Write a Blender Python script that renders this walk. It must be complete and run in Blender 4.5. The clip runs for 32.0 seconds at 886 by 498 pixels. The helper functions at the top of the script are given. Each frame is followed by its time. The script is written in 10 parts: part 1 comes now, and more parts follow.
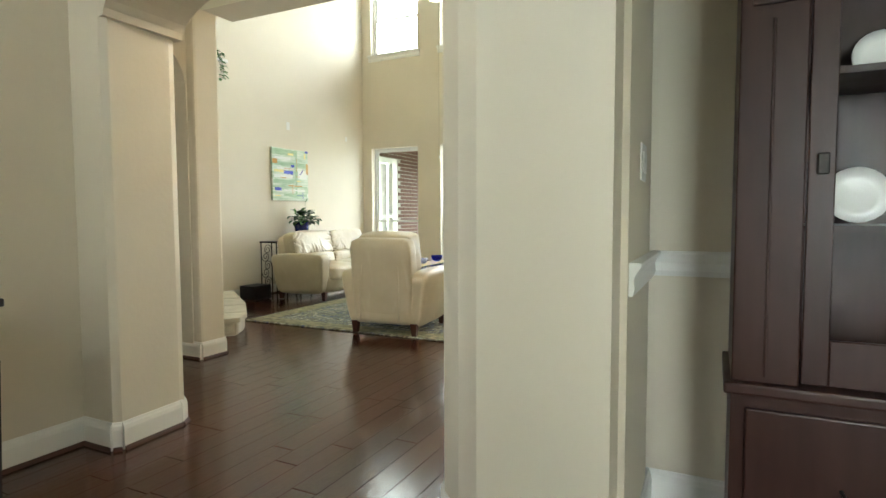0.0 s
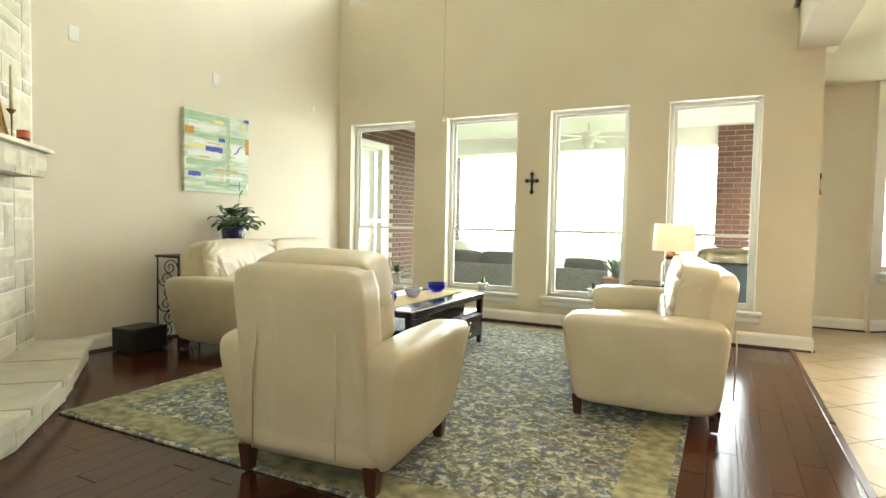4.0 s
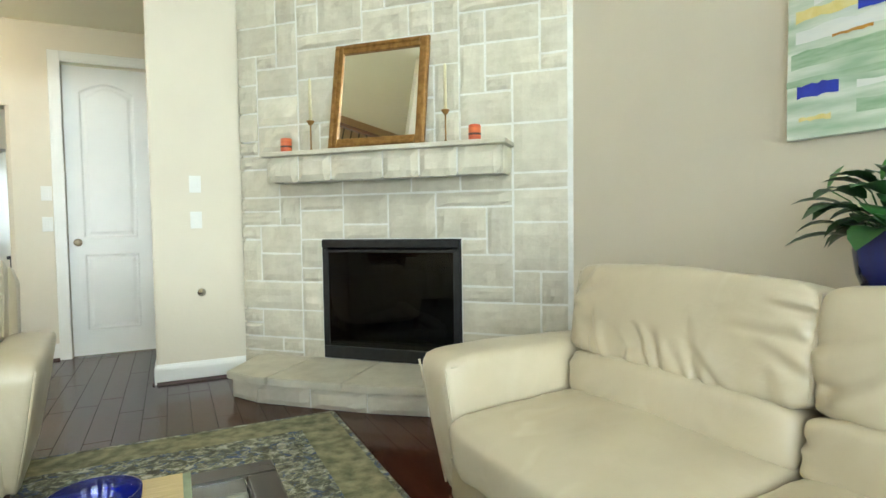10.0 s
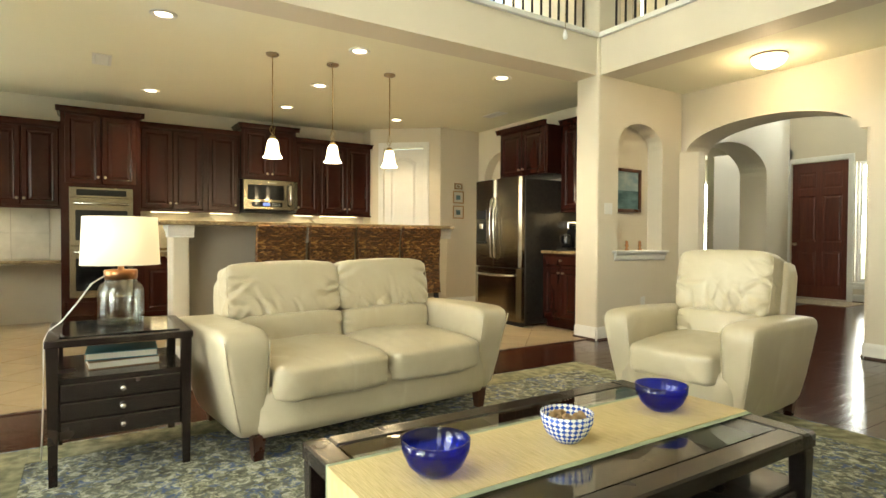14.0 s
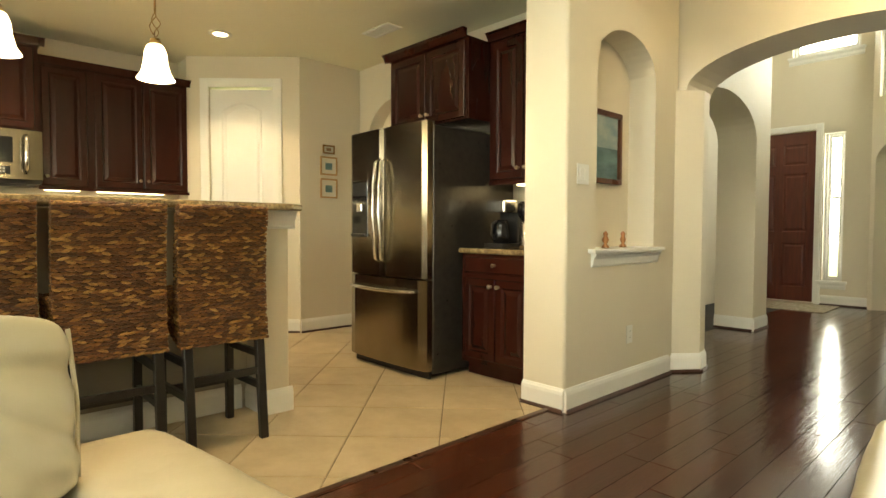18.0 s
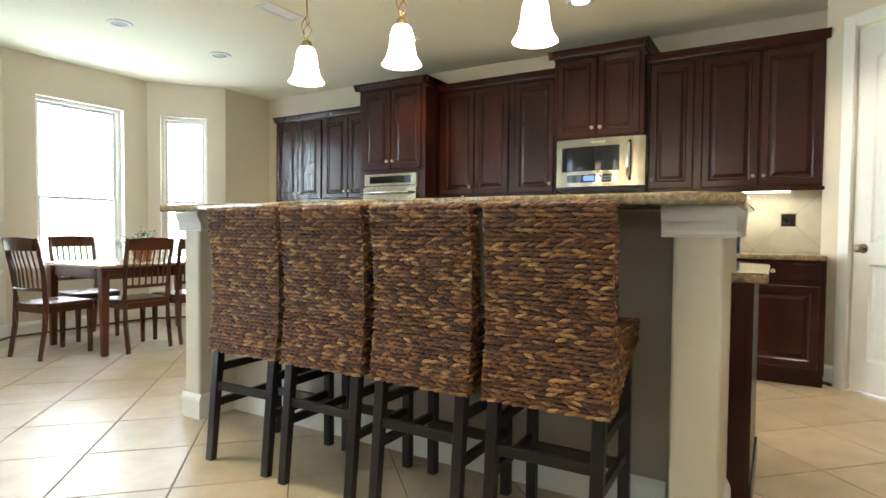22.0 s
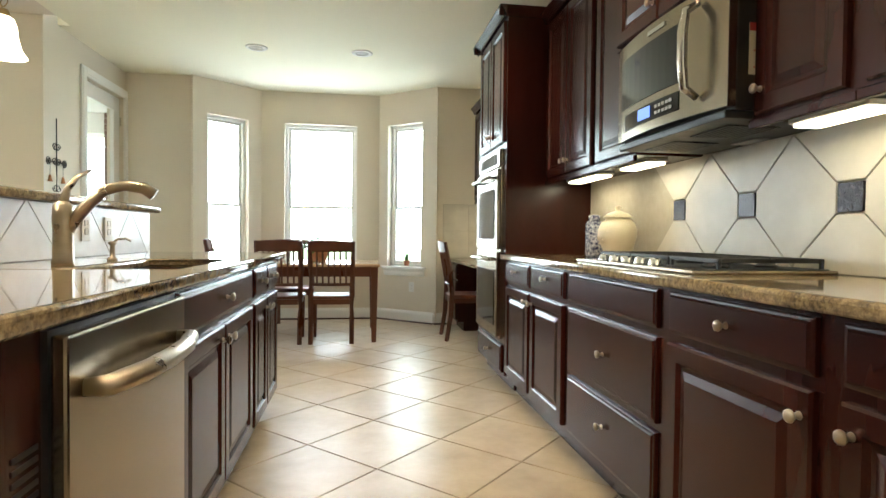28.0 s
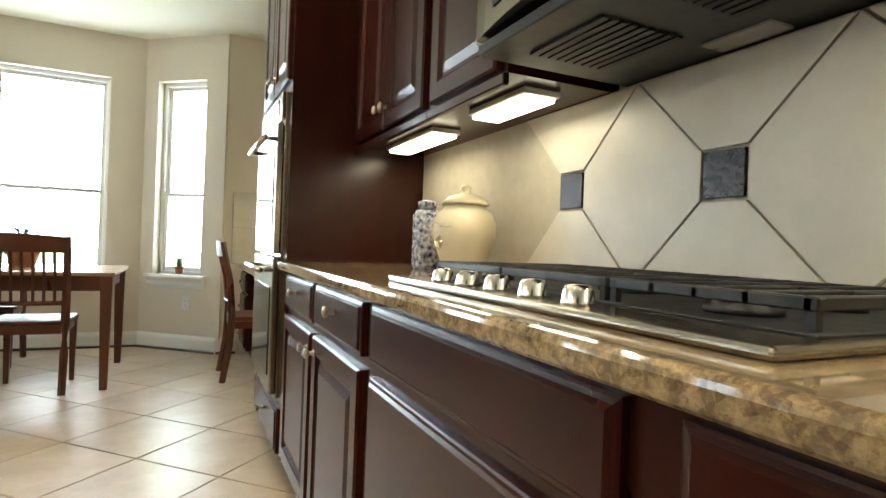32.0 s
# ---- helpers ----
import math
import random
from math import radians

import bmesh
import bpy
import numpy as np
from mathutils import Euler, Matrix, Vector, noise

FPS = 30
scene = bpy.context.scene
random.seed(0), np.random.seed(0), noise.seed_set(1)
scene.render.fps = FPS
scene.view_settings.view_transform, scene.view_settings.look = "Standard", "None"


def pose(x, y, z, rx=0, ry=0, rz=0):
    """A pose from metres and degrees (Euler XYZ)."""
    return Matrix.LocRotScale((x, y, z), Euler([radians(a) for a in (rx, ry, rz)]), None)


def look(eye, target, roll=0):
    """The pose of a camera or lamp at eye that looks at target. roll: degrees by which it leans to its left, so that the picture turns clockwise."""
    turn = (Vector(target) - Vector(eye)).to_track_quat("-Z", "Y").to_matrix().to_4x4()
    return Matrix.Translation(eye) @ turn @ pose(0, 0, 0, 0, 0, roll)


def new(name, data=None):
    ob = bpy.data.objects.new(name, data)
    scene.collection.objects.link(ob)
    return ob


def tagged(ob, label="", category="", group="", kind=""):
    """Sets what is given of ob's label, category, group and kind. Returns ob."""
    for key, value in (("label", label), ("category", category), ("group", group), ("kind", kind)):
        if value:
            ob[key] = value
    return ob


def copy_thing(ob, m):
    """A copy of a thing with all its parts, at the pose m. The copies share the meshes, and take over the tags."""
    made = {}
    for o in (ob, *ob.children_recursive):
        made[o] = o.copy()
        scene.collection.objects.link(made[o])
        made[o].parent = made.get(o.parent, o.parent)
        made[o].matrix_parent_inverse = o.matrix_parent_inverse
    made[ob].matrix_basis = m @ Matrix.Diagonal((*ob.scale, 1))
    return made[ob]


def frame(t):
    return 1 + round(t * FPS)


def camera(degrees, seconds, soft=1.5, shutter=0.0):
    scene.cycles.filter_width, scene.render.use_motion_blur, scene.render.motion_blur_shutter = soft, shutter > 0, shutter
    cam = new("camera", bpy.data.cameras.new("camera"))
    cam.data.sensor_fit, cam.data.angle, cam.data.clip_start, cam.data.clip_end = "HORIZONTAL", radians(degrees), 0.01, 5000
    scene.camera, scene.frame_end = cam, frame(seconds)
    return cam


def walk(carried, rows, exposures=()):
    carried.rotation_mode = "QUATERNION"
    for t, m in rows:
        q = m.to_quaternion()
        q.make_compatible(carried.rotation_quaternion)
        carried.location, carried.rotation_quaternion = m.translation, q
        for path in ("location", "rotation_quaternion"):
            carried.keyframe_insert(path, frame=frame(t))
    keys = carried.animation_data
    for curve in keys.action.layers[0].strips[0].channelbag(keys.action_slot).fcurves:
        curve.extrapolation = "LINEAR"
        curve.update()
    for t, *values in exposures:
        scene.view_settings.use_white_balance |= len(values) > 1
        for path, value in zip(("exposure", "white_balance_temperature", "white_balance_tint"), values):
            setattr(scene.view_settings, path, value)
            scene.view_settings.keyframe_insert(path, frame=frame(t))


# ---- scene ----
cam = camera(76.9, 32.0, soft=1.5)
PATH = [
    (0, (1.418, 0.175, 1.130), (0.542, 1.969, 1.012), -0.2),
    (0.5, (1.081, 0.461, 1.123), (0.045, 2.168, 1.011), 0.8),
    (1, (0.765, 0.801, 1.119), (-0.268, 2.510, 1.007), 1.0),
    (1.5, (0.505, 1.178, 1.120), (-0.522, 2.891, 1.013), 0.8),
    (2, (0.303, 1.570, 1.122), (-0.677, 3.310, 1.019), 0.8),
    (2.5, (0.232, 1.850, 1.117), (-0.686, 3.624, 1.014), 1.0),
    (3, (0.241, 2.117, 1.108), (-0.669, 3.895, 1.009), 0.9),
    (3.5, (0.207, 2.430, 1.099), (-0.676, 4.223, 1.011), 1.1),
    (5.5, (-0.209, 4.410, 1.139), (-1.406, 6.008, 1.020), 1.1),
    (6, (-0.388, 4.927, 1.140), (-1.786, 6.353, 1.025), 1.0),
    (6.5, (-0.628, 5.443, 1.117), (-2.270, 6.580, 1.002), 0.6),
    (7, (-0.923, 5.944, 1.094), (-2.787, 6.659, 0.982), 0.5),
    (7.5, (-1.219, 6.409, 1.098), (-3.202, 6.638, 0.975), 0.1),
    (8, (-1.544, 6.807, 1.107), (-3.516, 6.500, 0.983), -0.1),
    (8.5, (-1.799, 7.140, 1.117), (-3.666, 6.434, 0.990), -0.3),
    (9, (-1.980, 7.441, 1.128), (-3.581, 6.248, 0.998), -0.6),
    (9.5, (-2.144, 7.662, 1.119), (-3.469, 6.170, 0.999), -0.8),
    (10, (-2.339, 7.774, 1.085), (-3.213, 5.978, 0.992), -0.8),
    (10.5, (-2.533, 7.884, 1.068), (-2.985, 5.937, 1.001), -0.6),
    (11, (-2.724, 7.940, 1.068), (-2.712, 5.940, 1.008), -0.5),
    (11.5, (-2.958, 7.994, 1.060), (-2.384, 6.079, 1.012), -0.2),
    (12, (-3.204, 8.028, 1.044), (-2.167, 6.318, 1.001), -0.1),
    (12.5, (-3.346, 8.052, 1.037), (-1.900, 6.672, 0.995), -0.1),
    (13, (-3.411, 8.089, 1.024), (-1.775, 6.940, 0.988), 0.2),
    (13.5, (-3.433, 8.131, 1.036), (-1.747, 7.057, 1.000), 0.3),
    (15.5, (-2.581, 7.954, 1.061), (-0.943, 6.809, 0.982), 0.5),
    (16, (-2.233, 7.780, 1.078), (-0.729, 6.465, 0.996), 0.6),
    (16.5, (-1.915, 7.519, 1.082), (-0.576, 6.035, 1.004), 0.6),
    (17, (-1.642, 7.171, 1.072), (-0.355, 5.643, 0.989), 0.6),
    (17.5, (-1.396, 6.758, 1.069), (-0.108, 5.231, 0.989), 0.7),
    (18, (-1.189, 6.355, 1.050), (0.268, 4.987, 0.977), 0.2),
    (18.5, (-0.969, 5.944, 1.022), (0.818, 5.048, 0.963), -0.2),
    (19, (-0.793, 5.627, 1.024), (1.141, 5.121, 0.955), 0.1),
    (19.5, (-0.613, 5.360, 1.042), (1.385, 5.330, 0.967), 0.0),
    (20, (-0.418, 5.150, 1.048), (1.565, 5.396, 0.974), -0.0),
    (20.5, (-0.283, 4.961, 1.039), (1.634, 5.527, 0.968), 0.2),
    (21, (-0.270, 4.819, 1.047), (1.578, 5.580, 0.980), 0.3),
    (21.5, (-0.243, 4.714, 1.056), (1.526, 5.645, 0.991), 0.4),
    (22, (-0.197, 4.669, 1.061), (1.519, 5.695, 0.994), 0.5),
    (22.5, (-0.157, 4.572, 1.066), (1.548, 5.616, 0.999), 0.6),
    (23, (0.045, 4.374, 1.069), (1.752, 5.414, 1.001), 0.5),
    (23.5, (0.328, 4.260, 1.048), (2.120, 5.145, 0.982), 0.6),
    (24, (0.720, 4.189, 1.053), (2.591, 4.891, 0.988), 0.5),
    (24.5, (1.148, 4.147, 1.058), (3.036, 4.802, 0.998), 0.6),
    (26.5, (2.819, 4.193, 1.046), (4.250, 5.590, 1.000), 0.4),
    (27, (3.114, 4.196, 1.039), (4.084, 5.945, 1.000), 0.6),
    (27.5, (3.309, 4.134, 1.015), (3.886, 6.049, 0.972), 0.5),
    (28, (3.376, 3.994, 1.024), (3.669, 5.972, 0.979), 0.6),
    (28.5, (3.366, 3.819, 1.029), (3.575, 5.807, 0.983), 0.6),
    (29, (3.387, 3.725, 1.038), (3.552, 5.718, 0.994), 0.7),
    (29.5, (3.407, 3.744, 1.039), (3.553, 5.738, 0.995), 0.7),
    (30, (3.463, 3.921, 1.035), (3.614, 5.914, 0.988), 0.9),
    (30.5, (3.571, 4.126, 1.019), (3.827, 6.109, 0.973), 1.1),
    (31, (3.716, 4.468, 1.018), (4.185, 6.411, 0.977), 1.1),
    (31.5, (3.833, 4.855, 1.008), (4.528, 6.731, 0.986), 2.0),
    (32, (3.942, 5.261, 0.998), (4.787, 7.074, 0.988), 2.2),
]
EXPOSURES = ((0.0, 1.65, 6150, 10), (1.0, 1.80, 6400, 10), (2.0, 1.80, 7000, 10), (3.5, 1.80, 6700, 9), (6.0, 1.80, 6200, 9), (9.0, 1.60, 5800, 7), (12.0, 1.52, 6150, 8), (13.0, 1.58, 6700, 8), (17.0, 1.60, 7500, 7), (19.0, 1.70, 8000, 6), (21.0, 1.80, 5900, 9), (22.2, 1.85, 5500, 10), (24.0, 1.90, 7800, 3), (26.5, 1.70, 5700, 9), (30.0, 1.75, 5600, 10), (32.0, 1.70, 5600, 10))

walk(cam, [(t, look(eye, target, roll)) for t, eye, target, roll in PATH], EXPOSURES)

# ---- world and sun ----
SUN_EL, SUN_AZ = 62.0, 100.0
world = bpy.data.worlds.new("world")
scene.world = world
world.use_nodes = True
_w = world.node_tree
_sky = _w.nodes.new("ShaderNodeTexSky")
_sky.sky_type, _sky.sun_disc = "NISHITA", False
_sky.sun_elevation, _sky.sun_rotation = radians(SUN_EL), radians(SUN_AZ)
_w.links.new(_sky.outputs[0], _w.nodes["Background"].inputs[0])
_w.nodes["Background"].inputs[1].default_value = 0.15
_sun = bpy.data.lights.new("sun", "SUN")
_sun.energy, _sun.angle, _sun.color = 4.0, radians(0.6), (1.0, 0.95, 0.86)
_so = new("sun", _sun)
_so.rotation_euler = (radians(90 - SUN_EL), 0, radians(180 - SUN_AZ))

BACKW = 5.0   # emission of the backdrop slabs that stand in for the bright distance
PENDW, CANW, UCW = 4.0, 27.0, 1.1   # watts: pendants, recessed lamps, under-cabinet tubes a metre


def window_light(x, y, z, w, h, yaw, power, color=(0.88, 0.98, 1.0)):
    """The sky's light that comes in by a window: a lamp in its opening, turned indoors."""
    l = bpy.data.lights.new("window_daylight", "AREA")
    l.shape, l.size, l.size_y, l.energy, l.color = "RECTANGLE", w, h, power, color
    o = new("window_daylight", l)
    o.matrix_basis = pose(x, y, z, 90, 0, yaw)
    return o


def down_light(x, y, z, power, color=(1.0, 0.80, 0.52), spot=110.0, radius=0.06):
    l = bpy.data.lights.new("ceiling_lamp_light", "SPOT")
    l.energy, l.color, l.spot_size, l.spot_blend, l.shadow_soft_size = power, color, radians(spot), 0.6, radius
    o = new("ceiling_lamp_light", l)
    o.location = (x, y, z)
    return o


def point_light(x, y, z, power, color=(1.0, 0.78, 0.48), radius=0.05):
    l = bpy.data.lights.new("bulb", "POINT")
    l.energy, l.color, l.shadow_soft_size = power, color, radius
    o = new("bulb", l)
    o.location = (x, y, z)
    return o


def strip_light(x, y, z, w, d, power, color=(1.0, 0.82, 0.48)):
    l = bpy.data.lights.new("under_cabinet_light", "AREA")
    l.shape, l.size, l.size_y, l.energy, l.color = "RECTANGLE", d, w, power, color
    o = new("under_cabinet_light", l)
    o.location = (x, y, z)
    return o


for _x in (-3.78, -2.41, -1.18, 0.02):
    window_light(_x, 8.99, 1.36, 0.80, 1.95, 180, 6.0 if _x < -3 else 9.5)
    window_light(_x, 8.99, 4.65, 0.80, 1.25, 180, 5.5 if _x < -3 else 8)
window_light(2.9, 11.0, 1.5, 0.80, 1.65, 180, 7)
window_light(1.82, 10.77, 1.5, 0.5, 1.65, 180 + 42, 4.5)
window_light(3.98, 10.77, 1.5, 0.5, 1.65, 180 - 40, 4.5)
window_light(3.2, -2.98, 1.45, 1.9, 1.6, 0, 30)
window_light(0.90, -2.98, 4.0, 0.75, 0.9, 0, 9)
window_light(-0.37, -2.30, 3.43, 1.3, 1.25, -53.1, 17)
window_light(-0.25, -6.66, 1.58, 0.55, 1.4, 0, 20)
window_light(0.76, -2.98, 1.45, 0.2, 1.9, 0, 4)
point_light(-0.63, 2.85, 2.52, 5.0)   # under the hall's flush light

# ---- mesh helpers ----
def part(name, bm, material, parent=None, label="", smooth=False):
    """Links a bmesh as one mesh object, under a thing or a part where one is given."""
    me = bpy.data.meshes.new(name)
    bm.to_mesh(me)
    bm.free()
    if smooth:
        for p in me.polygons:
            p.use_smooth = True
    mats = material if isinstance(material, (list, tuple)) else [material]
    for m in mats:
        me.materials.append(m)
    ob = new(name, me)
    if parent is not None:
        ob.parent = parent
    if label:
        ob["label"] = label
    return ob


def twin(ob, name, parent, m):
    """A further piece that shares the mesh of ob."""
    o = new(name, ob.data)
    if parent is not None:
        o.parent = parent
    o.matrix_basis = m
    return o


def thing(name, label, category, group="", at=None):
    ob = new(name)
    ob.empty_display_size = 0.1
    tagged(ob, label, category, group)
    if at is not None:
        ob.matrix_basis = at
    return ob


def struct(ob, label="", category=""):
    return tagged(ob, label, category, kind="structure")


def box(bm, x0, x1, y0, y1, z0, z1, bev=0.0, seg=1, m=None):
    v = [bm.verts.new((x, y, z)) for x in (x0, x1) for y in (y0, y1) for z in (z0, z1)]
    fs = [bm.faces.new([v[i] for i in q]) for q in ((0, 1, 3, 2), (4, 6, 7, 5), (0, 4, 5, 1), (2, 3, 7, 6), (0, 2, 6, 4), (1, 5, 7, 3))]
    if m is not None:
        bmesh.ops.transform(bm, matrix=m, verts=v)
    if bev:
        es = list({e for f in fs for e in f.edges})
        bmesh.ops.bevel(bm, geom=es, offset=bev, segments=seg, affect="EDGES", profile=0.6)
    return bm


def B(x0, x1, y0, y1, z0, z1, bev=0.0, seg=1, m=None):
    return box(bmesh.new(), x0, x1, y0, y1, z0, z1, bev, seg, m)


def lathe(bm, prof, seg=24, m=None):
    """Turns a profile of (radius, height) about z."""
    rings = []
    made = []
    for r, z in prof:
        if r < 1e-5:
            ring = [bm.verts.new((0, 0, z))]
        else:
            ring = [bm.verts.new((r * math.cos(2 * math.pi * i / seg), r * math.sin(2 * math.pi * i / seg), z)) for i in range(seg)]
        rings.append(ring)
        made += ring
    for a, b in zip(rings, rings[1:]):
        for i in range(seg):
            j = (i + 1) % seg
            if len(a) == 1 and len(b) == 1:
                continue
            if len(a) == 1:
                bm.faces.new((a[0], b[j], b[i]))
            elif len(b) == 1:
                bm.faces.new((a[i], a[j], b[0]))
            else:
                bm.faces.new((a[i], a[j], b[j], b[i]))
    if m is not None:
        bmesh.ops.transform(bm, matrix=m, verts=made)
    return bm


def L(prof, seg=24, m=None):
    return lathe(bmesh.new(), prof, seg, m)


def cyl(bm, p, q, r, seg=12, r2=None):
    """A closed round bar from p to q."""
    p, q = Vector(p), Vector(q)
    d = q - p
    m = Matrix.Translation(p) @ d.to_track_quat("Z", "Y").to_matrix().to_4x4()
    return lathe(bm, [(0, 0), (r, 0), (r if r2 is None else r2, d.length), (0, d.length)], seg, m)


def tube(bm, pts, r, seg=8):
    """A round bar along points; r is one radius or a list."""
    pts = [Vector(p) for p in pts]
    rs = r if isinstance(r, (list, tuple)) else [r] * len(pts)
    rings = []
    up = Vector((0, 0, 1))
    for i, p in enumerate(pts):
        d = (pts[min(i + 1, len(pts) - 1)] - pts[max(i - 1, 0)]).normalized()
        a = d.cross(up)
        if a.length < 0.05:
            a = d.cross(Vector((1, 0, 0)))
        a.normalize()
        b = d.cross(a).normalized()
        if rings:
            pa = prev
            if a.dot(pa) < 0:
                a, b = -a, -b
        prev = a
        rings.append([bm.verts.new(p + rs[i] * (math.cos(2 * math.pi * k / seg) * a + math.sin(2 * math.pi * k / seg) * b)) for k in range(seg)])
    for u, v in zip(rings, rings[1:]):
        for k in range(seg):
            bm.faces.new((u[k], u[(k + 1) % seg], v[(k + 1) % seg], v[k]))
    bm.faces.new(rings[0][::-1])
    bm.faces.new(rings[-1])
    return bm


def prism(bm, poly, lo, hi, axis="z", m=None):
    """A polygon pushed along an axis: for z the polygon is (x, y), for y (x, z), for x (y, z)."""
    def at(p, h):
        return (p[0], p[1], h) if axis == "z" else (p[0], h, p[1]) if axis == "y" else (h, p[0], p[1])
    a = [bm.verts.new(at(p, lo)) for p in poly]
    b = [bm.verts.new(at(p, hi)) for p in poly]
    n = len(poly)
    bm.faces.new(a)
    bm.faces.new(b[::-1])
    for i in range(n):
        bm.faces.new((a[i], b[i], b[(i + 1) % n], a[(i + 1) % n]))
    bmesh.ops.recalc_face_normals(bm, faces=bm.faces[:])
    if m is not None:
        bmesh.ops.transform(bm, matrix=m, verts=a + b)
    return bm


def sweep(bm, prof, a, b, out, up=(0, 0, 1)):
    """A moulding: a profile of (out, up) drawn along the line from a to b."""
    a, b, out, up = Vector(a), Vector(b), Vector(out).normalized(), Vector(up)
    r = [[bm.verts.new(p + o * out + h * up) for o, h in prof] for p in (a, b)]
    n = len(prof)
    for i in range(n):
        bm.faces.new((r[0][i], r[0][(i + 1) % n], r[1][(i + 1) % n], r[1][i]))
    bm.faces.new(r[0][::-1])
    bm.faces.new(r[1])
    bmesh.ops.recalc_face_normals(bm, faces=bm.faces[:])
    return bm


def cushion(sx, sy, sz, n=10, power=4.0, puff=0.0, seed=0, crease=0.0, m=None, bm=None):
    """A soft padded block about its centre, with rounded edges, a swelling and creases."""
    bm = bm or bmesh.new()
    made = {}
    vs = []

    def vert(u, v, w):
        key = (round(u, 4), round(v, 4), round(w, 4))
        if key not in made:
            k = (abs(u) ** power + abs(v) ** power + abs(w) ** power) ** (-1.0 / power)
            p = Vector((u * k, v * k, w * k))
            q = Vector((p.x * sx / 2, p.y * sy / 2, p.z * sz / 2))
            q.z += puff * p.z * (1 - p.x * p.x) * (1 - p.y * p.y)
            q.y += puff * p.y * (1 - p.x * p.x) * (1 - p.z * p.z) * 0.5
            if crease:
                s = Vector((seed * 7.3, seed * 3.1, seed * 1.7))
                fold = (1 - abs(noise.noise(Vector((q.x * 9 + q.z * 5, q.y * 5, q.z * 4 - q.x * 3)) + s))) ** 4
                q += p.normalized() * crease * (0.7 * noise.noise(q * 3.0 + s) + 0.9 * (fold - 0.45) * (0.35 + 0.65 * max(0.0, -p.z) + 0.4 * abs(p.x) ** 3))
            made[key] = bm.verts.new(q)
            vs.append(made[key])
        return made[key]
    t = [math.tan((2 * i / n - 1) * math.pi / 4) for i in range(n + 1)]
    for i in range(n):
        for j in range(n):
            a0, a1, b0, b1 = t[i], t[i + 1], t[j], t[j + 1]
            for s in (-1.0, 1.0):
                for f in (lambda a, b: (s, a, b), lambda a, b: (b, s, a), lambda a, b: (a, b, s)):
                    q = [vert(*f(a0, b0)), vert(*f(a1, b0)), vert(*f(a1, b1)), vert(*f(a0, b1))]
                    bm.faces.new(q if s > 0 else q[::-1])
    if m is not None:
        bmesh.ops.transform(bm, matrix=m, verts=vs)
    return bm


# ---- materials ----
def node_mat(name):
    m = bpy.data.materials.new(name)
    m.use_nodes = True
    nt = m.node_tree
    return m, nt, nt.nodes["Principled BSDF"]


def add(nt, kind, **kw):
    n = nt.nodes.new(kind)
    for k, v in kw.items():
        if k in n.inputs:
            n.inputs[k].default_value = v
        else:
            n.inputs[k.replace("_", " ")].default_value = v
    return n


def coords(nt, scale=(1, 1, 1), kind="Object"):
    c = nt.nodes.new("ShaderNodeTexCoord")
    mp = nt.nodes.new("ShaderNodeMapping")
    mp.inputs["Scale"].default_value = scale
    nt.links.new(c.outputs[kind], mp.inputs["Vector"])
    return mp.outputs["Vector"]


def world_pos(nt, scale=(1, 1, 1), rot=0.0, off=(0, 0, 0)):
    c = nt.nodes.new("ShaderNodeNewGeometry")
    mp = nt.nodes.new("ShaderNodeMapping")
    mp.inputs["Scale"].default_value = scale
    mp.inputs["Rotation"].default_value = (0, 0, rot)
    mp.inputs["Location"].default_value = off
    nt.links.new(c.outputs["Position"], mp.inputs["Vector"])
    return mp.outputs["Vector"]


def ramp(nt, fac, stops):
    r = nt.nodes.new("ShaderNodeValToRGB")
    e = r.color_ramp.elements
    while len(e) < len(stops):
        e.new(0.5)
    for el, (p, c) in zip(e, stops):
        el.position, el.color = p, (*c, 1)
    nt.links.new(fac, r.inputs["Fac"])
    return r.outputs["Color"]


def bump(nt, bsdf, height, strength=0.2, dist=0.01, prev=None):
    b = nt.nodes.new("ShaderNodeBump")
    b.inputs["Strength"].default_value = strength
    b.inputs["Distance"].default_value = dist
    nt.links.new(height, b.inputs["Height"])
    if prev is not None:
        nt.links.new(prev, b.inputs["Normal"])
    nt.links.new(b.outputs["Normal"], bsdf.inputs["Normal"])
    return b.outputs["Normal"]


def mixc(nt, fac, a, b, mode="MIX"):
    m = nt.nodes.new("ShaderNodeMix")
    m.data_type, m.blend_type = "RGBA", mode
    for sock, v in ((m.inputs[0], fac), (m.inputs[6], a), (m.inputs[7], b)):
        if isinstance(v, (int, float)):
            sock.default_value = v
        elif isinstance(v, tuple):
            sock.default_value = (*v, 1)
        else:
            nt.links.new(v, sock)
    return m.outputs[2]


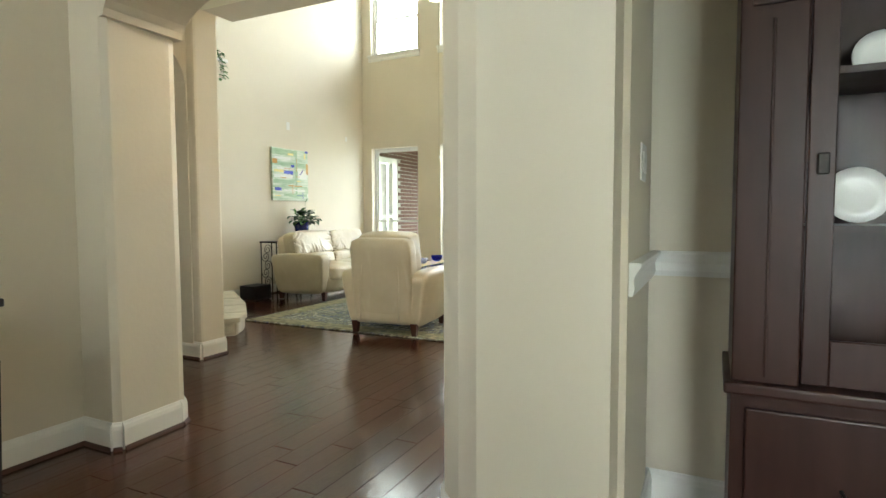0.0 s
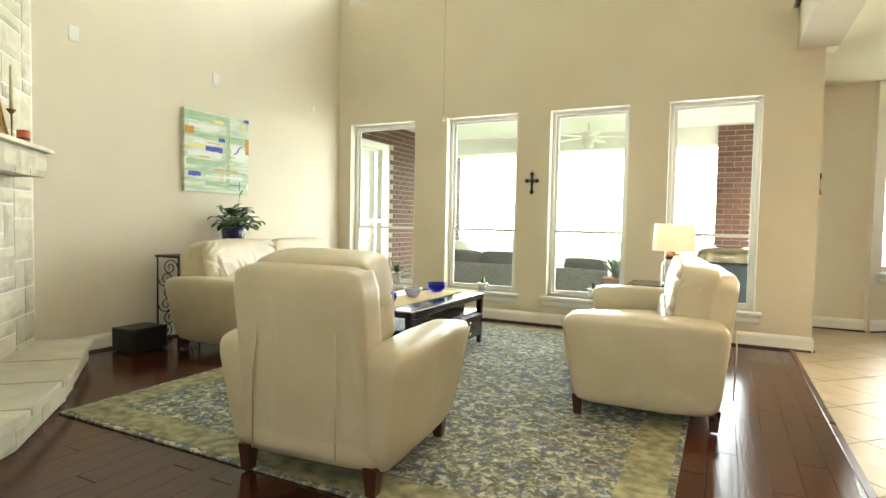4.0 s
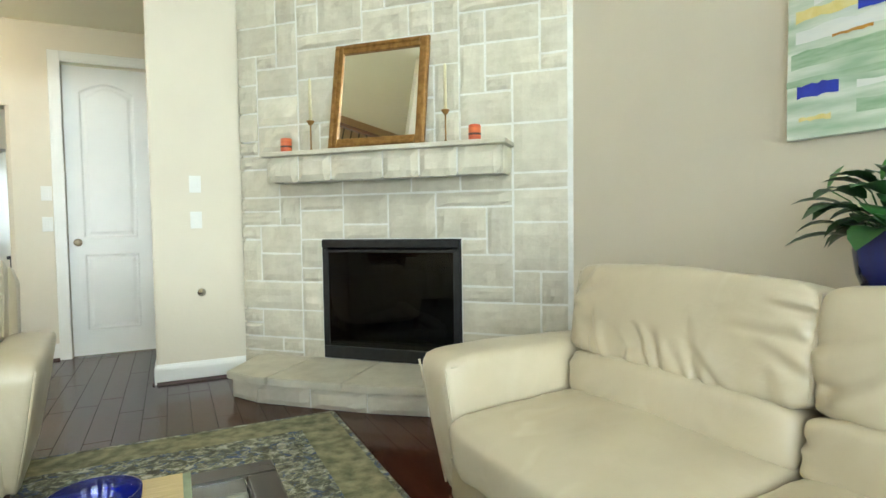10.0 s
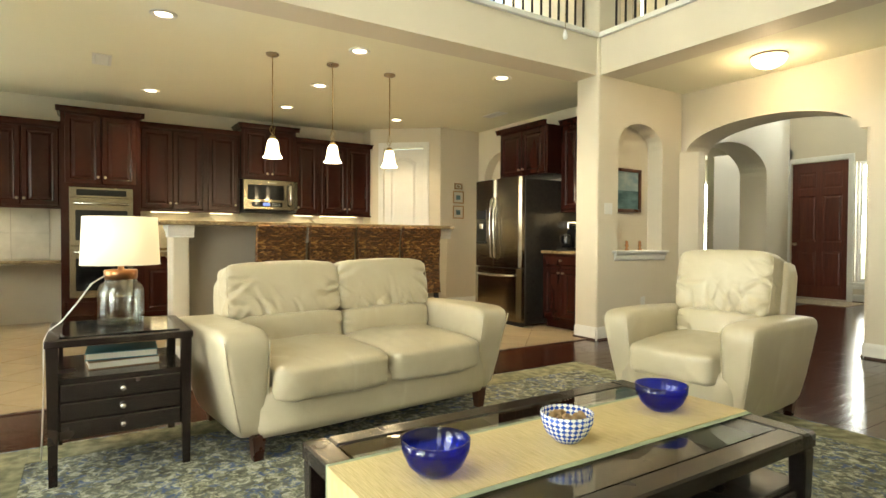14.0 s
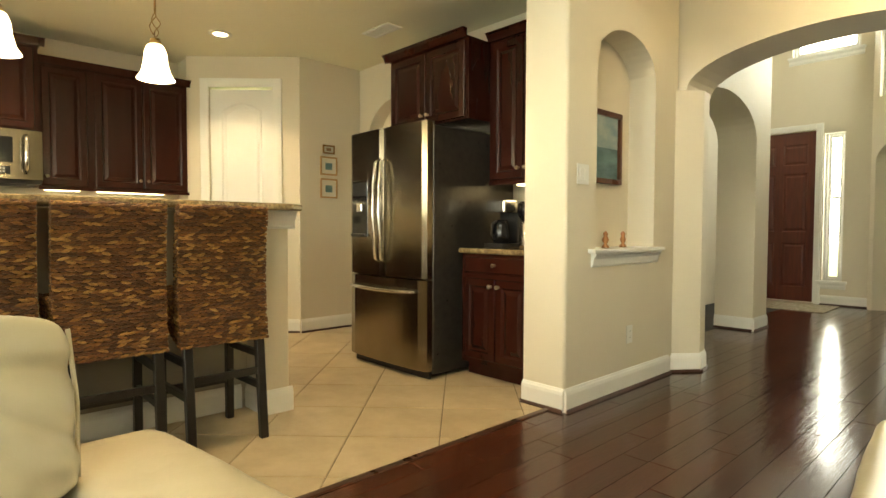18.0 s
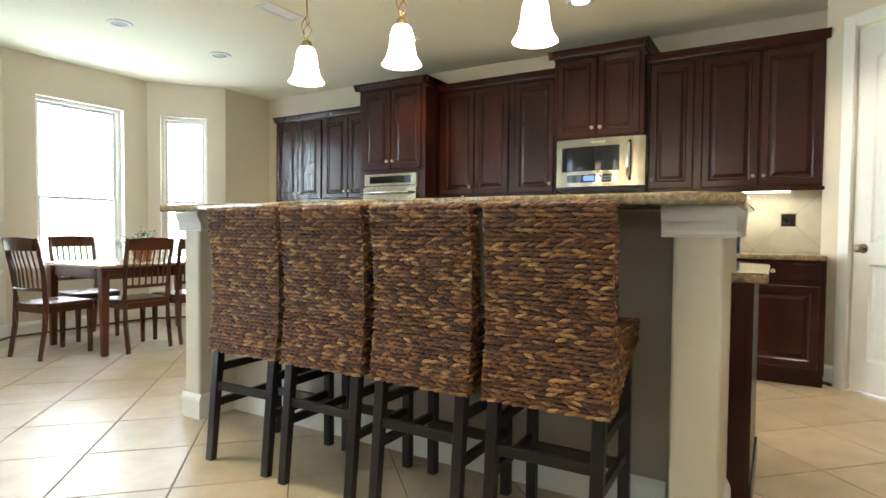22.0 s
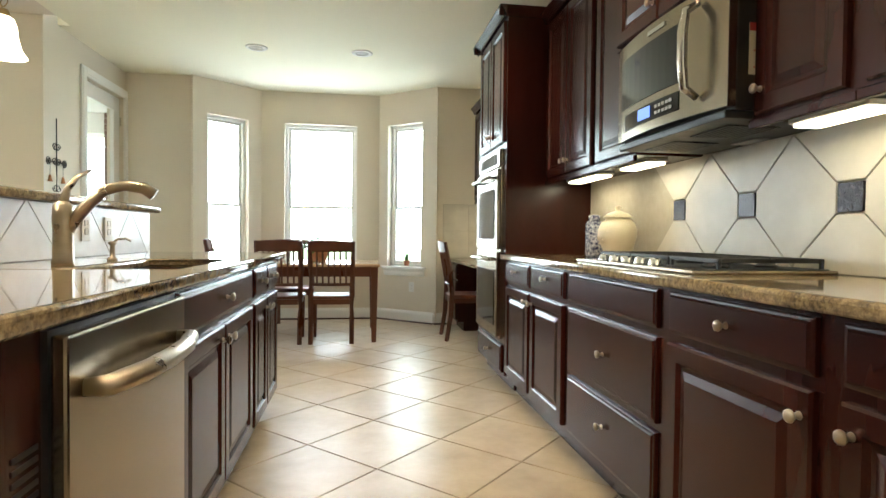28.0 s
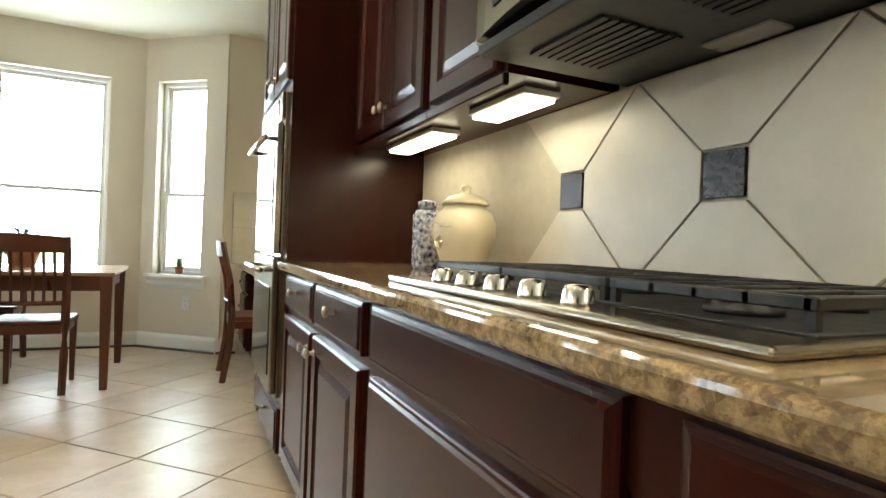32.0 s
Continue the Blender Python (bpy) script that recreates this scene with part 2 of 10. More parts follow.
def simple(name, a, b, rough=0.5, metal=0.0, scale=8.0, detail=4.0, bstr=0.1, bscale=60.0, bdist=0.004, stretch=(1, 1, 1), rvar=0.1, coat=0.0, sheen=0.0, island=0.0, world=True):
    """A surface of two close colours, uneven at two scales, with a fine relief."""
    m, nt, s = node_mat(name)
    vec = world_pos(nt, stretch) if world else coords(nt, stretch)
    n1 = add(nt, "ShaderNodeTexNoise", Scale=scale, Detail=detail)
    n2 = add(nt, "ShaderNodeTexNoise", Scale=bscale, Detail=3.0)
    for n in (n1, n2):
        nt.links.new(vec, n.inputs["Vector"])
    col = ramp(nt, n1.outputs["Fac"], [(0.3, a), (0.7, b)])
    if island:
        oi = nt.nodes.new("ShaderNodeObjectInfo")
        col = mixc(nt, 1.0, col, ramp(nt, oi.outputs["Random"], [(0.0, (1 - island,) * 3), (1.0, (1 + island,) * 3)]), "MULTIPLY")
    nt.links.new(col, s.inputs["Base Color"])
    rr = add(nt, "ShaderNodeMapRange", To_Min=max(0.02, rough - rvar), To_Max=min(1.0, rough + rvar))
    nt.links.new(n1.outputs["Fac"], rr.inputs["Value"])
    nt.links.new(rr.outputs["Result"], s.inputs["Roughness"])
    s.inputs["Metallic"].default_value = metal
    s.inputs["Coat Weight"].default_value = coat
    if sheen:
        s.inputs["Sheen Weight"].default_value = sheen
    if bstr:
        bump(nt, s, n2.outputs["Fac"], bstr, bdist)
    return m


def lamp_mat(name, color, power, base=(0.9, 0.9, 0.88)):
    m, nt, s = node_mat(name)
    s.inputs["Base Color"].default_value = (*base, 1)
    s.inputs["Emission Color"].default_value = (*color, 1)
    s.inputs["Emission Strength"].default_value = power
    return m


def glass_mat(name, color=(1, 1, 1), rough=0.0, ior=1.45):
    m, nt, s = node_mat(name)
    s.inputs["Base Color"].default_value = (*color, 1)
    s.inputs["Roughness"].default_value = rough
    s.inputs["IOR"].default_value = ior
    s.inputs["Transmission Weight"].default_value = 1.0
    return m


def pane_mat(name, tint=(1, 1, 1), gloss=0.0):
    """Thin clear glass: light goes straight through, with a faint mirror at a slant."""
    m = bpy.data.materials.new(name)
    m.use_nodes = True
    nt = m.node_tree
    nt.nodes.clear()
    out = nt.nodes.new("ShaderNodeOutputMaterial")
    tr = nt.nodes.new("ShaderNodeBsdfTransparent")
    gl = nt.nodes.new("ShaderNodeBsdfGlossy")
    gl.inputs["Roughness"].default_value = 0.02
    lw = nt.nodes.new("ShaderNodeLayerWeight")
    lw.inputs["Blend"].default_value = 0.5
    fr = nt.nodes.new("ShaderNodeMath")
    fr.operation = "POWER"
    fr.inputs[1].default_value = 4.5
    nt.links.new(lw.outputs["Facing"], fr.inputs[0])
    fl = nt.nodes.new("ShaderNodeMath")
    fl.operation = "MAXIMUM"
    fl.inputs[1].default_value = gloss * 0.12
    nt.links.new(fr.outputs[0], fl.inputs[0])
    tr.inputs["Color"].default_value = (*tint, 1)
    mx = nt.nodes.new("ShaderNodeMixShader")
    nt.links.new(fl.outputs[0], mx.inputs[0])
    nt.links.new(tr.outputs[0], mx.inputs[1])
    nt.links.new(gl.outputs[0], mx.inputs[2])
    nt.links.new(mx.outputs[0], out.inputs[0])
    return m


WALL = simple("wall_paint", (0.645, 0.58, 0.465), (0.685, 0.62, 0.50), 0.62, scale=1.3, bstr=0.25, bscale=45, bdist=0.003)
CEIL = simple("ceiling_paint", (0.80, 0.77, 0.60), (0.83, 0.80, 0.63), 0.8, scale=1.2, bstr=0.3, bscale=70, bdist=0.003)
TRIM = simple("white_trim_paint", (0.76, 0.75, 0.71), (0.80, 0.79, 0.75), 0.35, scale=3, bstr=0.03)
DOORW = simple("white_door_paint", (0.74, 0.73, 0.70), (0.78, 0.77, 0.74), 0.38, scale=3, bstr=0.05, bscale=120)
CAB = simple("dark_cherry_wood", (0.024, 0.0052, 0.0030), (0.036, 0.0080, 0.0046), 0.26, scale=3, stretch=(2, 2, 0.5), bstr=0.006, bscale=140, rvar=0.015, coat=0.0)
CAB.node_tree.nodes["Principled BSDF"].inputs["Specular IOR Level"].default_value = 0.32
ESP = simple("espresso_wood", (0.010, 0.006, 0.005), (0.018, 0.010, 0.008), 0.24, scale=6, stretch=(1, 1, 1), bstr=0.05, bscale=80, coat=0.2)
LEGW = simple("brown_wood_leg", (0.035, 0.010, 0.005), (0.06, 0.018, 0.009), 0.3, scale=10)
CHAIRW = simple("mahogany_wood", (0.075, 0.020, 0.008), (0.115, 0.034, 0.014), 0.3, scale=7, stretch=(1, 1, 0.3), bstr=0.04)
REDDOOR = simple("red_brown_stained_door", (0.085, 0.016, 0.009), (0.13, 0.028, 0.014), 0.35, scale=9, stretch=(4, 4, 0.3), bstr=0.08)
STEEL = simple("brushed_stainless_steel", (0.29, 0.25, 0.185), (0.34, 0.295, 0.22), 0.22, 1.0, scale=3, stretch=(2, 2, 0.3), bstr=0.0, rvar=0.02)
STEELH = simple("bright_steel", (0.60, 0.58, 0.54), (0.68, 0.66, 0.62), 0.2, 1.0, scale=20, bstr=0)
NICKEL = simple("satin_nickel", (0.34, 0.28, 0.20), (0.42, 0.35, 0.25), 0.30, 1.0, scale=20, bstr=0)
BLACKG = simple("black_glass", (0.006, 0.006, 0.007), (0.010, 0.010, 0.011), 0.08, 0.0, scale=5, bstr=0, rvar=0.02)
BLACKM = simple("black_cast_metal", (0.010, 0.010, 0.011), (0.022, 0.022, 0.022), 0.45, 0.3, scale=20)
BLACKP = simple("black_plastic", (0.010, 0.010, 0.011), (0.018, 0.018, 0.018), 0.4, scale=20)
PLASTW = simple("white_plastic", (0.72, 0.71, 0.67), (0.76, 0.75, 0.71), 0.4, scale=10, bstr=0)
GLASS = glass_mat("clear_glass")
PANE = pane_mat("window_pane")
MIRROR, _nt, _s = node_mat("mirror_silver")
_s.inputs["Base Color"].default_value, _s.inputs["Metallic"].default_value, _s.inputs["Roughness"].default_value = (0.86, 0.86, 0.84, 1), 1.0, 0.02


def leather():
    m, nt, s = node_mat("cream_leather")
    v = coords(nt)
    n1 = add(nt, "ShaderNodeTexNoise", Scale=4.0, Detail=4.0)
    n2 = add(nt, "ShaderNodeTexVoronoi", Scale=260.0)
    warp = add(nt, "ShaderNodeTexNoise", Scale=2.6, Detail=2.0)
    folds = add(nt, "ShaderNodeTexNoise", Scale=5.5, Detail=3.0, Roughness=0.55, Distortion=0.9)
    folds.noise_type = "RIDGED_MULTIFRACTAL"
    fine = add(nt, "ShaderNodeTexNoise", Scale=26.0, Detail=3.0, Distortion=1.2)
    fine.noise_type = "RIDGED_MULTIFRACTAL"
    for n in (n1, n2, warp, fine):
        nt.links.new(v, n.inputs["Vector"])
    mp = nt.nodes.new("ShaderNodeMapping")
    mp.inputs["Scale"].default_value = (1.6, 1.0, 0.6)
    mp.inputs["Rotation"].default_value = (0.2, 0.35, 0.3)
    nt.links.new(v, mp.inputs["Vector"])
    nt.links.new(mp.outputs["Vector"], folds.inputs["Vector"])
    col = ramp(nt, n1.outputs["Fac"], [(0.3, (0.53, 0.465, 0.335)), (0.7, (0.61, 0.545, 0.41))])
    nt.links.new(mixc(nt, 1.0, col, ramp(nt, folds.outputs["Fac"], [(0.15, (0.92, 0.90, 0.86)), (0.55, (1.0, 1.0, 1.0))]), "MULTIPLY"), s.inputs["Base Color"])
    s.inputs["Roughness"].default_value = 0.32
    s.inputs["Coat Weight"].default_value = 0.10
    gate = nt.nodes.new("ShaderNodeMath")
    gate.operation = "MULTIPLY"
    nt.links.new(ramp(nt, warp.outputs["Fac"], [(0.42, (0.12, 0.12, 0.12)), (0.62, (1, 1, 1))]), gate.inputs[0])
    nt.links.new(folds.outputs["Fac"], gate.inputs[1])
    b1 = bump(nt, s, gate.outputs[0], 0.30, 0.014)
    b2 = bump(nt, s, fine.outputs["Fac"], 0.16, 0.004, b1)
    bump(nt, s, n2.outputs["Distance"], 0.08, 0.002, b2)
    return m


def granite():
    m, nt, s = node_mat("brown_granite")
    v = world_pos(nt)
    n1 = add(nt, "ShaderNodeTexVoronoi", Scale=150.0)
    n2 = add(nt, "ShaderNodeTexNoise", Scale=38.0, Detail=6.0, Roughness=0.75)
    n3 = add(nt, "ShaderNodeTexNoise", Scale=6.0, Detail=2.0)
    for n in (n1, n2, n3):
        nt.links.new(v, n.inputs["Vector"])
    c1 = ramp(nt, n2.outputs["Fac"], [(0.36, (0.012, 0.008, 0.005)), (0.47, (0.12, 0.072, 0.028)), (0.56, (0.36, 0.25, 0.10)), (0.70, (0.54, 0.43, 0.24))])
    c2 = ramp(nt, n1.outputs["Color"], [(0.2, (0.03, 0.02, 0.012)), (0.8, (0.40, 0.31, 0.18))])
    c = mixc(nt, 0.4, c1, c2)
    nt.links.new(mixc(nt, 0.35, c, ramp(nt, n3.outputs["Fac"], [(0.4, (0.12, 0.085, 0.05)), (0.6, (0.36, 0.28, 0.17))])), s.inputs["Base Color"])
    s.inputs["Roughness"].default_value = 0.06
    s.inputs["Coat Weight"].default_value = 0.3
    return m


def plank_floor():
    m, nt, s = node_mat("dark_hardwood")
    oi = nt.nodes.new("ShaderNodeObjectInfo")
    v = world_pos(nt, (9.0, 1.1, 1.0))
    off = nt.nodes.new("ShaderNodeVectorMath")
    off.operation = "ADD"
    sc = nt.nodes.new("ShaderNodeMath")
    sc.operation, sc.inputs[1].default_value = "MULTIPLY", 37.0
    nt.links.new(oi.outputs["Random"], sc.inputs[0])
    nt.links.new(v, off.inputs[0])
    nt.links.new(sc.outputs[0], off.inputs[1])
    n1 = add(nt, "ShaderNodeTexNoise", Scale=2.5, Detail=6.0, Roughness=0.65, Distortion=0.6)
    n2 = add(nt, "ShaderNodeTexNoise", Scale=14.0, Detail=3.0)
    nt.links.new(off.outputs[0], n1.inputs["Vector"])
    nt.links.new(off.outputs[0], n2.inputs["Vector"])
    col = ramp(nt, n1.outputs["Fac"], [(0.25, (0.026, 0.008, 0.0045)), (0.55, (0.050, 0.015, 0.008)), (0.8, (0.078, 0.025, 0.013))])
    col = mixc(nt, 1.0, col, ramp(nt, oi.outputs["Random"], [(0.0, (0.72, 0.72, 0.72)), (1.0, (1.25, 1.2, 1.15))]), "MULTIPLY")
    nt.links.new(col, s.inputs["Base Color"])
    s.inputs["Specular IOR Level"].default_value = 0.40
    rr = add(nt, "ShaderNodeMapRange", To_Min=0.09, To_Max=0.20)
    nt.links.new(n1.outputs["Fac"], rr.inputs["Value"])
    nt.links.new(rr.outputs["Result"], s.inputs["Roughness"])
    b1 = bump(nt, s, n1.outputs["Fac"], 0.12, 0.01)
    bump(nt, s, n2.outputs["Fac"], 0.05, 0.004, b1)
    return m


def floor_tile():
    m, nt, s = node_mat("beige_ceramic_tile")
    oi = nt.nodes.new("ShaderNodeObjectInfo")
    v = world_pos(nt)
    n1 = add(nt, "ShaderNodeTexNoise", Scale=4.5, Detail=5.0, Roughness=0.6)
    n2 = add(nt, "ShaderNodeTexNoise", Scale=28.0, Detail=4.0)
    for n in (n1, n2):
        nt.links.new(v, n.inputs["Vector"])
    c = ramp(nt, n1.outputs["Fac"], [(0.3, (0.37, 0.285, 0.175)), (0.5, (0.43, 0.34, 0.22)), (0.7, (0.49, 0.395, 0.27))])
    c = mixc(nt, 1.0, c, ramp(nt, n2.outputs["Fac"], [(0.3, (0.975, 0.97, 0.96)), (0.7, (1.0, 1.0, 1.0))]), "MULTIPLY")
    c = mixc(nt, 1.0, c, ramp(nt, oi.outputs["Random"], [(0.0, (0.94, 0.94, 0.93)), (1.0, (1.05, 1.05, 1.05))]), "MULTIPLY")
    nt.links.new(c, s.inputs["Base Color"])
    s.inputs["Roughness"].default_value = 0.36
    s.inputs["Specular IOR Level"].default_value = 0.4
    return m


def rug_mat():
    m, nt, s = node_mat("distressed_rug_pile")
    v = world_pos(nt)
    n1 = add(nt, "ShaderNodeTexNoise", Scale=24.0, Detail=6.0, Roughness=0.68, Distortion=0.8)
    n2 = add(nt, "ShaderNodeTexVoronoi", Scale=11.0)
    n3 = add(nt, "ShaderNodeTexNoise", Scale=3.2, Detail=2.0)
    n4 = add(nt, "ShaderNodeTexNoise", Scale=220.0, Detail=2.0)
    n5 = add(nt, "ShaderNodeTexNoise", Scale=13.0, Detail=6.0, Roughness=0.75, Distortion=1.2)
    for n in (n1, n2, n3, n4, n5):
        nt.links.new(v, n.inputs["Vector"])
    a = ramp(nt, n1.outputs["Fac"], [(0.38, (0.018, 0.022, 0.024)), (0.46, (0.05, 0.06, 0.05)), (0.52, (0.20, 0.21, 0.15)), (0.58, (0.42, 0.42, 0.33)), (0.66, (0.60, 0.59, 0.52))])
    blue = ramp(nt, n5.outputs["Fac"], [(0.5, (0.30, 0.31, 0.26)), (0.57, (0.05, 0.11, 0.26)), (0.68, (0.03, 0.05, 0.20))])
    olive = ramp(nt, n2.outputs["Distance"], [(0.1, (0.20, 0.17, 0.07)), (0.6, (0.42, 0.40, 0.30))])
    c = mixc(nt, 0.22, a, olive)
    f = ramp(nt, n5.outputs["Fac"], [(0.53, (0, 0, 0)), (0.60, (0.8, 0.8, 0.8))])
    c = mixc(nt, f, c, blue)
    c = mixc(nt, 0.5, c, ramp(nt, n3.outputs["Fac"], [(0.4, (0.62, 0.62, 0.60)), (0.6, (1.0, 0.98, 0.92))]), "MULTIPLY")
    nt.links.new(c, s.inputs["Base Color"])
    s.inputs["Roughness"].default_value = 0.95
    bump(nt, s, n4.outputs["Fac"], 0.5, 0.006)
    return m


def stone_mat():
    m, nt, s = node_mat("cream_limestone")
    oi = nt.nodes.new("ShaderNodeObjectInfo")
    v = world_pos(nt)
    n1 = add(nt, "ShaderNodeTexNoise", Scale=7.0, Detail=6.0, Roughness=0.65)
    n2 = add(nt, "ShaderNodeTexNoise", Scale=22.0, Detail=6.0, Roughness=0.7)
    for n in (n1, n2):
        nt.links.new(v, n.inputs["Vector"])
    c = ramp(nt, n1.outputs["Fac"], [(0.3, (0.50, 0.465, 0.375)), (0.55, (0.575, 0.54, 0.445)), (0.75, (0.63, 0.595, 0.50))])
    c = mixc(nt, 1.0, c, ramp(nt, oi.outputs["Random"], [(0.0, (0.93, 0.92, 0.89)), (1.0, (1.06, 1.05, 1.02))]), "MULTIPLY")
    nt.links.new(c, s.inputs["Base Color"])
    s.inputs["Roughness"].default_value = 0.85
    bump(nt, s, n2.outputs["Fac"], 0.35, 0.02)
    return m


def brick_mat():
    return simple("red_brown_brick", (0.10, 0.045, 0.032), (0.17, 0.08, 0.058), 0.85, scale=25, bstr=0.4, bscale=60, island=0.25)


def leaf_mat(name, a, b, rough=0.35):
    return simple(name, a, b, rough, scale=12, bstr=0.15, bscale=40, world=False)


def seagrass():
    m, nt, s = node_mat("woven_sea_grass")
    v = coords(nt)
    g = nt.nodes.new("ShaderNodeNewGeometry")
    n1 = add(nt, "ShaderNodeTexNoise", Scale=1.0, Detail=2.0)
    n2 = add(nt, "ShaderNodeTexNoise", Scale=120.0, Detail=3.0)
    nt.links.new(world_pos(nt, (5.0, 5.0, 45.0)), n1.inputs["Vector"])
    nt.links.new(v, n2.inputs["Vector"])
    c = ramp(nt, g.outputs["Random Per Island"], [(0.0, (0.070, 0.024, 0.006)), (0.45, (0.14, 0.052, 0.013)), (0.8, (0.25, 0.115, 0.03)), (1.0, (0.44, 0.25, 0.08))])
    c = mixc(nt, 1.0, c, ramp(nt, n1.outputs["Fac"], [(0.35, (0.78, 0.72, 0.66)), (0.65, (1.22, 1.18, 1.1))]), "MULTIPLY")
    c = mixc(nt, 1.0, c, ramp(nt, n2.outputs["Fac"], [(0.3, (0.6, 0.6, 0.6)), (0.7, (1.15, 1.15, 1.15))]), "MULTIPLY")
    nt.links.new(c, s.inputs["Base Color"])
    s.inputs["Roughness"].default_value = 0.55
    bump(nt, s, n2.outputs["Fac"], 0.4, 0.003)
    return m


LEATHER, GRANITE, PLANK, FTILE, RUG, STONE, BRICK, SEAGRASS = leather(), granite(), plank_floor(), floor_tile(), rug_mat(), stone_mat(), brick_mat(), seagrass()
GROUT = simple("brown_grout", (0.16, 0.125, 0.085), (0.21, 0.165, 0.115), 0.9, scale=20, bstr=0.2)
GROUTL = simple("pale_grout", (0.40, 0.36, 0.28), (0.45, 0.41, 0.33), 0.9, scale=20, bstr=0.2)
MORTAR = simple("white_mortar", (0.66, 0.65, 0.60), (0.74, 0.73, 0.68), 0.95, scale=14, bstr=0.5, bscale=50, bdist=0.01)
BTILE = simple("travertine_wall_tile", (0.50, 0.46, 0.37), (0.60, 0.555, 0.46), 0.32, scale=7, detail=6, bstr=0.08, bscale=30, island=0.04)
DECO = simple("dark_metallic_accent_tile", (0.012, 0.010, 0.012), (0.045, 0.035, 0.035), 0.22, 0.5, scale=60, bstr=0.3, bscale=90)
GOLDF = simple("aged_gold_frame", (0.20, 0.10, 0.025), (0.36, 0.20, 0.06), 0.38, 0.7, scale=30, bstr=0.2)
IRON = simple("dark_wrought_iron", (0.012, 0.010, 0.009), (0.03, 0.025, 0.02), 0.5, 0.6, scale=30, bstr=0.2)
LAMPLIT = lamp_mat("lit_frosted_glass", (1.0, 0.80, 0.50), 2.2)
CANLIT = lamp_mat("lit_recessed_lamp", (1.0, 0.82, 0.55), 4.0)
CANOFF = simple("unlit_lamp_glass", (0.30, 0.29, 0.27), (0.36, 0.35, 0.33), 0.3, scale=10, bstr=0)
UCLIT = lamp_mat("lit_under_cabinet_tube", (1.0, 0.84, 0.50), 2.2)

# ---- structure: plan in metres, x along the window wall, y towards the garden ----
XL, YW, XE, YD, XC = -4.45, 8.85, 0.885, 10.42, 4.93
ZC, ZT = 2.74, 5.6
WIN_X = ((-4.26, -3.30), (-2.86, -1.97), (-1.60, -0.77), (-0.39, 0.42))
T = 0.16


def cut_wall(bm, a0, a1, z0, z1, holes, lo, hi, along="x"):
    """A wall of boxes along x or y from a0 to a1, lo to hi thick, with rectangular holes (a, b, z, z)."""
    cuts = sorted({a0, a1, *(h for o in holes for h in o[:2])})
    for p, q in zip(cuts, cuts[1:]):
        zs = [z0]
        for h in sorted((h for h in holes if h[0] <= p + 1e-6 and h[1] >= q - 1e-6), key=lambda h: h[2]):
            zs += [h[2], h[3]]
        zs.append(z1)
        for u, v in zip(zs[::2], zs[1::2]):
            if v - u > 1e-4:
                box(bm, p, q, lo, hi, u, v) if along == "x" else box(bm, lo, hi, p, q, u, v)
    return bm


def arch_profile(a, b, z_spring, z_top, n=20):
    c, r, h = (a + b) / 2, (b - a) / 2, z_top - z_spring
    return [(c - r * math.cos(math.pi * i / n), z_spring + h * math.sin(math.pi * i / n)) for i in range(n + 1)]


def arch_wall(bm, a0, a1, z1, a, b, zs, zt, lo, hi, axis):
    """A wall pushed along an axis, with one arched opening down to the floor."""
    poly = [(a0, 0), (a, 0)] + arch_profile(a, b, zs, zt) + [(b, 0), (a1, 0), (a1, z1), (a0, z1)]
    return prism(bm, poly, lo, hi, axis)


# outer shell of the living room
bm = bmesh.new()
holes = [(a, b, 0.33, 2.36) for a, b in WIN_X] + [(a, b, 4.02, 5.28) for a, b in WIN_X]
cut_wall(bm, XL - 0.2, XE, 0, ZT, holes, YW, YW + 0.22, "x")
struct(part("wall_north", bm, WALL), "cream painted wall with tall windows in two rows")
bm = bmesh.new()
cut_wall(bm, 4.9, YW, 0, ZT, [], XL - 0.2, XL, "y")
struct(part("wall_west", bm, WALL), "plain cream painted wall")
# breakfast nook
bm = bmesh.new()
cut_wall(bm, YW + 0.22, YD, 0, ZC, [(9.52, 10.36, 0, 2.45)], XE - T, XE, "y")
struct(part("wall_nook_west", bm, WALL), "cream painted wall with a glazed door")
bm = bmesh.new()
box(bm, XE - T, 1.60, YD, YD + T, 0, ZC)
struct(part("wall_nook_north", bm, WALL), "short cream painted wall")
BAY = (((1.60, 10.40), (2.20, 10.92), 0.62), ((2.20, 10.92), (3.60, 10.92), 1.0), ((3.60, 10.92), (4.22, 10.40), 0.62))
BAY_WIN = []
for i, ((x0, y0), (x1, y1), _) in enumerate(BAY):
    ln = math.hypot(x1 - x0, y1 - y0)
    yaw = math.degrees(math.atan2(y1 - y0, x1 - x0))
    m = pose(x0, y0, 0, 0, 0, yaw)
    w = 0.86 if i == 1 else 0.50
    a = (ln - w) / 2 - (0.0 if i == 1 else 0.02)
    if i == 1:
        a = 0.27
    bm = cut_wall(bmesh.new(), -0.03, ln + 0.03, 0, ZC, [(a, a + w, 0.66, 2.36)], 0, T, "x")
    bmesh.ops.transform(bm, matrix=m, verts=bm.verts[:])
    struct(part("wall_bay_%d" % (i + 1), bm, WALL), "cream painted bay wall with a window")
    BAY_WIN.append((m, a, a + w))
bm = box(bmesh.new(), 4.22, XC + 0.15, 10.40, 10.40 + T, 0, ZC)
struct(part("wall_desk", bm, WALL), "short cream painted wall beside the desk")
bm = box(bmesh.new(), XC, XC + 0.15, 4.3, 10.40, 0, ZC)
struct(part("wall_east", bm, WALL), "cream painted kitchen wall")
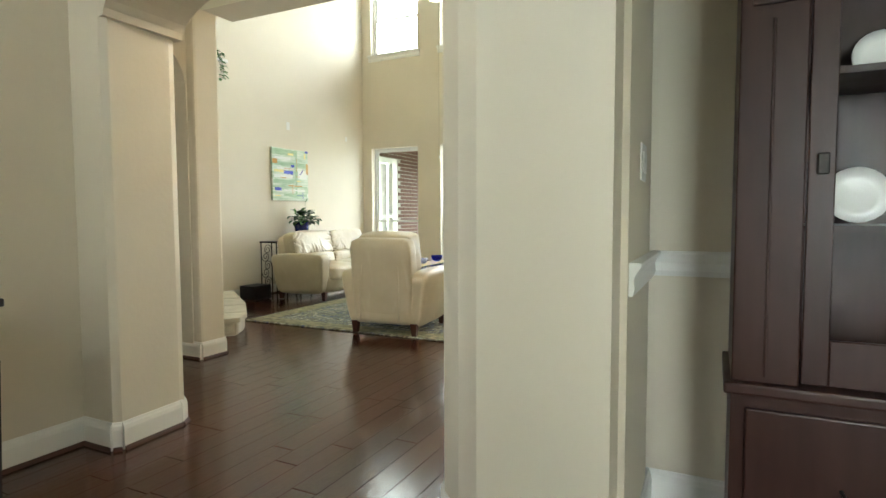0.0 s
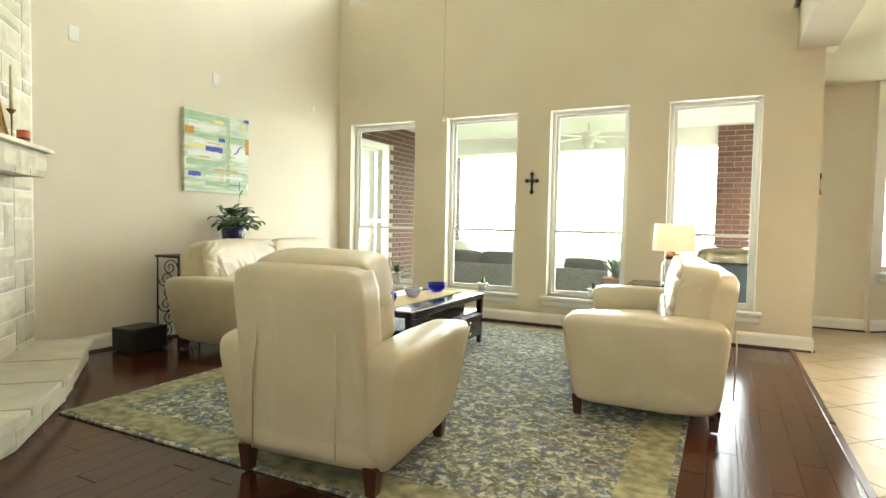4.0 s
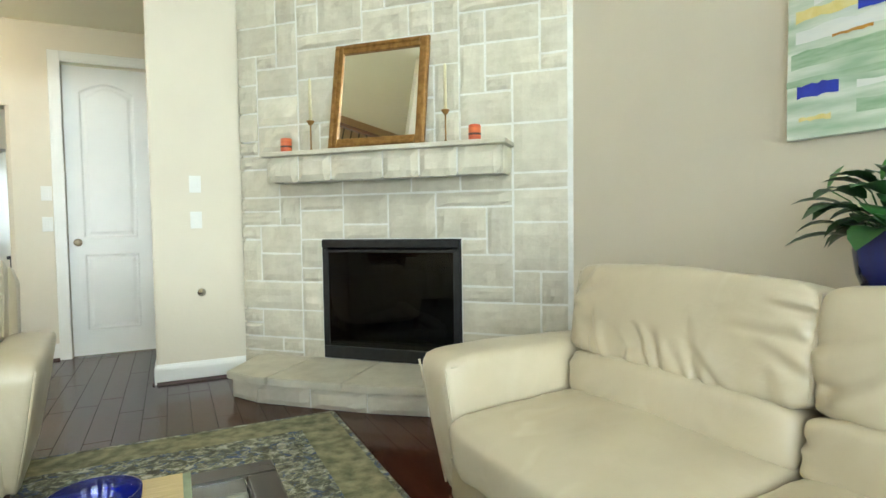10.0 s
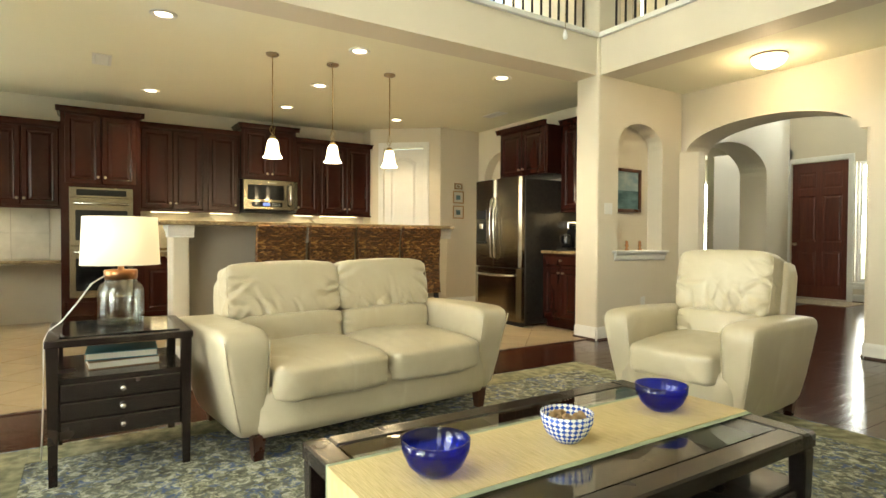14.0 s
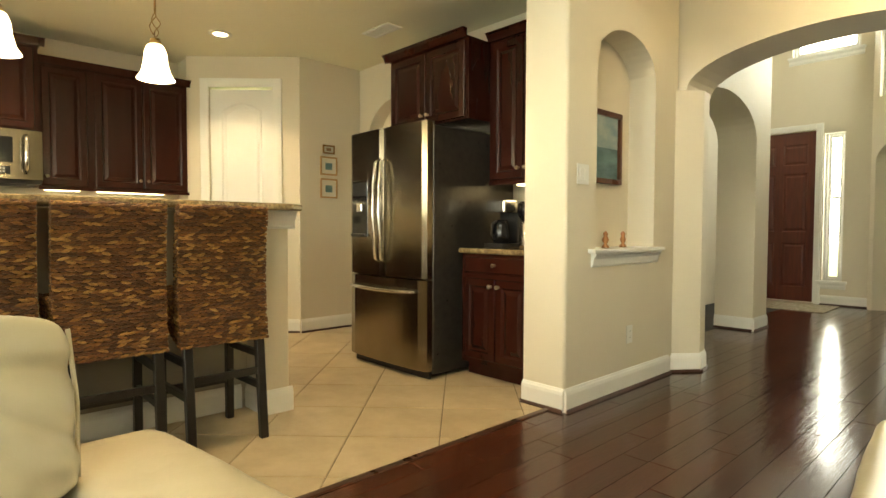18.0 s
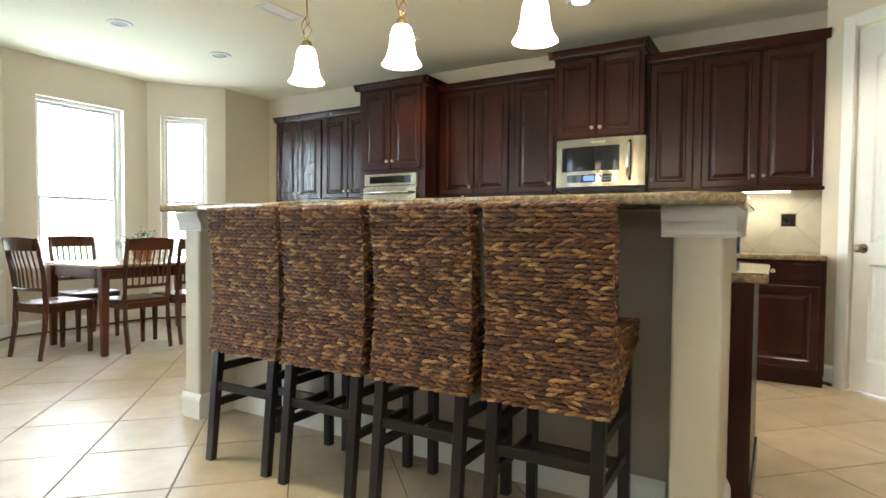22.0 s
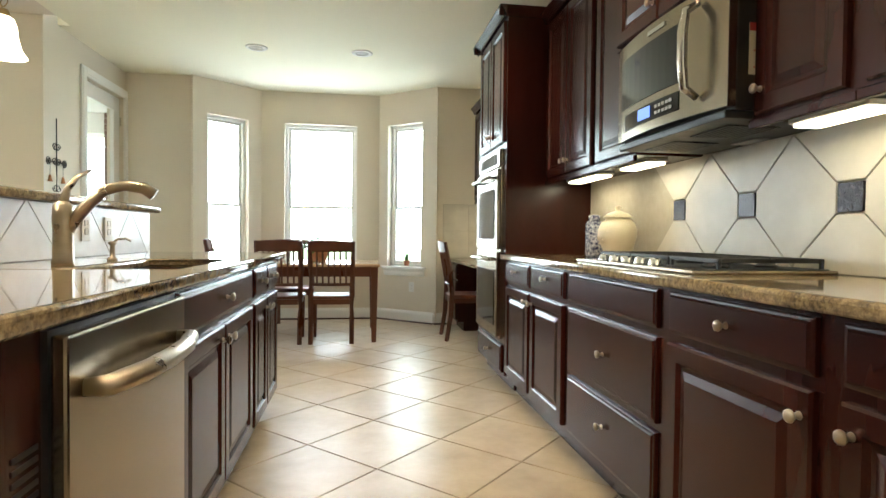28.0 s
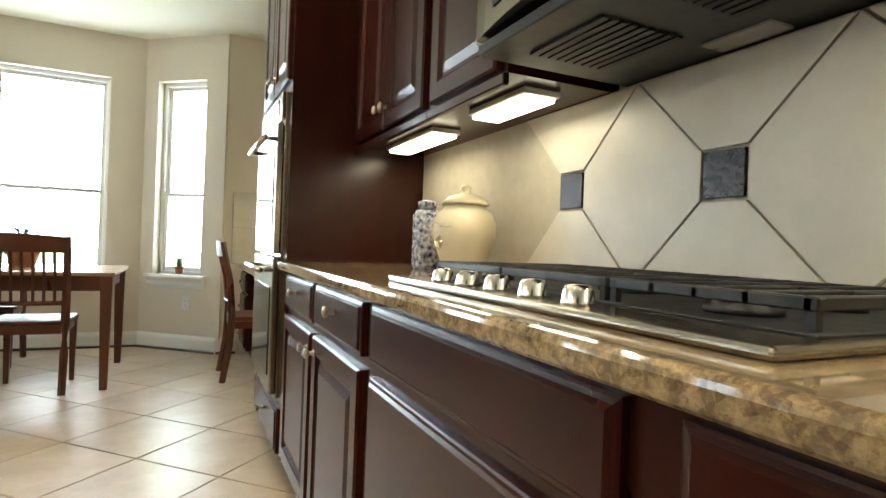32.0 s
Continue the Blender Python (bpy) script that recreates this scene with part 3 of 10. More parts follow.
# pantry corner: a slanting wall with the door, and a wall behind
PD0, PD1 = Vector((4.60, 4.40)), Vector((3.86, 3.58))
pln = (PD1 - PD0).length
pyaw = math.degrees(math.atan2(PD1.y - PD0.y, PD1.x - PD0.x))
PANTRY = pose(PD0.x, PD0.y, 0, 0, 0, pyaw)
bm = cut_wall(bmesh.new(), 0, pln, 0, ZC, [(0.22, 0.85, 0, 2.44)], 0, 0.12, "x")
bmesh.ops.transform(bm, matrix=PANTRY, verts=bm.verts[:])
struct(part("wall_pantry", bm, WALL), "slanting cream wall with the pantry door")
bm = box(bmesh.new(), 4.60, XC + 0.15, 4.22, 4.372, 0, ZC)
struct(part("wall_pantry_return", bm, WALL), "short cream wall")
bm = box(bmesh.new(), 3.84, 3.98, 2.87, 3.585, 0, ZC)
struct(part("wall_pantry_side", bm, WALL), "cream wall with three small pictures")
# kitchen south wall with an arched way to the dining room
bm = arch_wall(bmesh.new(), 0.98, 3.98, ZC, 2.78, 3.70, 1.95, 2.36, 2.70, 2.86, "y")
struct(part("wall_kitchen_south", bm, WALL), "cream wall with an arched opening behind the refrigerator")
# niche wall between the hall and the kitchen
bm = bmesh.new()
NX, NY, NE = 0.635, 3.69, 0.93
npoly = [(2.30, 0), (NY, 0), (NY, ZC), (2.30, ZC)]
nar = arch_profile(2.64, 3.38, 2.06, 2.31, 16)
prism(bm, npoly, 0.83, NE, "x")
rc = [(NX + 0.02 * (1 - math.cos(a * math.pi / 8)), NY - 0.02 * (1 - math.sin(a * math.pi / 8))) for a in range(5)]
prism(bm, [(0.83, 3.38), (NX, 3.38)] + rc + [(0.83, NY)], 0, ZC, "z")
box(bm, NX, 0.83, 2.30, 2.64, 0, ZC)
box(bm, NX, 0.83, 2.64, 3.38, 0, 0.90)
prism(bm, nar + [(3.38, ZC), (2.64, ZC)], NX, 0.83, "x")
ob = part("wall_niche", bm, WALL)
struct(ob, "cream wall with an arched picture niche")
# arch wall between hall and foyer
bm = bmesh.new()
YA0, YA1, YC = 1.80, 2.28, 2.28
prism(bm, [(0.66, 2.36), (0.50, 2.16), (0.52, 2.02), (0.56, 1.94), (0.66, 1.84), (0.76, YA0), (1.20, YA0), (1.20, 2.36)], 0, 2.06, "z")
struct(part("wall_hall_jamb_east", bm, WALL), "cream rounded wall end beside the arched opening")
bm = bmesh.new()
prism(bm, [(-1.40, YC), (-1.22, YC), (-1.19, 2.26), (-1.175, 2.22), (-1.155, 1.88), (-1.18, 1.85), (-1.40, 1.85)], 0, 2.06, "z")
struct(part("wall_hall_jamb_west", bm, WALL), "cream angled wall end beside the arched opening")
bm = bmesh.new()
hp = arch_profile(-1.14, 0.58, 2.06, 2.33, 24)
prism(bm, hp + [(1.20, 2.06), (1.20, ZT), (-1.40, ZT), (-1.40, 2.06)], YA0 + 0.052, YA1, "y")
struct(part("wall_hall_arch", bm, WALL), "cream wall above a wide arched opening")
bm = cut_wall(bmesh.new(), -2.6, -1.40, 0, ZT, [(-2.20, -1.57, 0, 2.44)], YC - 0.18, YC, "x")
struct(part("wall_closet", bm, WALL), "cream hall wall with a white closet door")
# fireplace wall: the stub beside the stone, and the hall behind it
bm = bmesh.new()
box(bm, -2.82, -2.22, 3.26, 3.50, 0, ZT, 0.02, 2)
box(bm, -4.9, -2.83, 3.26, 3.50, 0, ZT)
ob = part("wall_fireplace_stub", bm, WALL)
struct(ob, "cream wall stub with light switches beside the stone")
struct(part("hall_arch", arch_wall(bmesh.new(), 2.36, 3.27, ZC, 2.39, 3.25, 2.12, 2.50, -2.44, -2.30, "x"), WALL), "cream arched soffit over the side hall")
bm = cut_wall(bmesh.new(), 2.35, 3.26, 0, ZC, [(2.52, 3.22, 0, 2.03)], -5.02, -4.9, "y")
struct(part("wall_hall_end", bm, WALL), "cream wall at the end of the hall")
bm = box(bmesh.new(), -5.0, -2.6, 2.1, 2.35, 0, ZC)
struct(part("wall_hall_side", bm, WALL), "cream hall wall")
# gallery edges above the kitchen and the hall
bm = bmesh.new()
box(bm, 0.665, 0.98, NY, YW, ZC, 3.12)
struct(part("gallery_edge_kitchen", bm, WALL), "cream fascia below the gallery railing")
bm = bmesh.new()
box(bm, -2.22, NX, 3.36, 3.66, ZC, 3.12)
struct(part("gallery_edge_hall", bm, WALL), "cream fascia below the gallery railing")
bm = box(bmesh.new(), NX, 0.98, 3.36, NY, ZC, ZT, 0.015, 2)
struct(part("gallery_column", bm, WALL), "square cream column at the gallery corner")
bm = bmesh.new()
cut_wall(bm, 3.79, YW, 3.12, ZT, [], 3.2, 3.36, "y")
cut_wall(bm, 0.98, 3.36, 3.12, ZT, [], YW, YW + 0.2, "x")
struct(part("wall_gallery", bm, simple("tan_wall_paint", (0.42, 0.26, 0.12), (0.47, 0.30, 0.15), 0.6)), "plain tan gallery wall")
bm = box(box(bmesh.new(), 0.98, 3.36, 2.6, 2.76, ZC + 0.1, ZT), 0.62, 0.78, 6.1, YW, 3.12, ZT)
struct(part("wall_gallery_end", bm, WALL), "plain cream walls closing the gallery")
# ceilings
bm = bmesh.new()
box(bm, 0.98, XC + 0.15, 2.7, YW + 0.22, ZC, ZC + 0.1)
box(bm, XE - T, XC + 0.15, YW + 0.22, 11.2, ZC, ZC + 0.1)
struct(part("ceiling_kitchen", bm, CEIL), "pale textured kitchen ceiling")
bm = bmesh.new()
box(bm, -5.02, 0.98, 2.10, 3.36, ZC, ZC + 0.1)
struct(part("ceiling_hall", bm, CEIL), "pale textured hall ceiling")
bm = bmesh.new()
box(bm, XL - 0.2, 3.36, -3.1, YW + 0.22, ZT, ZT + 0.12)
struct(part("ceiling_high", bm, CEIL), "high pale ceiling of living room and foyer")
# foyer, front wall, dining room and study
YF = -2.90
bm = cut_wall(bmesh.new(), 0.19, 1.95, 0, ZT, [(0.985, 1.905, 0, 2.45), (0.64, 0.88, 0.34, 2.40), (0.50, 1.30, 3.52, 4.5)], YF - 0.2, YF, "x")
struct(part("wall_front", bm, WALL), "cream front wall with the entrance door")
bm = bmesh.new()
arch_wall(bm, -0.32, 1.80, 2.75, 0.10, 1.66, 1.95, 2.34, 0.80, 1.18, "x")
box(bm, 0.80, 1.18, -0.32, 1.80, 2.75, ZT)
box(bm, 1.95, 2.07, -2.9, -0.5, 0, ZT)
box(bm, 1.18, 1.95, -0.50, -0.38, 2.4, ZT)
struct(part("wall_dining_arches", bm, WALL), "cream wall with arched openings to the dining room")
bm = box(bmesh.new(), -1.60, -1.40, -1.0, 2.2, 0, ZT)
struct(part("wall_foyer_west", bm, WALL), "plain cream foyer wall")
# slanting foyer wall with an arched way to the study and a high window
FYAW = math.degrees(math.atan2(1.82, -1.37))
FOYM = pose(0.19, YF, 0, 0, 0, FYAW) @ Matrix.Scale(-1, 4, (0, 1, 0))
FLN = 2.66
bm = arch_wall(bmesh.new(), 0.0, FLN, 2.60, 0.10, 1.53, 1.93, 2.22, 0, 0.18, "y")
cut_wall(bm, 0.0, FLN, 2.60, ZT, [(0.14, 1.50, 2.76, 4.1)], 0, 0.18, "x")
bmesh.ops.transform(bm, matrix=FOYM, verts=bm.verts[:])
bmesh.ops.reverse_faces(bm, faces=bm.faces[:])
struct(part("wall_foyer_slant", bm, WALL), "slanting cream foyer wall with an arch and a high window")
bm = bmesh.new()
box(bm, 1.18, 4.6, 2.46, 2.62, 0, ZC)
box(bm, 4.6, 4.75, -3.0, 2.62, 0, ZC)
struct(part("wall_dining", bm, WALL), "cream dining room walls with a chair rail")
bm = cut_wall(bmesh.new(), 1.9, 4.75, 0, ZC, [(2.2, 4.2, 0.6, 2.3)], YF - 0.2, YF, "x")
struct(part("wall_dining_front", bm, WALL), "cream dining room wall with a wide window")
bm = box(bmesh.new(), 1.18, 4.75, -0.5, 2.62, ZC, ZC + 0.1)
box(bm, 2.07, 4.75, -3.1, -0.5, ZC, ZC + 0.1)
struct(part("ceiling_dining", bm, CEIL), "pale dining room ceiling")
bm = bmesh.new()
box(bm, 0.34, 0.48, -6.6, YF - 0.2, 0, ZC)
box(bm, -3.2, -3.05, -6.6, -0.9, 0, ZC)
box(bm, -3.05, -1.56, -1.05, -0.9, 0, ZC)
cut_wall(bm, -3.2, 0.48, 0, ZC, [(-0.55, 0.05, 0.86, 2.3)], -6.75, -6.6, "x")
struct(part("wall_study", bm, WALL), "pale cream study walls")
bm = box(bmesh.new(), -3.2, 0.48, -6.75, YF - 0.2, ZC, ZC + 0.1)
prism(bm, [(-3.2, YF - 0.2), (0.19 - 0.16, YF - 0.2), (-1.52, -0.9), (-3.2, -0.9)], ZC, ZC + 0.1, "z")
struct(part("ceiling_study", bm, CEIL), "pale study ceiling")
bm = box(bmesh.new(), -3.2, 0.34, -6.6, -3.1, -0.06, 0.0)
struct(part("floor_study", bm, PLANK), "dark hardwood study floor")
# floors: one bed of wood and one of tile, the pieces come last
XB = 0.74
bm = bmesh.new()
box(bm, -5.1, XB, -3.1, 9.05, -0.06, -0.008)
box(bm, XB, 4.75, -3.1, 2.78, -0.06, -0.008)
FLOOR_W = struct(part("floor_wood", bm, simple("floor_gap", (0.008, 0.003, 0.002), (0.012, 0.004, 0.003), 0.6)), "dark brown hardwood plank floor")
bm = bmesh.new()
box(bm, XB, XC + 0.15, 2.78, 11.1, -0.06, -0.004)
FLOOR_T = struct(part("floor_tile", bm, GROUT), "beige square floor tiles laid on the diagonal")

# ---- trim: baseboards, casings, sills ----
BASEP = [(0, 0), (0.016, 0), (0.016, 0.10), (0.012, 0.118), (0.007, 0.126), (0.004, 0.135), (0, 0.137)]
SHOE = [(0.016, 0), (0.030, 0), (0.028, 0.010), (0.022, 0.017), (0.016, 0.019)]


def baseboard(runs, label="white painted baseboard with a moulded top"):
    bm, bs = bmesh.new(), bmesh.new()
    for a, b, out in runs:
        sweep(bm, BASEP, (*a, 0), (*b, 0), (*out, 0))
        sweep(bs, SHOE, (*a, 0), (*b, 0), (*out, 0))
    ob = struct(part("baseboard", bm, TRIM), label)
    part("shoe_moulding", bs, SHOEW, ob, "dark stained shoe moulding")
    return ob


SHOEW = simple("dark_shoe_moulding", (0.03, 0.010, 0.006), (0.05, 0.016, 0.010), 0.4, scale=8)


def window_unit(name, m, w, z0, z1, rail, sill=True, depth=0.10):
    """A double-hung window in its opening: the frame, two sashes, panes and a sill with its apron. m: left end of the opening on the inner wall face, x along the wall, y outwards."""
    root = struct(new(name), "white framed sash window with clear panes")
    root.matrix_basis = m
    f = bmesh.new()
    y0, y1 = depth, depth + 0.06
    for a, b, c, d in ((0, 0.035, z0, z1), (w - 0.035, w, z0, z1), (0.035, w - 0.035, z1 - 0.035, z1), (0.035, w - 0.035, z0, z0 + 0.03)):
        box(f, a, b, y0, y1, c, d, 0.004)
    part("window_frame", f, TRIM, root)
    for k, (a, b, yy) in enumerate(((z0 + 0.03, rail + 0.02, y0 + 0.008), (rail - 0.012, z1 - 0.035, y0 + 0.03))):
        s = bmesh.new()
        for p, q, c, d in ((0.035, 0.068, a, b), (w - 0.068, w - 0.035, a, b), (0.068, w - 0.068, a, a + 0.032), (0.068, w - 0.068, b - 0.03, b)):
            box(s, p, q, yy, yy + 0.02, c, d, 0.003)
        part("sash", s, TRIM, root)
        g = part("pane", B(0.068, w - 0.068, yy + 0.009, yy + 0.012, a + 0.032, b - 0.03), PANE, root)
        g.visible_shadow = False
    if sill:
        s = bmesh.new()
        box(s, -0.06, w + 0.06, -0.045, depth, z0 - 0.028, z0, 0.006, 2)
        part("window_sill", s, TRIM, root)
        s = bmesh.new()
        sweep(s, [(0, 0), (0.008, 0), (0.016, 0.02), (0.018, 0.055), (0.030, 0.075), (0.034, 0.085), (0, 0.085)], (-0.045, 0, z0 - 0.113), (w + 0.045, 0, z0 - 0.113), (0, -1, 0))
        part("window_apron", s, TRIM, root)
    return root


n = 0
for a, b in WIN_X:
    n += 1
    window_unit("window_%d" % n, pose(a, YW, 0), b - a, 0.33, 2.36, 1.04)
for a, b in WIN_X:
    n += 1
    window_unit("window_%d" % n, pose(a, YW, 0), b - a, 4.02, 5.28, 4.65)
for m, a, b in BAY_WIN:
    n += 1
    window_unit("window_%d" % n, m @ pose(a, 0, 0), b - a, 0.66, 2.36, 1.36, depth=0.07)


def casing(bm, a, b, z1, y, w=0.085, t=0.02):
    """A moulded door casing on the face y of a wall along x, towards -y."""
    for p, q in ((a - w, a), (b, b + w)):
        box(bm, p, q, y - t, y, 0, z1 + w, 0.004)
        box(bm, p + 0.02 * (p < a), q - 0.02 * (p >= b), y - t - 0.006, y - t, 0, z1 + w - 0.02, 0.002)
    box(bm, a, b, y - t, y, z1, z1 + w, 0.004)
    box(bm, a, b, y - t - 0.006, y - t, z1 + 0.02, z1 + w - 0.02, 0.002)
    return bm


def knob_lever(parent, x, y, z, d=-1, material=None):
    """A round door knob on its rose, out of a face towards d along y."""
    m = pose(x, y, z, 90 if d < 0 else -90, 0, 0)
    part("door_knob", L([(0, 0), (0.032, 0), (0.032, 0.006), (0.012, 0.012), (0.011, 0.032), (0.022, 0.040), (0.027, 0.052), (0.024, 0.063), (0.012, 0.068), (0, 0.068)], 20, m), material or NICKEL, parent, "satin nickel door knob", True)


def panel_door(name, w, h, m, material, label, panels, arch_top=False, t=0.04, knob=None, hinges=True):
    """A moulded panel door: x along its width, front towards -y."""
    root = struct(new(name), label)
    root.matrix_basis = m
    part("door_leaf", B(0, w, 0.012, t, 0.012, h, 0.002), material, root)
    for (a, b, c, d, arch) in panels:
        bm = bmesh.new()
        # face between the panels is the leaf's skin, each panel is a sunk moulding with a raised field
        prof = [(0.0, 0.0), (0.014, 0.010), (0.030, 0.010), (0.052, 0.002)]
        rings = []
        for inset, dep in prof:
            aa, bb, cc, dd = a + inset, b - inset, c + inset, d - inset
            if arch:
                pts = [(aa, cc), (bb, cc), (bb, dd - 0.075)]
                pts += [(bb + (aa - bb) * k / 10, dd - 0.075 + 0.075 * math.sin(math.pi * k / 10)) for k in range(1, 10)]
                pts += [(aa, dd - 0.075)]
            else:
                pts = [(aa, cc), (bb, cc), (bb, dd), (aa, dd)]
            rings.append([bm.verts.new((x, dep - 0.0, z)) for x, z in pts])
        for r0, r1 in zip(rings, rings[1:]):
            for k in range(len(r0)):
                bm.faces.new((r0[k], r0[(k + 1) % len(r0)], r1[(k + 1) % len(r0)], r1[k]))
        bm.faces.new(rings[-1])
        bmesh.ops.recalc_face_normals(bm, faces=bm.faces[:])
        part("panel", bm, material, root)
    # stiles and rails stand proud of the panels
    bm = bmesh.new()
    xs = sorted({0.0, w, *(v for p in panels for v in p[:2])})
    for x0, x1 in zip(xs, xs[1:]):
        cells = sorted((p for p in panels if p[0] <= x0 + 1e-6 and p[1] >= x1 - 1e-6), key=lambda p: p[2])
        zs = [0.012]
        for p in cells:
            zs += [p[2], p[3]]
        zs.append(h)
        for u, v in zip(zs[::2], zs[1::2]):
            box(bm, x0, x1, 0.0, 0.0119, u, v)
        for p in cells:
            if p[4]:
                pts = [(p[1], p[3]), (p[1], p[3] - 0.075)] + [(p[1] + (p[0] - p[1]) * k / 10, p[3] - 0.075 + 0.075 * math.sin(math.pi * k / 10)) for k in range(1, 10)] + [(p[0], p[3] - 0.075), (p[0], p[3])]
                arc = pts[1:-1]
                for qa, qb in zip(arc, arc[1:]):
                    prism(bm, [qa, qb, (qb[0], p[3]), (qa[0], p[3])] if qa[1] < p[3] and qb[1] < p[3] else [qa, qb, (qb[0], p[3] + 1e-4), (qa[0], p[3] + 1e-4)], 0.0, 0.0119, "y")
    part("stiles_and_rails", bm, material, root)
    if knob:
        knob_lever(root, knob[0], 0.0, knob[1])
    if hinges:
        hx = w + 0.004 if (knob and knob[0] < w / 2) else -0.004
        for hz in (0.25, h * 0.5, h - 0.25):
            part("hinge", cyl(bmesh.new(), (hx, -0.004, hz - 0.045), (hx, -0.004, hz + 0.045), 0.007, 8), NICKEL, root)
    return root


TWO_PANEL = lambda w, h: [(0.11, w - 0.11, 0.22, 0.86, False), (0.11, w - 0.11, 1.0, h - 0.13, True)]
# pantry door, on the slanting wall; its casing belongs to the setting
PM = PANTRY @ pose(0, 0, 0, 0, 0, 0)
bm = bmesh.new()
casing(bm, 0.22, 0.85, 2.44, 0.0)
bmesh.ops.transform(bm, matrix=PANTRY, verts=bm.verts[:])
struct(part("trim_pantry", bm, TRIM), "white moulded door casing")
panel_door("door_1", 0.62, 2.42, PANTRY @ pose(0.225, 0.015, 0), DOORW, "white two-panel pantry door with an arched top panel", TWO_PANEL(0.62, 2.42), knob=(0.065, 0.965))
# closet door in the hall, seen from the living room
bm = bmesh.new()
casing(bm, -2.20, -1.57, 2.44, 0.0)
bmesh.ops.transform(bm, matrix=pose(0, YC, 0) @ Matrix.Scale(-1, 4, (0, 1, 0)), verts=bm.verts[:])
bmesh.ops.reverse_faces(bm, faces=bm.faces[:])
struct(part("trim_closet", bm, TRIM), "white moulded door casing")
panel_door("door_2", 0.62, 2.42, pose(-1.575, YC - 0.02, 0, 0, 0, 180), DOORW, "white two-panel closet door with an arched top panel", TWO_PANEL(0.62, 2.42), knob=(0.065, 0.965))
# hall end door
panel_door("door_3", 0.69, 2.02, pose(-4.92, 3.215, 0, 0, 0, -90) @ pose(0, 0, 0), DOORW, "white two-panel door at the end of the hall", TWO_PANEL(0.69, 2.02), knob=(0.06, 0.96))
# front door with six panels
six = []
for x0, x1 in ((0.11, 0.42), (0.52, 0.83)):
    six += [(x0, x1, 0.22, 0.86, False), (x0, x1, 1.02, 1.86, False), (x0, x1, 1.98, 2.28, False)]
bm = bmesh.new()
casing(bm, 0.98, 1.91, 2.46, 0.0)
bmesh.ops.transform(bm, matrix=pose(0, YF, 0) @ Matrix.Scale(-1, 4, (0, 1, 0)), verts=bm.verts[:])
bmesh.ops.reverse_faces(bm, faces=bm.faces[:])
struct(part("trim_entrance", bm, TRIM), "white moulded entrance casing")
panel_door("door_4", 0.94, 2.455, pose(1.915, YF - 0.03, 0, 0, 0, 180), REDDOOR, "red-brown stained six-panel entrance door", six, knob=(0.07, 0.98))
part("threshold", B(0.96, 1.92, YF - 0.1, YF + 0.05, 0, 0.02, 0.004), simple("pale_threshold", (0.45, 0.40, 0.32), (0.52, 0.47, 0.38), 0.5)).parent = bpy.data.objects["door_4"]
bpy.data.objects["threshold"].matrix_parent_inverse = bpy.data.objects["door_4"].matrix_basis.inverted()
# sidelight beside the entrance, dining window, high window
window_unit("window_%d" % (n + 1), pose(0.88, YF, 0, 0, 0, 180), 0.24, 0.34, 2.40, 1.5, depth=0.07)
window_unit("window_%d" % (n + 2), pose(4.2, YF, 0, 0, 0, 180), 2.0, 0.6, 2.3, 1.45, depth=0.07)
window_unit("window_%d" % (n + 3), pose(1.30, YF, 0, 0, 0, 180), 0.80, 3.52, 4.5, 4.0, depth=0.07)
window_unit("window_%d" % (n + 5), pose(0.05, -6.6, 0, 0, 0, 180), 0.60, 0.86, 2.3, 1.5, depth=0.05)
window_unit("window_%d" % (n + 4), pose(0.19 - 0.6015 * 1.50, YF + 0.7990 * 1.50, 0, 0, 0, FYAW - 180), 1.36, 2.76, 4.1, 3.5, depth=0.07)
# glazed garden door in the nook
g = struct(new("door_5"), "white garden door with a tall glass pane")
g.matrix_basis = pose(XE - 0.02, 9.52, 0, 0, 0, 90)
bm = bmesh.new()
for a, b, c, d in ((0, 0.13, 0.01, 2.44), (0.71, 0.84, 0.01, 2.44), (0.13, 0.71, 0.01, 0.28), (0.13, 0.71, 2.30, 2.44)):
    box(bm, a, b, 0.02, 0.06, c, d, 0.003)
part("door_frame", bm, DOORW, g)
gp = part("pane", B(0.13, 0.71, 0.038, 0.042, 0.28, 2.30), PANE, g)
gp.visible_shadow = False
knob_lever(g, 0.07, 0.02, 0.98)
for hz in (0.25, 1.2, 2.2):
    part("hinge", cyl(bmesh.new(), (0.838, 0.008, hz - 0.045), (0.838, 0.008, hz + 0.045), 0.009, 8), STEELH, g)
bm = bmesh.new()
casing(bm, 0, 0.84, 2.45, 0.0)
bmesh.ops.transform(bm, matrix=pose(XE, 9.52, 0, 0, 0, 90), verts=bm.verts[:])
struct(part("trim_garden_door", bm, TRIM), "white moulded door casing")

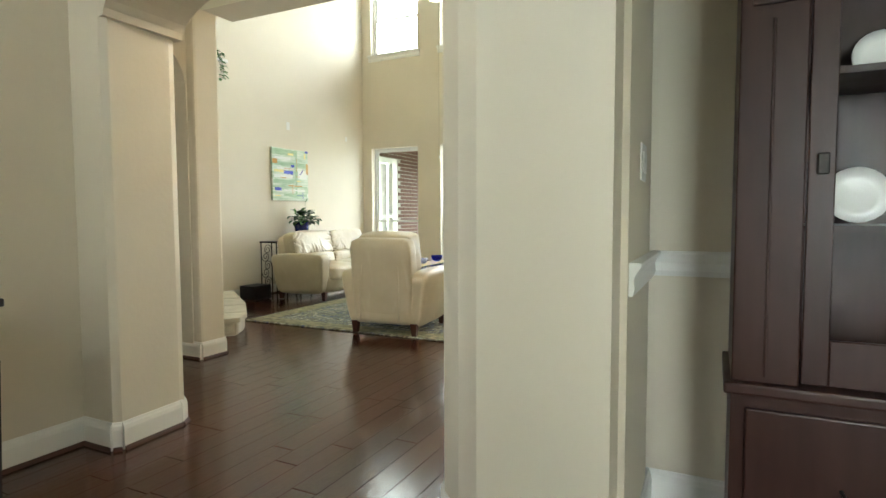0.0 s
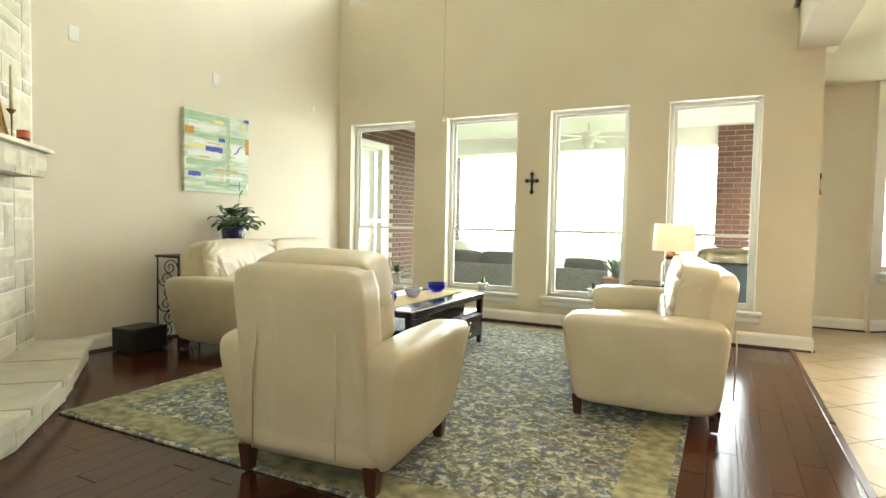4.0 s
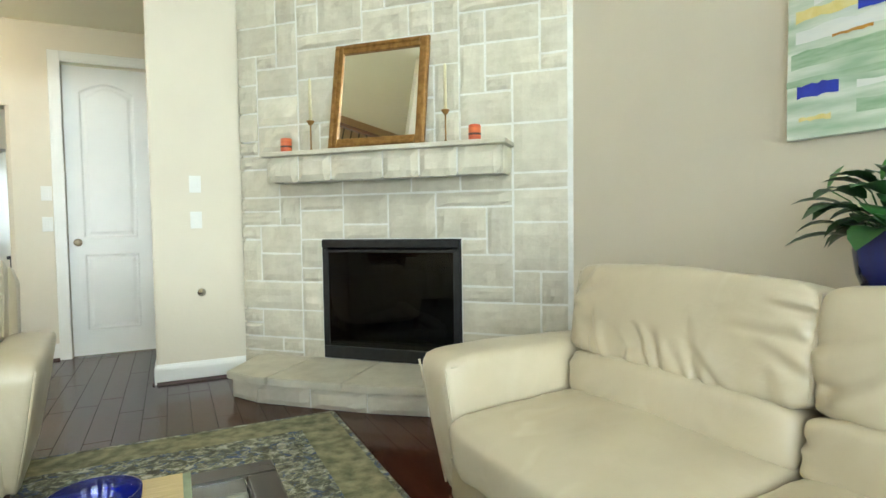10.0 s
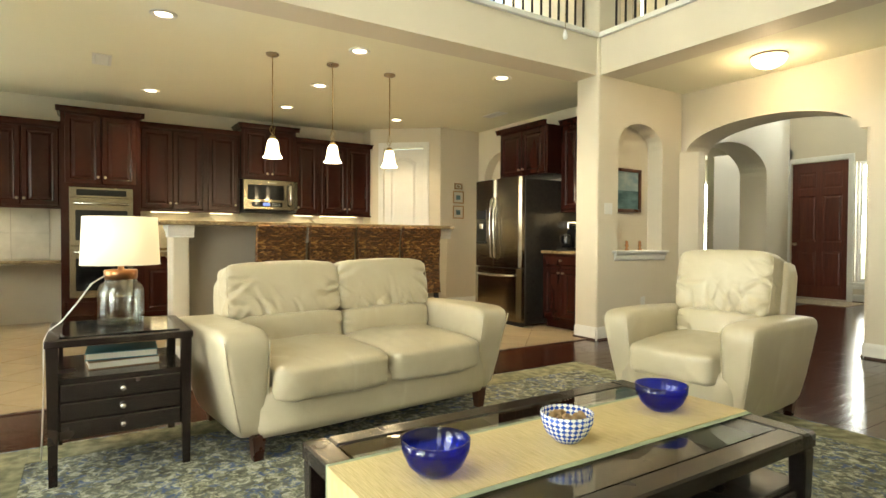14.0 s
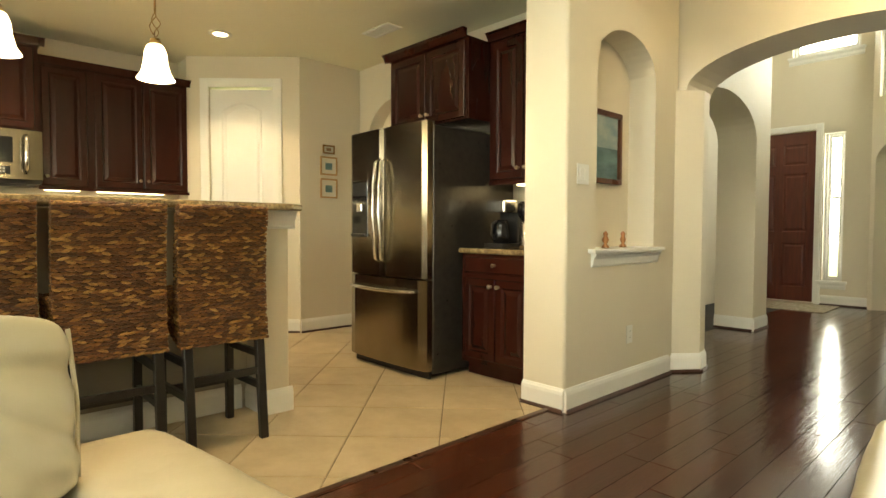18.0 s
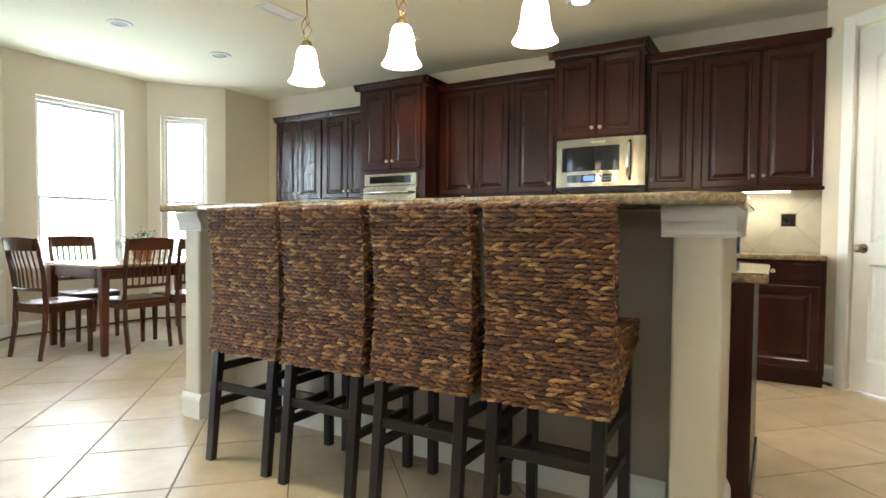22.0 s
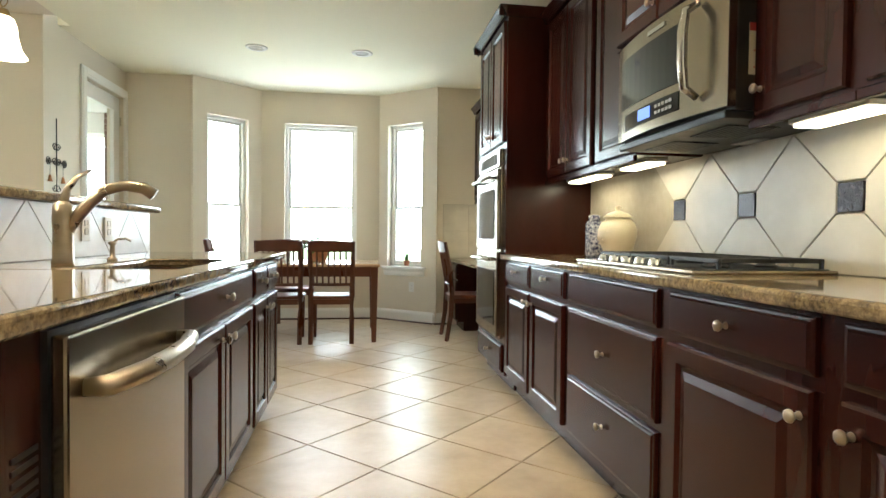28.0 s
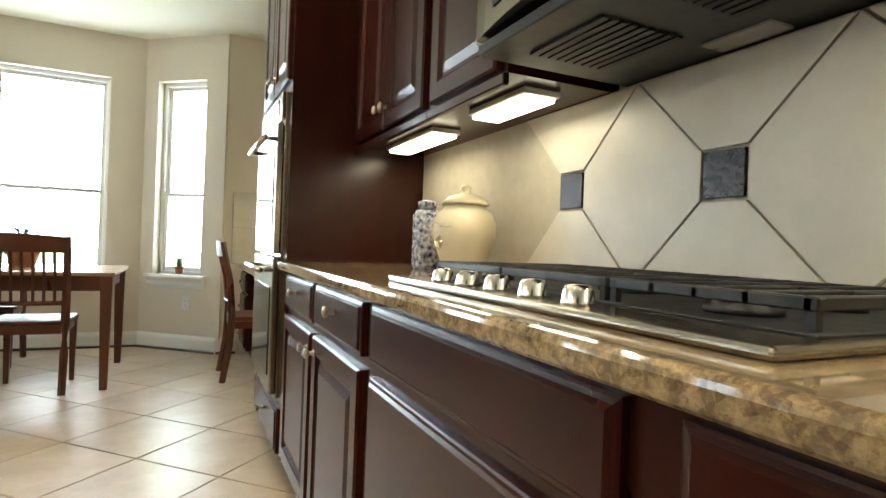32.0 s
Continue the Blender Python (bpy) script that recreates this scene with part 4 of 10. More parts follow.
baseboard([
    ((XL, YW), (XE, YW), (0, -1)), ((XL, 5.2), (XL, YW), (1, 0)),
    ((-2.82, 3.50), (-2.22, 3.50), (0, 1)), ((-2.22, 3.50), (-2.22, 3.26), (1, 0)), ((-4.9, 3.26), (-2.22, 3.26), (0, -1)),
    ((NX, 2.38), (NX, NY), (-1, 0)), ((NX, NY), (NE, NY), (0, 1)), ((NE, NY), (NE, 3.50), (1, 0)),
    ((-1.40, YC), (-1.21, YC), (0, 1)), ((-1.21, YC), (-1.175, 2.22), (0.9, 0.5)), ((-1.155, 1.88), (-1.175, 2.22), (1, 0)), ((-1.18, 1.85), (-1.155, 1.88), (0.77, -0.64)), ((-1.40, 1.85), (-1.18, 1.85), (0, -1)), ((-1.40, -0.86), (-1.40, 1.85), (1, 0)), ((0.19 - 0.6015 * 1.53, YF + 0.799 * 1.53), (-1.40, -0.79), (0.8, 0.6)), ((0.34, YF - 0.2), (0.34, -6.6), (-1, 0)), ((0.34, -6.6), (-3.05, -6.6), (0, 1)),
    ((0.66, 2.36), (0.50, 2.16), (-0.78, 0.62)), ((0.50, 2.16), (0.52, 2.02), (-1, 0)), ((0.52, 2.02), (0.56, 1.94), (-0.92, -0.4)), ((0.56, 1.94), (0.66, 1.84), (-0.7, -0.7)), ((0.66, 1.84), (0.76, YA0), (-0.37, -0.93)), ((-1.57 + 0.085, YC), (-1.40, YC), (0, 1)),
])
baseboard([
    ((XE, YW), (XE, 9.43), (1, 0)), ((XE, YD), (1.60, YD), (0, -1)),
    ((1.60, 10.40), (2.20, 10.92), (0.655, -0.755)), ((2.20, 10.92), (3.60, 10.92), (0, -1)), ((3.60, 10.92), (4.22, 10.40), (-0.64, -0.77)),
    ((4.22, 10.40), (4.38, 10.40), (0, -1)),
    ((3.84, 2.87), (3.84, 3.585), (-1, 0)),
    (tuple(PD0), tuple(PD0 + (PD1 - PD0).normalized() * 0.13), (-0.74, 0.67)), (tuple(PD0 + (PD1 - PD0).normalized() * 0.94), tuple(PD1), (-0.74, 0.67)),
])
baseboard([((1.19, 2.46), (4.6, 2.46), (0, -1)), ((1.20, YA0), (0.76, YA0), (0, -1)), ((1.20, YA0), (1.20, 2.46), (1, 0)), ((0.80, -0.32), (0.80, 0.10), (-1, 0)), ((0.80, 0.10), (1.18, 0.10), (0, 1)), ((0.80, -0.32), (1.18, -0.32), (0, -1)), ((0.19, YF), (0.89, YF), (0, 1))])
bm = bmesh.new()
RAILP = [(0, 0), (0.012, 0.0), (0.016, 0.02), (0.014, 0.05), (0.024, 0.07), (0.034, 0.085), (0.034, 0.095), (0, 0.095)]
sweep(bm, RAILP, (1.20, 2.46, 0.90), (4.6, 2.46, 0.90), (0, -1, 0))
sweep(bm, RAILP, (1.20, YA0 + 0.02, 0.90), (1.20, 2.46, 0.90), (1, 0, 0))
struct(part("trim_chair_rail", bm, TRIM), "white moulded chair rail in the dining room")
# niche shelf
bm = bmesh.new()
box(bm, NX - 0.05, 0.83, 2.56, 3.46, 0.905, 0.93, 0.006, 2)
sweep(bm, [(0, 0), (0.012, 0.01), (0.02, 0.05), (0.038, 0.075), (0.038, 0.085), (0, 0.085)], (NX, 2.59, 0.82), (NX, 3.43, 0.82), (-1, 0, 0))
struct(part("trim_niche_shelf", bm, TRIM), "white moulded shelf in the niche")
# strip where wood meets tile
struct(part("trim_floor_strip", B(XB - 0.025, XB + 0.012, NY, YW, -0.004, 0.007, 0.003), LEGW), "dark wood strip between planks and tiles")
# gallery caps and railings
bm = bmesh.new()
box(bm, 0.63, 1.0, NY, YW, 3.12, 3.17, 0.008, 2)
box(bm, -2.22, NX, 3.33, 3.695, 3.12, 3.17, 0.008, 2)
struct(part("trim_gallery_cap", bm, TRIM), "white moulded cap along the gallery edge")
GALW = simple("stained_gallery_rail", (0.10, 0.035, 0.014), (0.16, 0.06, 0.025), 0.35, scale=8)


def railing(a, b, label):
    r = thing("gallery_railing", label, "railing", "gallery railings", pose(0, 0, 0))
    a, b = Vector(a), Vector(b)
    ln = (b - a).length
    d = (b - a) / ln
    hb = bmesh.new()
    sweep(hb, [(-0.03, 0), (0.03, 0), (0.032, 0.03), (0.02, 0.055), (-0.02, 0.055), (-0.032, 0.03)], (*a, 4.02), (*b, 4.02), (-d.y, d.x, 0))
    part("handrail", hb, GALW, r)
    k = int(ln / 0.115)
    first = None
    for i in range(k + 1):
        p = a + d * (ln * i / k)
        if first is None:
            first = part("baluster", B(-0.008, 0.008, -0.008, 0.008, 3.17, 4.02), IRON, r)
            first.location = (p.x, p.y, 0)
        else:
            twin(first, "baluster", r, pose(p.x, p.y, 0))


railing((0.80, 3.75), (0.80, 8.8), "black iron gallery railing with a stained handrail")
railing((-2.15, 3.50), (0.58, 3.50), "black iron gallery railing with a stained handrail")

# ---- kitchen ----
def ring_front(bm, w, h, prof, x0=0.0, z0=0.0):
    """A front of nested rectangles: prof gives (inset, y) from the rim to the middle."""
    rings = [[bm.verts.new((x0 + a, y, z0 + b)) for a, b in ((i, i), (w - i, i), (w - i, h - i), (i, h - i))] for i, y in prof]
    for r0, r1 in zip(rings, rings[1:]):
        for k in range(4):
            bm.faces.new((r0[k], r0[(k + 1) % 4], r1[(k + 1) % 4], r1[k]))
    bm.faces.new(rings[-1])
    bm.faces.new(rings[0][::-1])
    return bm


DOORP = [(0, 0), (0, -0.013), (0.006, -0.019), (0.052, -0.019), (0.058, -0.013), (0.064, -0.009), (0.074, -0.009), (0.098, -0.017)]
DRAWP = [(0, 0), (0, -0.011), (0.004, -0.013), (0.010, -0.014), (0.016, -0.019), (0.020, -0.019)]
KNOBP = [(0, 0), (0.010, 0), (0.009, 0.003), (0.0055, 0.008), (0.0055, 0.014), (0.012, 0.018), (0.0155, 0.023), (0.0145, 0.028), (0.008, 0.031), (0, 0.0315)]
_shared = {}


def front(root, name, x0, x1, z0, z1, prof, knobs, material=None):
    key = (name, round(x1 - x0, 3), round(z1 - z0, 3), (material or CAB).name)
    w, h = x1 - x0, z1 - z0
    if key not in _shared:
        p = prof if min(w, h) > 0.22 else [q for q in prof if q[0] < min(w, h) / 2 - 0.01]
        f = part(name, ring_front(bmesh.new(), w, h, p), material or CAB, root)
        _shared[key] = f
    else:
        f = new(name, _shared[key].data)
        f.parent = root
    f.location = (x0, 0, z0)
    for kx, kz in knobs:
        if "knob" not in _shared:
            k = part("knob", L(KNOBP, 14), NICKEL, f, "round satin nickel knob", True)
            _shared["knob"] = k
        else:
            k = new("knob", _shared["knob"].data)
            k.parent = f
            k["label"] = "round satin nickel knob"
        k.matrix_basis = pose(kx - x0, -0.019, kz - z0, 90, 0, 0)
    return f


def cabinet(name, label, m, w, d, z0, z1, doors=(), drawers=(), toe=0.0, category="cabinet", group="kitchen cabinets", crown=None, crown_sides=(1, 1), rail=False):
    """A cabinet box with its doors and drawers: x along the front, the front towards -y."""
    root = thing(name, label, category, group, m)
    bm = B(0, w, 0, d, z0 + toe, z1)
    if toe:
        box(bm, 0.0, w, 0.07, d, z0, z0 + toe)
    part("body", bm, CAB, root)
    for a, b, c, e, kn in doors:
        front(root, "door", a, b, c, e, DOORP, kn)
    for a, b, c, e, kn in drawers:
        front(root, "drawer", a, b, c, e, DRAWP, kn)
    if crown:
        bm = bmesh.new()
        cp = [(0, 0), (0.008, 0.0), (0.012, 0.015), (0.030, 0.045), (0.044, 0.055), (0.046, crown), (0, crown)]
        sweep(bm, cp, (-0.045 * crown_sides[0], -0.02, z1), (w + 0.045 * crown_sides[1], -0.02, z1), (0, -1, 0))
        if crown_sides[0]:
            sweep(bm, cp, (0, -0.065, z1), (0, d, z1), (-1, 0, 0))
        if crown_sides[1]:
            sweep(bm, cp, (w, -0.065, z1), (w, d, z1), (1, 0, 0))
        box(bm, 0, w, -0.02, d, z1, z1 + 0.01)
        part("crown_moulding", bm, CAB, root)
    if rail:
        part("light_rail", B(0, w, -0.012, 0.006, z0 - 0.028, z0, 0.003), CAB, root)
    return root


XF, XU = 4.335, 4.60
G = 0.004
def east(y1, xf):
    return pose(xf, y1, 0, 0, 0, -90)


def base_unit(y0, y1, kind, label, knob_side=1):
    w = y1 - y0
    d = XC - XF - 0.002
    fr = 0.035
    drawers, doors = [], []
    if kind == "door":
        drawers = [(fr, w - fr, 0.735, 0.862, [(w / 2, 0.80)])]
        kx = w - fr - 0.03 if knob_side > 0 else fr + 0.03
        doors = [(fr, w - fr, 0.135, 0.705, [(kx, 0.645)])]
    elif kind == "drawers":
        drawers = [(fr, w - fr, 0.735, 0.862, []), (fr, w - fr, 0.425, 0.705, [(w / 2, 0.57)]), (fr, w - fr, 0.135, 0.395, [(w / 2, 0.285)])]
    elif kind == "pair":
        h = w / 2
        drawers = [(fr, h - 0.02, 0.735, 0.862, [(h / 2, 0.81)]), (h + 0.02, w - fr, 0.735, 0.862, [(h * 1.5, 0.81)])]
        doors = [(fr, h - 0.02, 0.135, 0.705, [(h - 0.05, 0.655)]), (h + 0.02, w - fr, 0.135, 0.705, [(h + 0.05, 0.655)])]
    return cabinet("base_cabinet", label, east(y1, XF), w, d, 0, 0.874, doors, drawers, toe=0.10)


base_unit(4.375, 5.0, "door", "dark cherry base cabinet with one drawer and one door", -1)
base_unit(5.0, 5.63, "door", "dark cherry base cabinet with one drawer and one door", 1)
base_unit(5.63, 6.47, "drawers", "dark cherry base cabinet of wide drawers below the cooktop")
base_unit(6.47, 7.58, "pair", "dark cherry base cabinet with two drawers and two doors")


def worktop(name, poly, z0, z1, label, holes=(), bev=0.012):
    bm = prism(bmesh.new(), poly, z0, z1, "z")
    es = [e for e in bm.edges if len(e.link_faces) == 2 and abs(e.verts[0].co.z - e.verts[1].co.z) < 1e-6]
    bmesh.ops.bevel(bm, geom=es, offset=bev, segments=3, affect="EDGES", profile=0.5)
    ob = part(name, bm, GRANITE)
    return tagged(ob, label, "countertop")


worktop("kitchen_countertop", [(4.29, 4.375), (XC - 0.002, 4.375), (XC - 0.002, 7.58), (4.29, 7.58)], 0.876, 0.914, "polished brown speckled granite worktop on the wall cabinets")

# wall cabinets
def upper(y0, y1, doors, label, z0=1.40, z1=2.43, xf=XU, crown=0.06, sides=(0, 0), rail=True, knob_z=None):
    w = y1 - y0
    ds = []
    for a, b, side in doors:
        kz = knob_z or z0 + 0.085
        ds.append((a, b, z0 + 0.012, z1 - 0.015, [((b - 0.03) if side > 0 else (a + 0.03), kz)]))
    return cabinet("wall_cabinet", label, east(y1, xf), w, XC - xf - 0.002, z0, z1, ds, crown=crown, crown_sides=sides, rail=rail)


upper(4.375, 5.22, [(0.03, 0.418, 1), (0.427, 0.815, -1)], "dark cherry wall cabinet with two raised panel doors")
upper(5.22, 5.61, [(0.03, 0.36, -1)], "dark cherry wall cabinet with one raised panel door")
upper(5.61, 6.36, [(0.03, 0.371, 1), (0.379, 0.72, -1)], "dark cherry cabinet over the microwave with two doors", z0=1.845, z1=2.54, xf=XU - 0.10, sides=(1, 1), rail=False, knob_z=1.93)
upper(6.36, 6.80, [(0.03, 0.41, 1)], "dark cherry wall cabinet with one raised panel door")
upper(6.80, 7.58, [(0.03, 0.386, 1), (0.394, 0.75, -1)], "dark cherry wall cabinet with two raised panel doors")
# oven tower
TWY0, TWY1 = 7.58, 8.38
tw = TWY1 - TWY0
tower = cabinet("oven_tower", "tall dark cherry oven cabinet with a drawer below", east(TWY1, XF - 0.01), tw, XC - XF + 0.008, 0, 2.47,
                [(0.04, tw / 2 - 0.004, 1.66, 2.455, [(tw / 2 - 0.035, 1.74)]), (tw / 2 + 0.004, tw - 0.04, 1.66, 2.455, [(tw / 2 + 0.035, 1.74)])],
                [(0.04, tw - 0.04, 0.115, 0.30, [(tw / 2, 0.21)])], toe=0.10, crown=0.06, crown_sides=(1, 1))
oven = thing("double_oven", "stainless steel double wall oven with black glass doors", "oven", at=east(TWY1 - 0.08, XF - 0.012))
ow = tw - 0.16
part("oven_body", B(0, ow, -0.012, 0.02, 0.335, 1.62, 0.004), STEEL, oven)
part("control_panel", B(0.0, ow, -0.026, -0.012, 1.50, 1.62, 0.004), STEEL, oven)
part("display", B(0.07, ow - 0.07, -0.029, -0.026, 1.525, 1.595, 0.002), BLACKG, oven, "black touch control strip")
for z0, z1 in ((0.94, 1.485), (0.35, 0.925)):
    dr = part("oven_door", B(0.0, ow, -0.040, -0.012, z0, z1, 0.006, 2), STEEL, oven)
    part("oven_window", B(0.06, ow - 0.06, -0.0435, -0.040, z0 + 0.07, z1 - 0.13, 0.002), BLACKG, dr, "black glass oven window")
    hb = cyl(bmesh.new(), (0.05, -0.085, z1 - 0.055), (ow - 0.05, -0.085, z1 - 0.055), 0.013, 12)
    for hx in (0.08, ow - 0.08):
        cyl(hb, (hx, -0.040, z1 - 0.055), (hx, -0.085, z1 - 0.055), 0.010, 10)
    part("handle", hb, STEELH, dr, "bright steel bar handle", True)
# microwave above the cooktop
mw = thing("microwave", "stainless steel microwave with a black window above the cooktop", "microwave", at=east(6.33, 4.50))
mwd = XC - 4.50 - 0.002
part("housing", B(0, 0.74, 0.03, mwd, 1.43, 1.84, 0.004), simple("dark_microwave_side", (0.035, 0.030, 0.026), (0.05, 0.044, 0.038), 0.35, 0.6), mw)
bow = [(x, -0.035 * (1 - ((x - 0.37) / 0.37) ** 2)) for x in [0.74 * k / 14 for k in range(15)]]
fb = prism(bmesh.new(), bow + [(0.74, 0.029), (0.0, 0.029)], 1.44, 1.84, "z")
part("front", fb, STEEL, mw)
wp = [(x, -0.035 * (1 - ((x - 0.37) / 0.37) ** 2) - 0.003) for x in [0.05 + 0.49 * k / 10 for k in range(11)]]
part("window", prism(bmesh.new(), wp + [(p[0], p[1] + 0.004) for p in wp[::-1]], 1.57, 1.775, "z"), BLACKG, mw, "black glass window")
cp = [(x, -0.035 * (1 - ((x - 0.37) / 0.37) ** 2) - 0.003) for x in [0.10 + 0.42 * k / 10 for k in range(11)]]
panel = part("control_panel", prism(bmesh.new(), cp + [(p[0], p[1] + 0.004) for p in cp[::-1]], 1.475, 1.54, "z"), BLACKG, mw, "black control strip")
part("display", B(0.25, 0.34, -0.0415, -0.039, 1.487, 1.53), lamp_mat("blue_display", (0.25, 0.4, 1.0), 0.35, (0.02, 0.03, 0.08)), panel, "pale blue lit display")
for k in range(5):
    for r in range(2):
        part("key", B(0.375 + 0.024 * k, 0.389 + 0.024 * k, -0.0400, -0.036, 1.489 + 0.024 * r, 1.500 + 0.024 * r), CANOFF, panel)
hb = tube(bmesh.new(), [(0.625, -0.03, 1.49), (0.625, -0.075, 1.52), (0.625, -0.085, 1.60), (0.625, -0.085, 1.70), (0.625, -0.075, 1.77), (0.625, -0.03, 1.80)], [0.012, 0.015, 0.017, 0.017, 0.015, 0.012], 12)
part("handle", hb, STEELH, mw, "bright curved steel handle", True)
part("underside", B(0.01, 0.73, 0.0, mwd - 0.01, 1.405, 1.43, 0.003), BLACKP, mw)
for x0 in (0.09, 0.42):
    vf = bmesh.new()
    for k in range(9):
        box(vf, x0, x0 + 0.22, 0.08 + 0.022 * k, 0.094 + 0.022 * k, 1.400, 1.404)
    tagged(part("grease_filter", vf, BLACKM, mw), kind="stuff")
part("lamp_lens", B(0.30, 0.44, 0.33, 0.39, 1.399, 1.404), CANOFF, mw)
st = part("sticker", B(0.7405, 0.7425, 0.07, 0.20, 1.54, 1.70), simple("cream_sticker", (0.62, 0.52, 0.36), (0.66, 0.56, 0.40), 0.6), mw, "cream instruction sticker with a red band")
part("red_band", B(0.7425, 0.7432, 0.07, 0.20, 1.675, 1.70), simple("red_print", (0.42, 0.03, 0.03), (0.46, 0.04, 0.03), 0.6), st)
for k in range(4):
    part("print_bar", B(0.7425, 0.7432, 0.085 + 0.02 * (k % 2), 0.185, 1.56 + 0.026 * k, 1.565 + 0.026 * k), simple("red_print_line", (0.45, 0.08, 0.06), (0.48, 0.1, 0.07), 0.6), st)
nm = B(0.31, 0.43, -0.0385, -0.034, 1.80, 1.815)
part("name_plate", nm, STEELH, mw)

# cooktop
ct = thing("gas_cooktop", "stainless gas cooktop with black cast grates", "cooktop", at=pose(4.37, 5.55, 0.914))
part("tray", B(0, 0.50, 0, 0.92, 0.001, 0.014, 0.005, 2), STEEL, ct)
part("well", B(0.09, 0.485, 0.02, 0.90, 0.0142, 0.017, 0.001), BLACKM, ct)
for k in range(3):
    y0 = 0.03 + 0.287 * k
    gb = bmesh.new()
    for xx in (0.105, 0.285, 0.465):
        box(gb, xx, xx + 0.012, y0, y0 + 0.28, 0.036, 0.050, 0.002)
    for j in range(5):
        yy = y0 + 0.005 + j * 0.0645
        box(gb, 0.105, 0.477, yy, yy + 0.011, 0.036, 0.0505, 0.002)
    for xx in (0.107, 0.467):
        for yy in (y0 + 0.003, y0 + 0.268):
            box(gb, xx, xx + 0.01, yy, yy + 0.01, 0.0165, 0.037)
    part("grate", gb, BLACKM, ct)
for bx, by, r in ((0.19, 0.17, 0.045), (0.38, 0.17, 0.035), (0.285, 0.46, 0.055), (0.19, 0.75, 0.035), (0.38, 0.75, 0.045)):
    part("burner", L([(0, 0.0172), (r, 0.0172), (r, 0.024), (r * 0.8, 0.026), (r * 0.78, 0.033), (0, 0.034)], 18, pose(bx, by, 0)), BLACKM, ct, "", True)
for k in range(5):
    part("knob", L([(0, 0.013), (0.024, 0.013), (0.023, 0.018), (0.020, 0.034), (0.017, 0.040), (0, 0.041)], 18, pose(0.045, 0.30 + 0.105 * k, 0)), STEELH, ct, "brushed steel control knob", True)

# tiled splashback: diamonds with small dark squares at their side corners
PITCH, ZD, YT0 = 0.478, 1.162, 5.79
SPL = struct(part("splashback", B(4.912, XC - 0.0005, 4.378, 7.58, 0.9145, 1.40), GROUTL), "travertine splashback of diamond tiles with dark accents")


def wall_tiles(root, frame_m, a0, a1, z0, z1, first, dark, pitch, zd, dk=0.047, rowsz=None):
    """Diamond tiles on a plane: x along the wall, front towards -y."""
    h = pitch / 2
    g = 0.0035
    for k in range(-2, int((a1 - a0) / h) + 4):
        for r in (-1, 0, 1):
            cx = first + (k - 1) * h
            if (k + r) % 2 == 0:
                continue
            cz = zd + r * h
            hh = h - g
            poly = [(cx + hh, cz), (cx, cz + hh), (cx - hh, cz), (cx, cz - hh)]
            if dark:
                if r == 0:
                    e = dk + g
                    poly = [(cx + hh - e, cz - e), (cx + hh - e, cz + e), (cx, cz + hh), (cx - hh + e, cz + e), (cx - hh + e, cz - e), (cx, cz - hh)]
                elif r == 1:
                    e = dk + g
                    poly = [(cx + hh, cz), (cx, cz + hh), (cx - hh, cz), (cx - e, cz - hh + e), (cx + e, cz - hh + e)]
                else:
                    e = dk + g
                    poly = [(cx + hh, cz), (cx + e, cz + hh - e), (cx - e, cz + hh - e), (cx - hh, cz), (cx, cz - hh)]
            poly = clip(poly, a0, a1, z0, z1)
            if len(poly) < 3:
                continue
            o = part("tile", slab(bmesh.new(), [(p[0], p[1]) for p in poly], 0, 0.008, 0.002), BTILE, root)
            o.matrix_basis = frame_m @ pose(0, 0, 0, 90, 0, 0)
            if dark and r == 0:
                for s in (-1,):
                    d = clip([(cx + s * h + dk, cz - dk), (cx + s * h + dk, cz + dk), (cx + s * h - dk, cz + dk), (cx + s * h - dk, cz - dk)], a0, a1, z0, z1)
                    if len(d) >= 3:
                        o = part("accent_tile", slab(bmesh.new(), d, 0, 0.009, 0.002), DECO, root, "small dark metallic accent tile")
                        o.matrix_basis = frame_m @ pose(0, 0, 0, 90, 0, 0)


def clip(poly, x0, x1, y0, y1):
    """The part of a convex polygon inside a rectangle."""
    for ax, lim, sgn in ((0, x0, 1), (0, x1, -1), (1, y0, 1), (1, y1, -1)):
        out = []
        for i, p in enumerate(poly):
            q = poly[(i + 1) % len(poly)]
            a, b = sgn * (p[ax] - lim), sgn * (q[ax] - lim)
            if a >= 0:
                out.append(p)
            if a * b < 0:
                k = a / (a - b)
                out.append((p[0] + k * (q[0] - p[0]), p[1] + k * (q[1] - p[1])))
        poly = out
        if len(poly) < 3:
            return []
    return poly


def slab(bm, poly, z0, z1, bev):
    """A thin piece with a small chamfer round its top."""
    n = len(poly)
    cx, cy = sum(p[0] for p in poly) / n, sum(p[1] for p in poly) / n
    size = max(math.hypot(p[0] - cx, p[1] - cy) for p in poly)
    k = max(0.0, 1 - bev / size)
    a = [bm.verts.new((p[0], p[1], z0)) for p in poly]
    b = [bm.verts.new((p[0], p[1], z1 - bev * 0.5)) for p in poly]
    c = [bm.verts.new((cx + (p[0] - cx) * k, cy + (p[1] - cy) * k, z1)) for p in poly]
    for i in range(n):
        j = (i + 1) % n
        bm.faces.new((a[i], a[j], b[j], b[i]))
        bm.faces.new((b[i], b[j], c[j], c[i]))
    bm.faces.new(c)
    bmesh.ops.recalc_face_normals(bm, faces=bm.faces[:])
    return bm


wall_tiles(SPL, pose(4.9115, 7.58, 0, 0, 0, -90), 0.0, 3.20, 0.916, 1.398, 7.58 - YT0, True, PITCH, ZD)

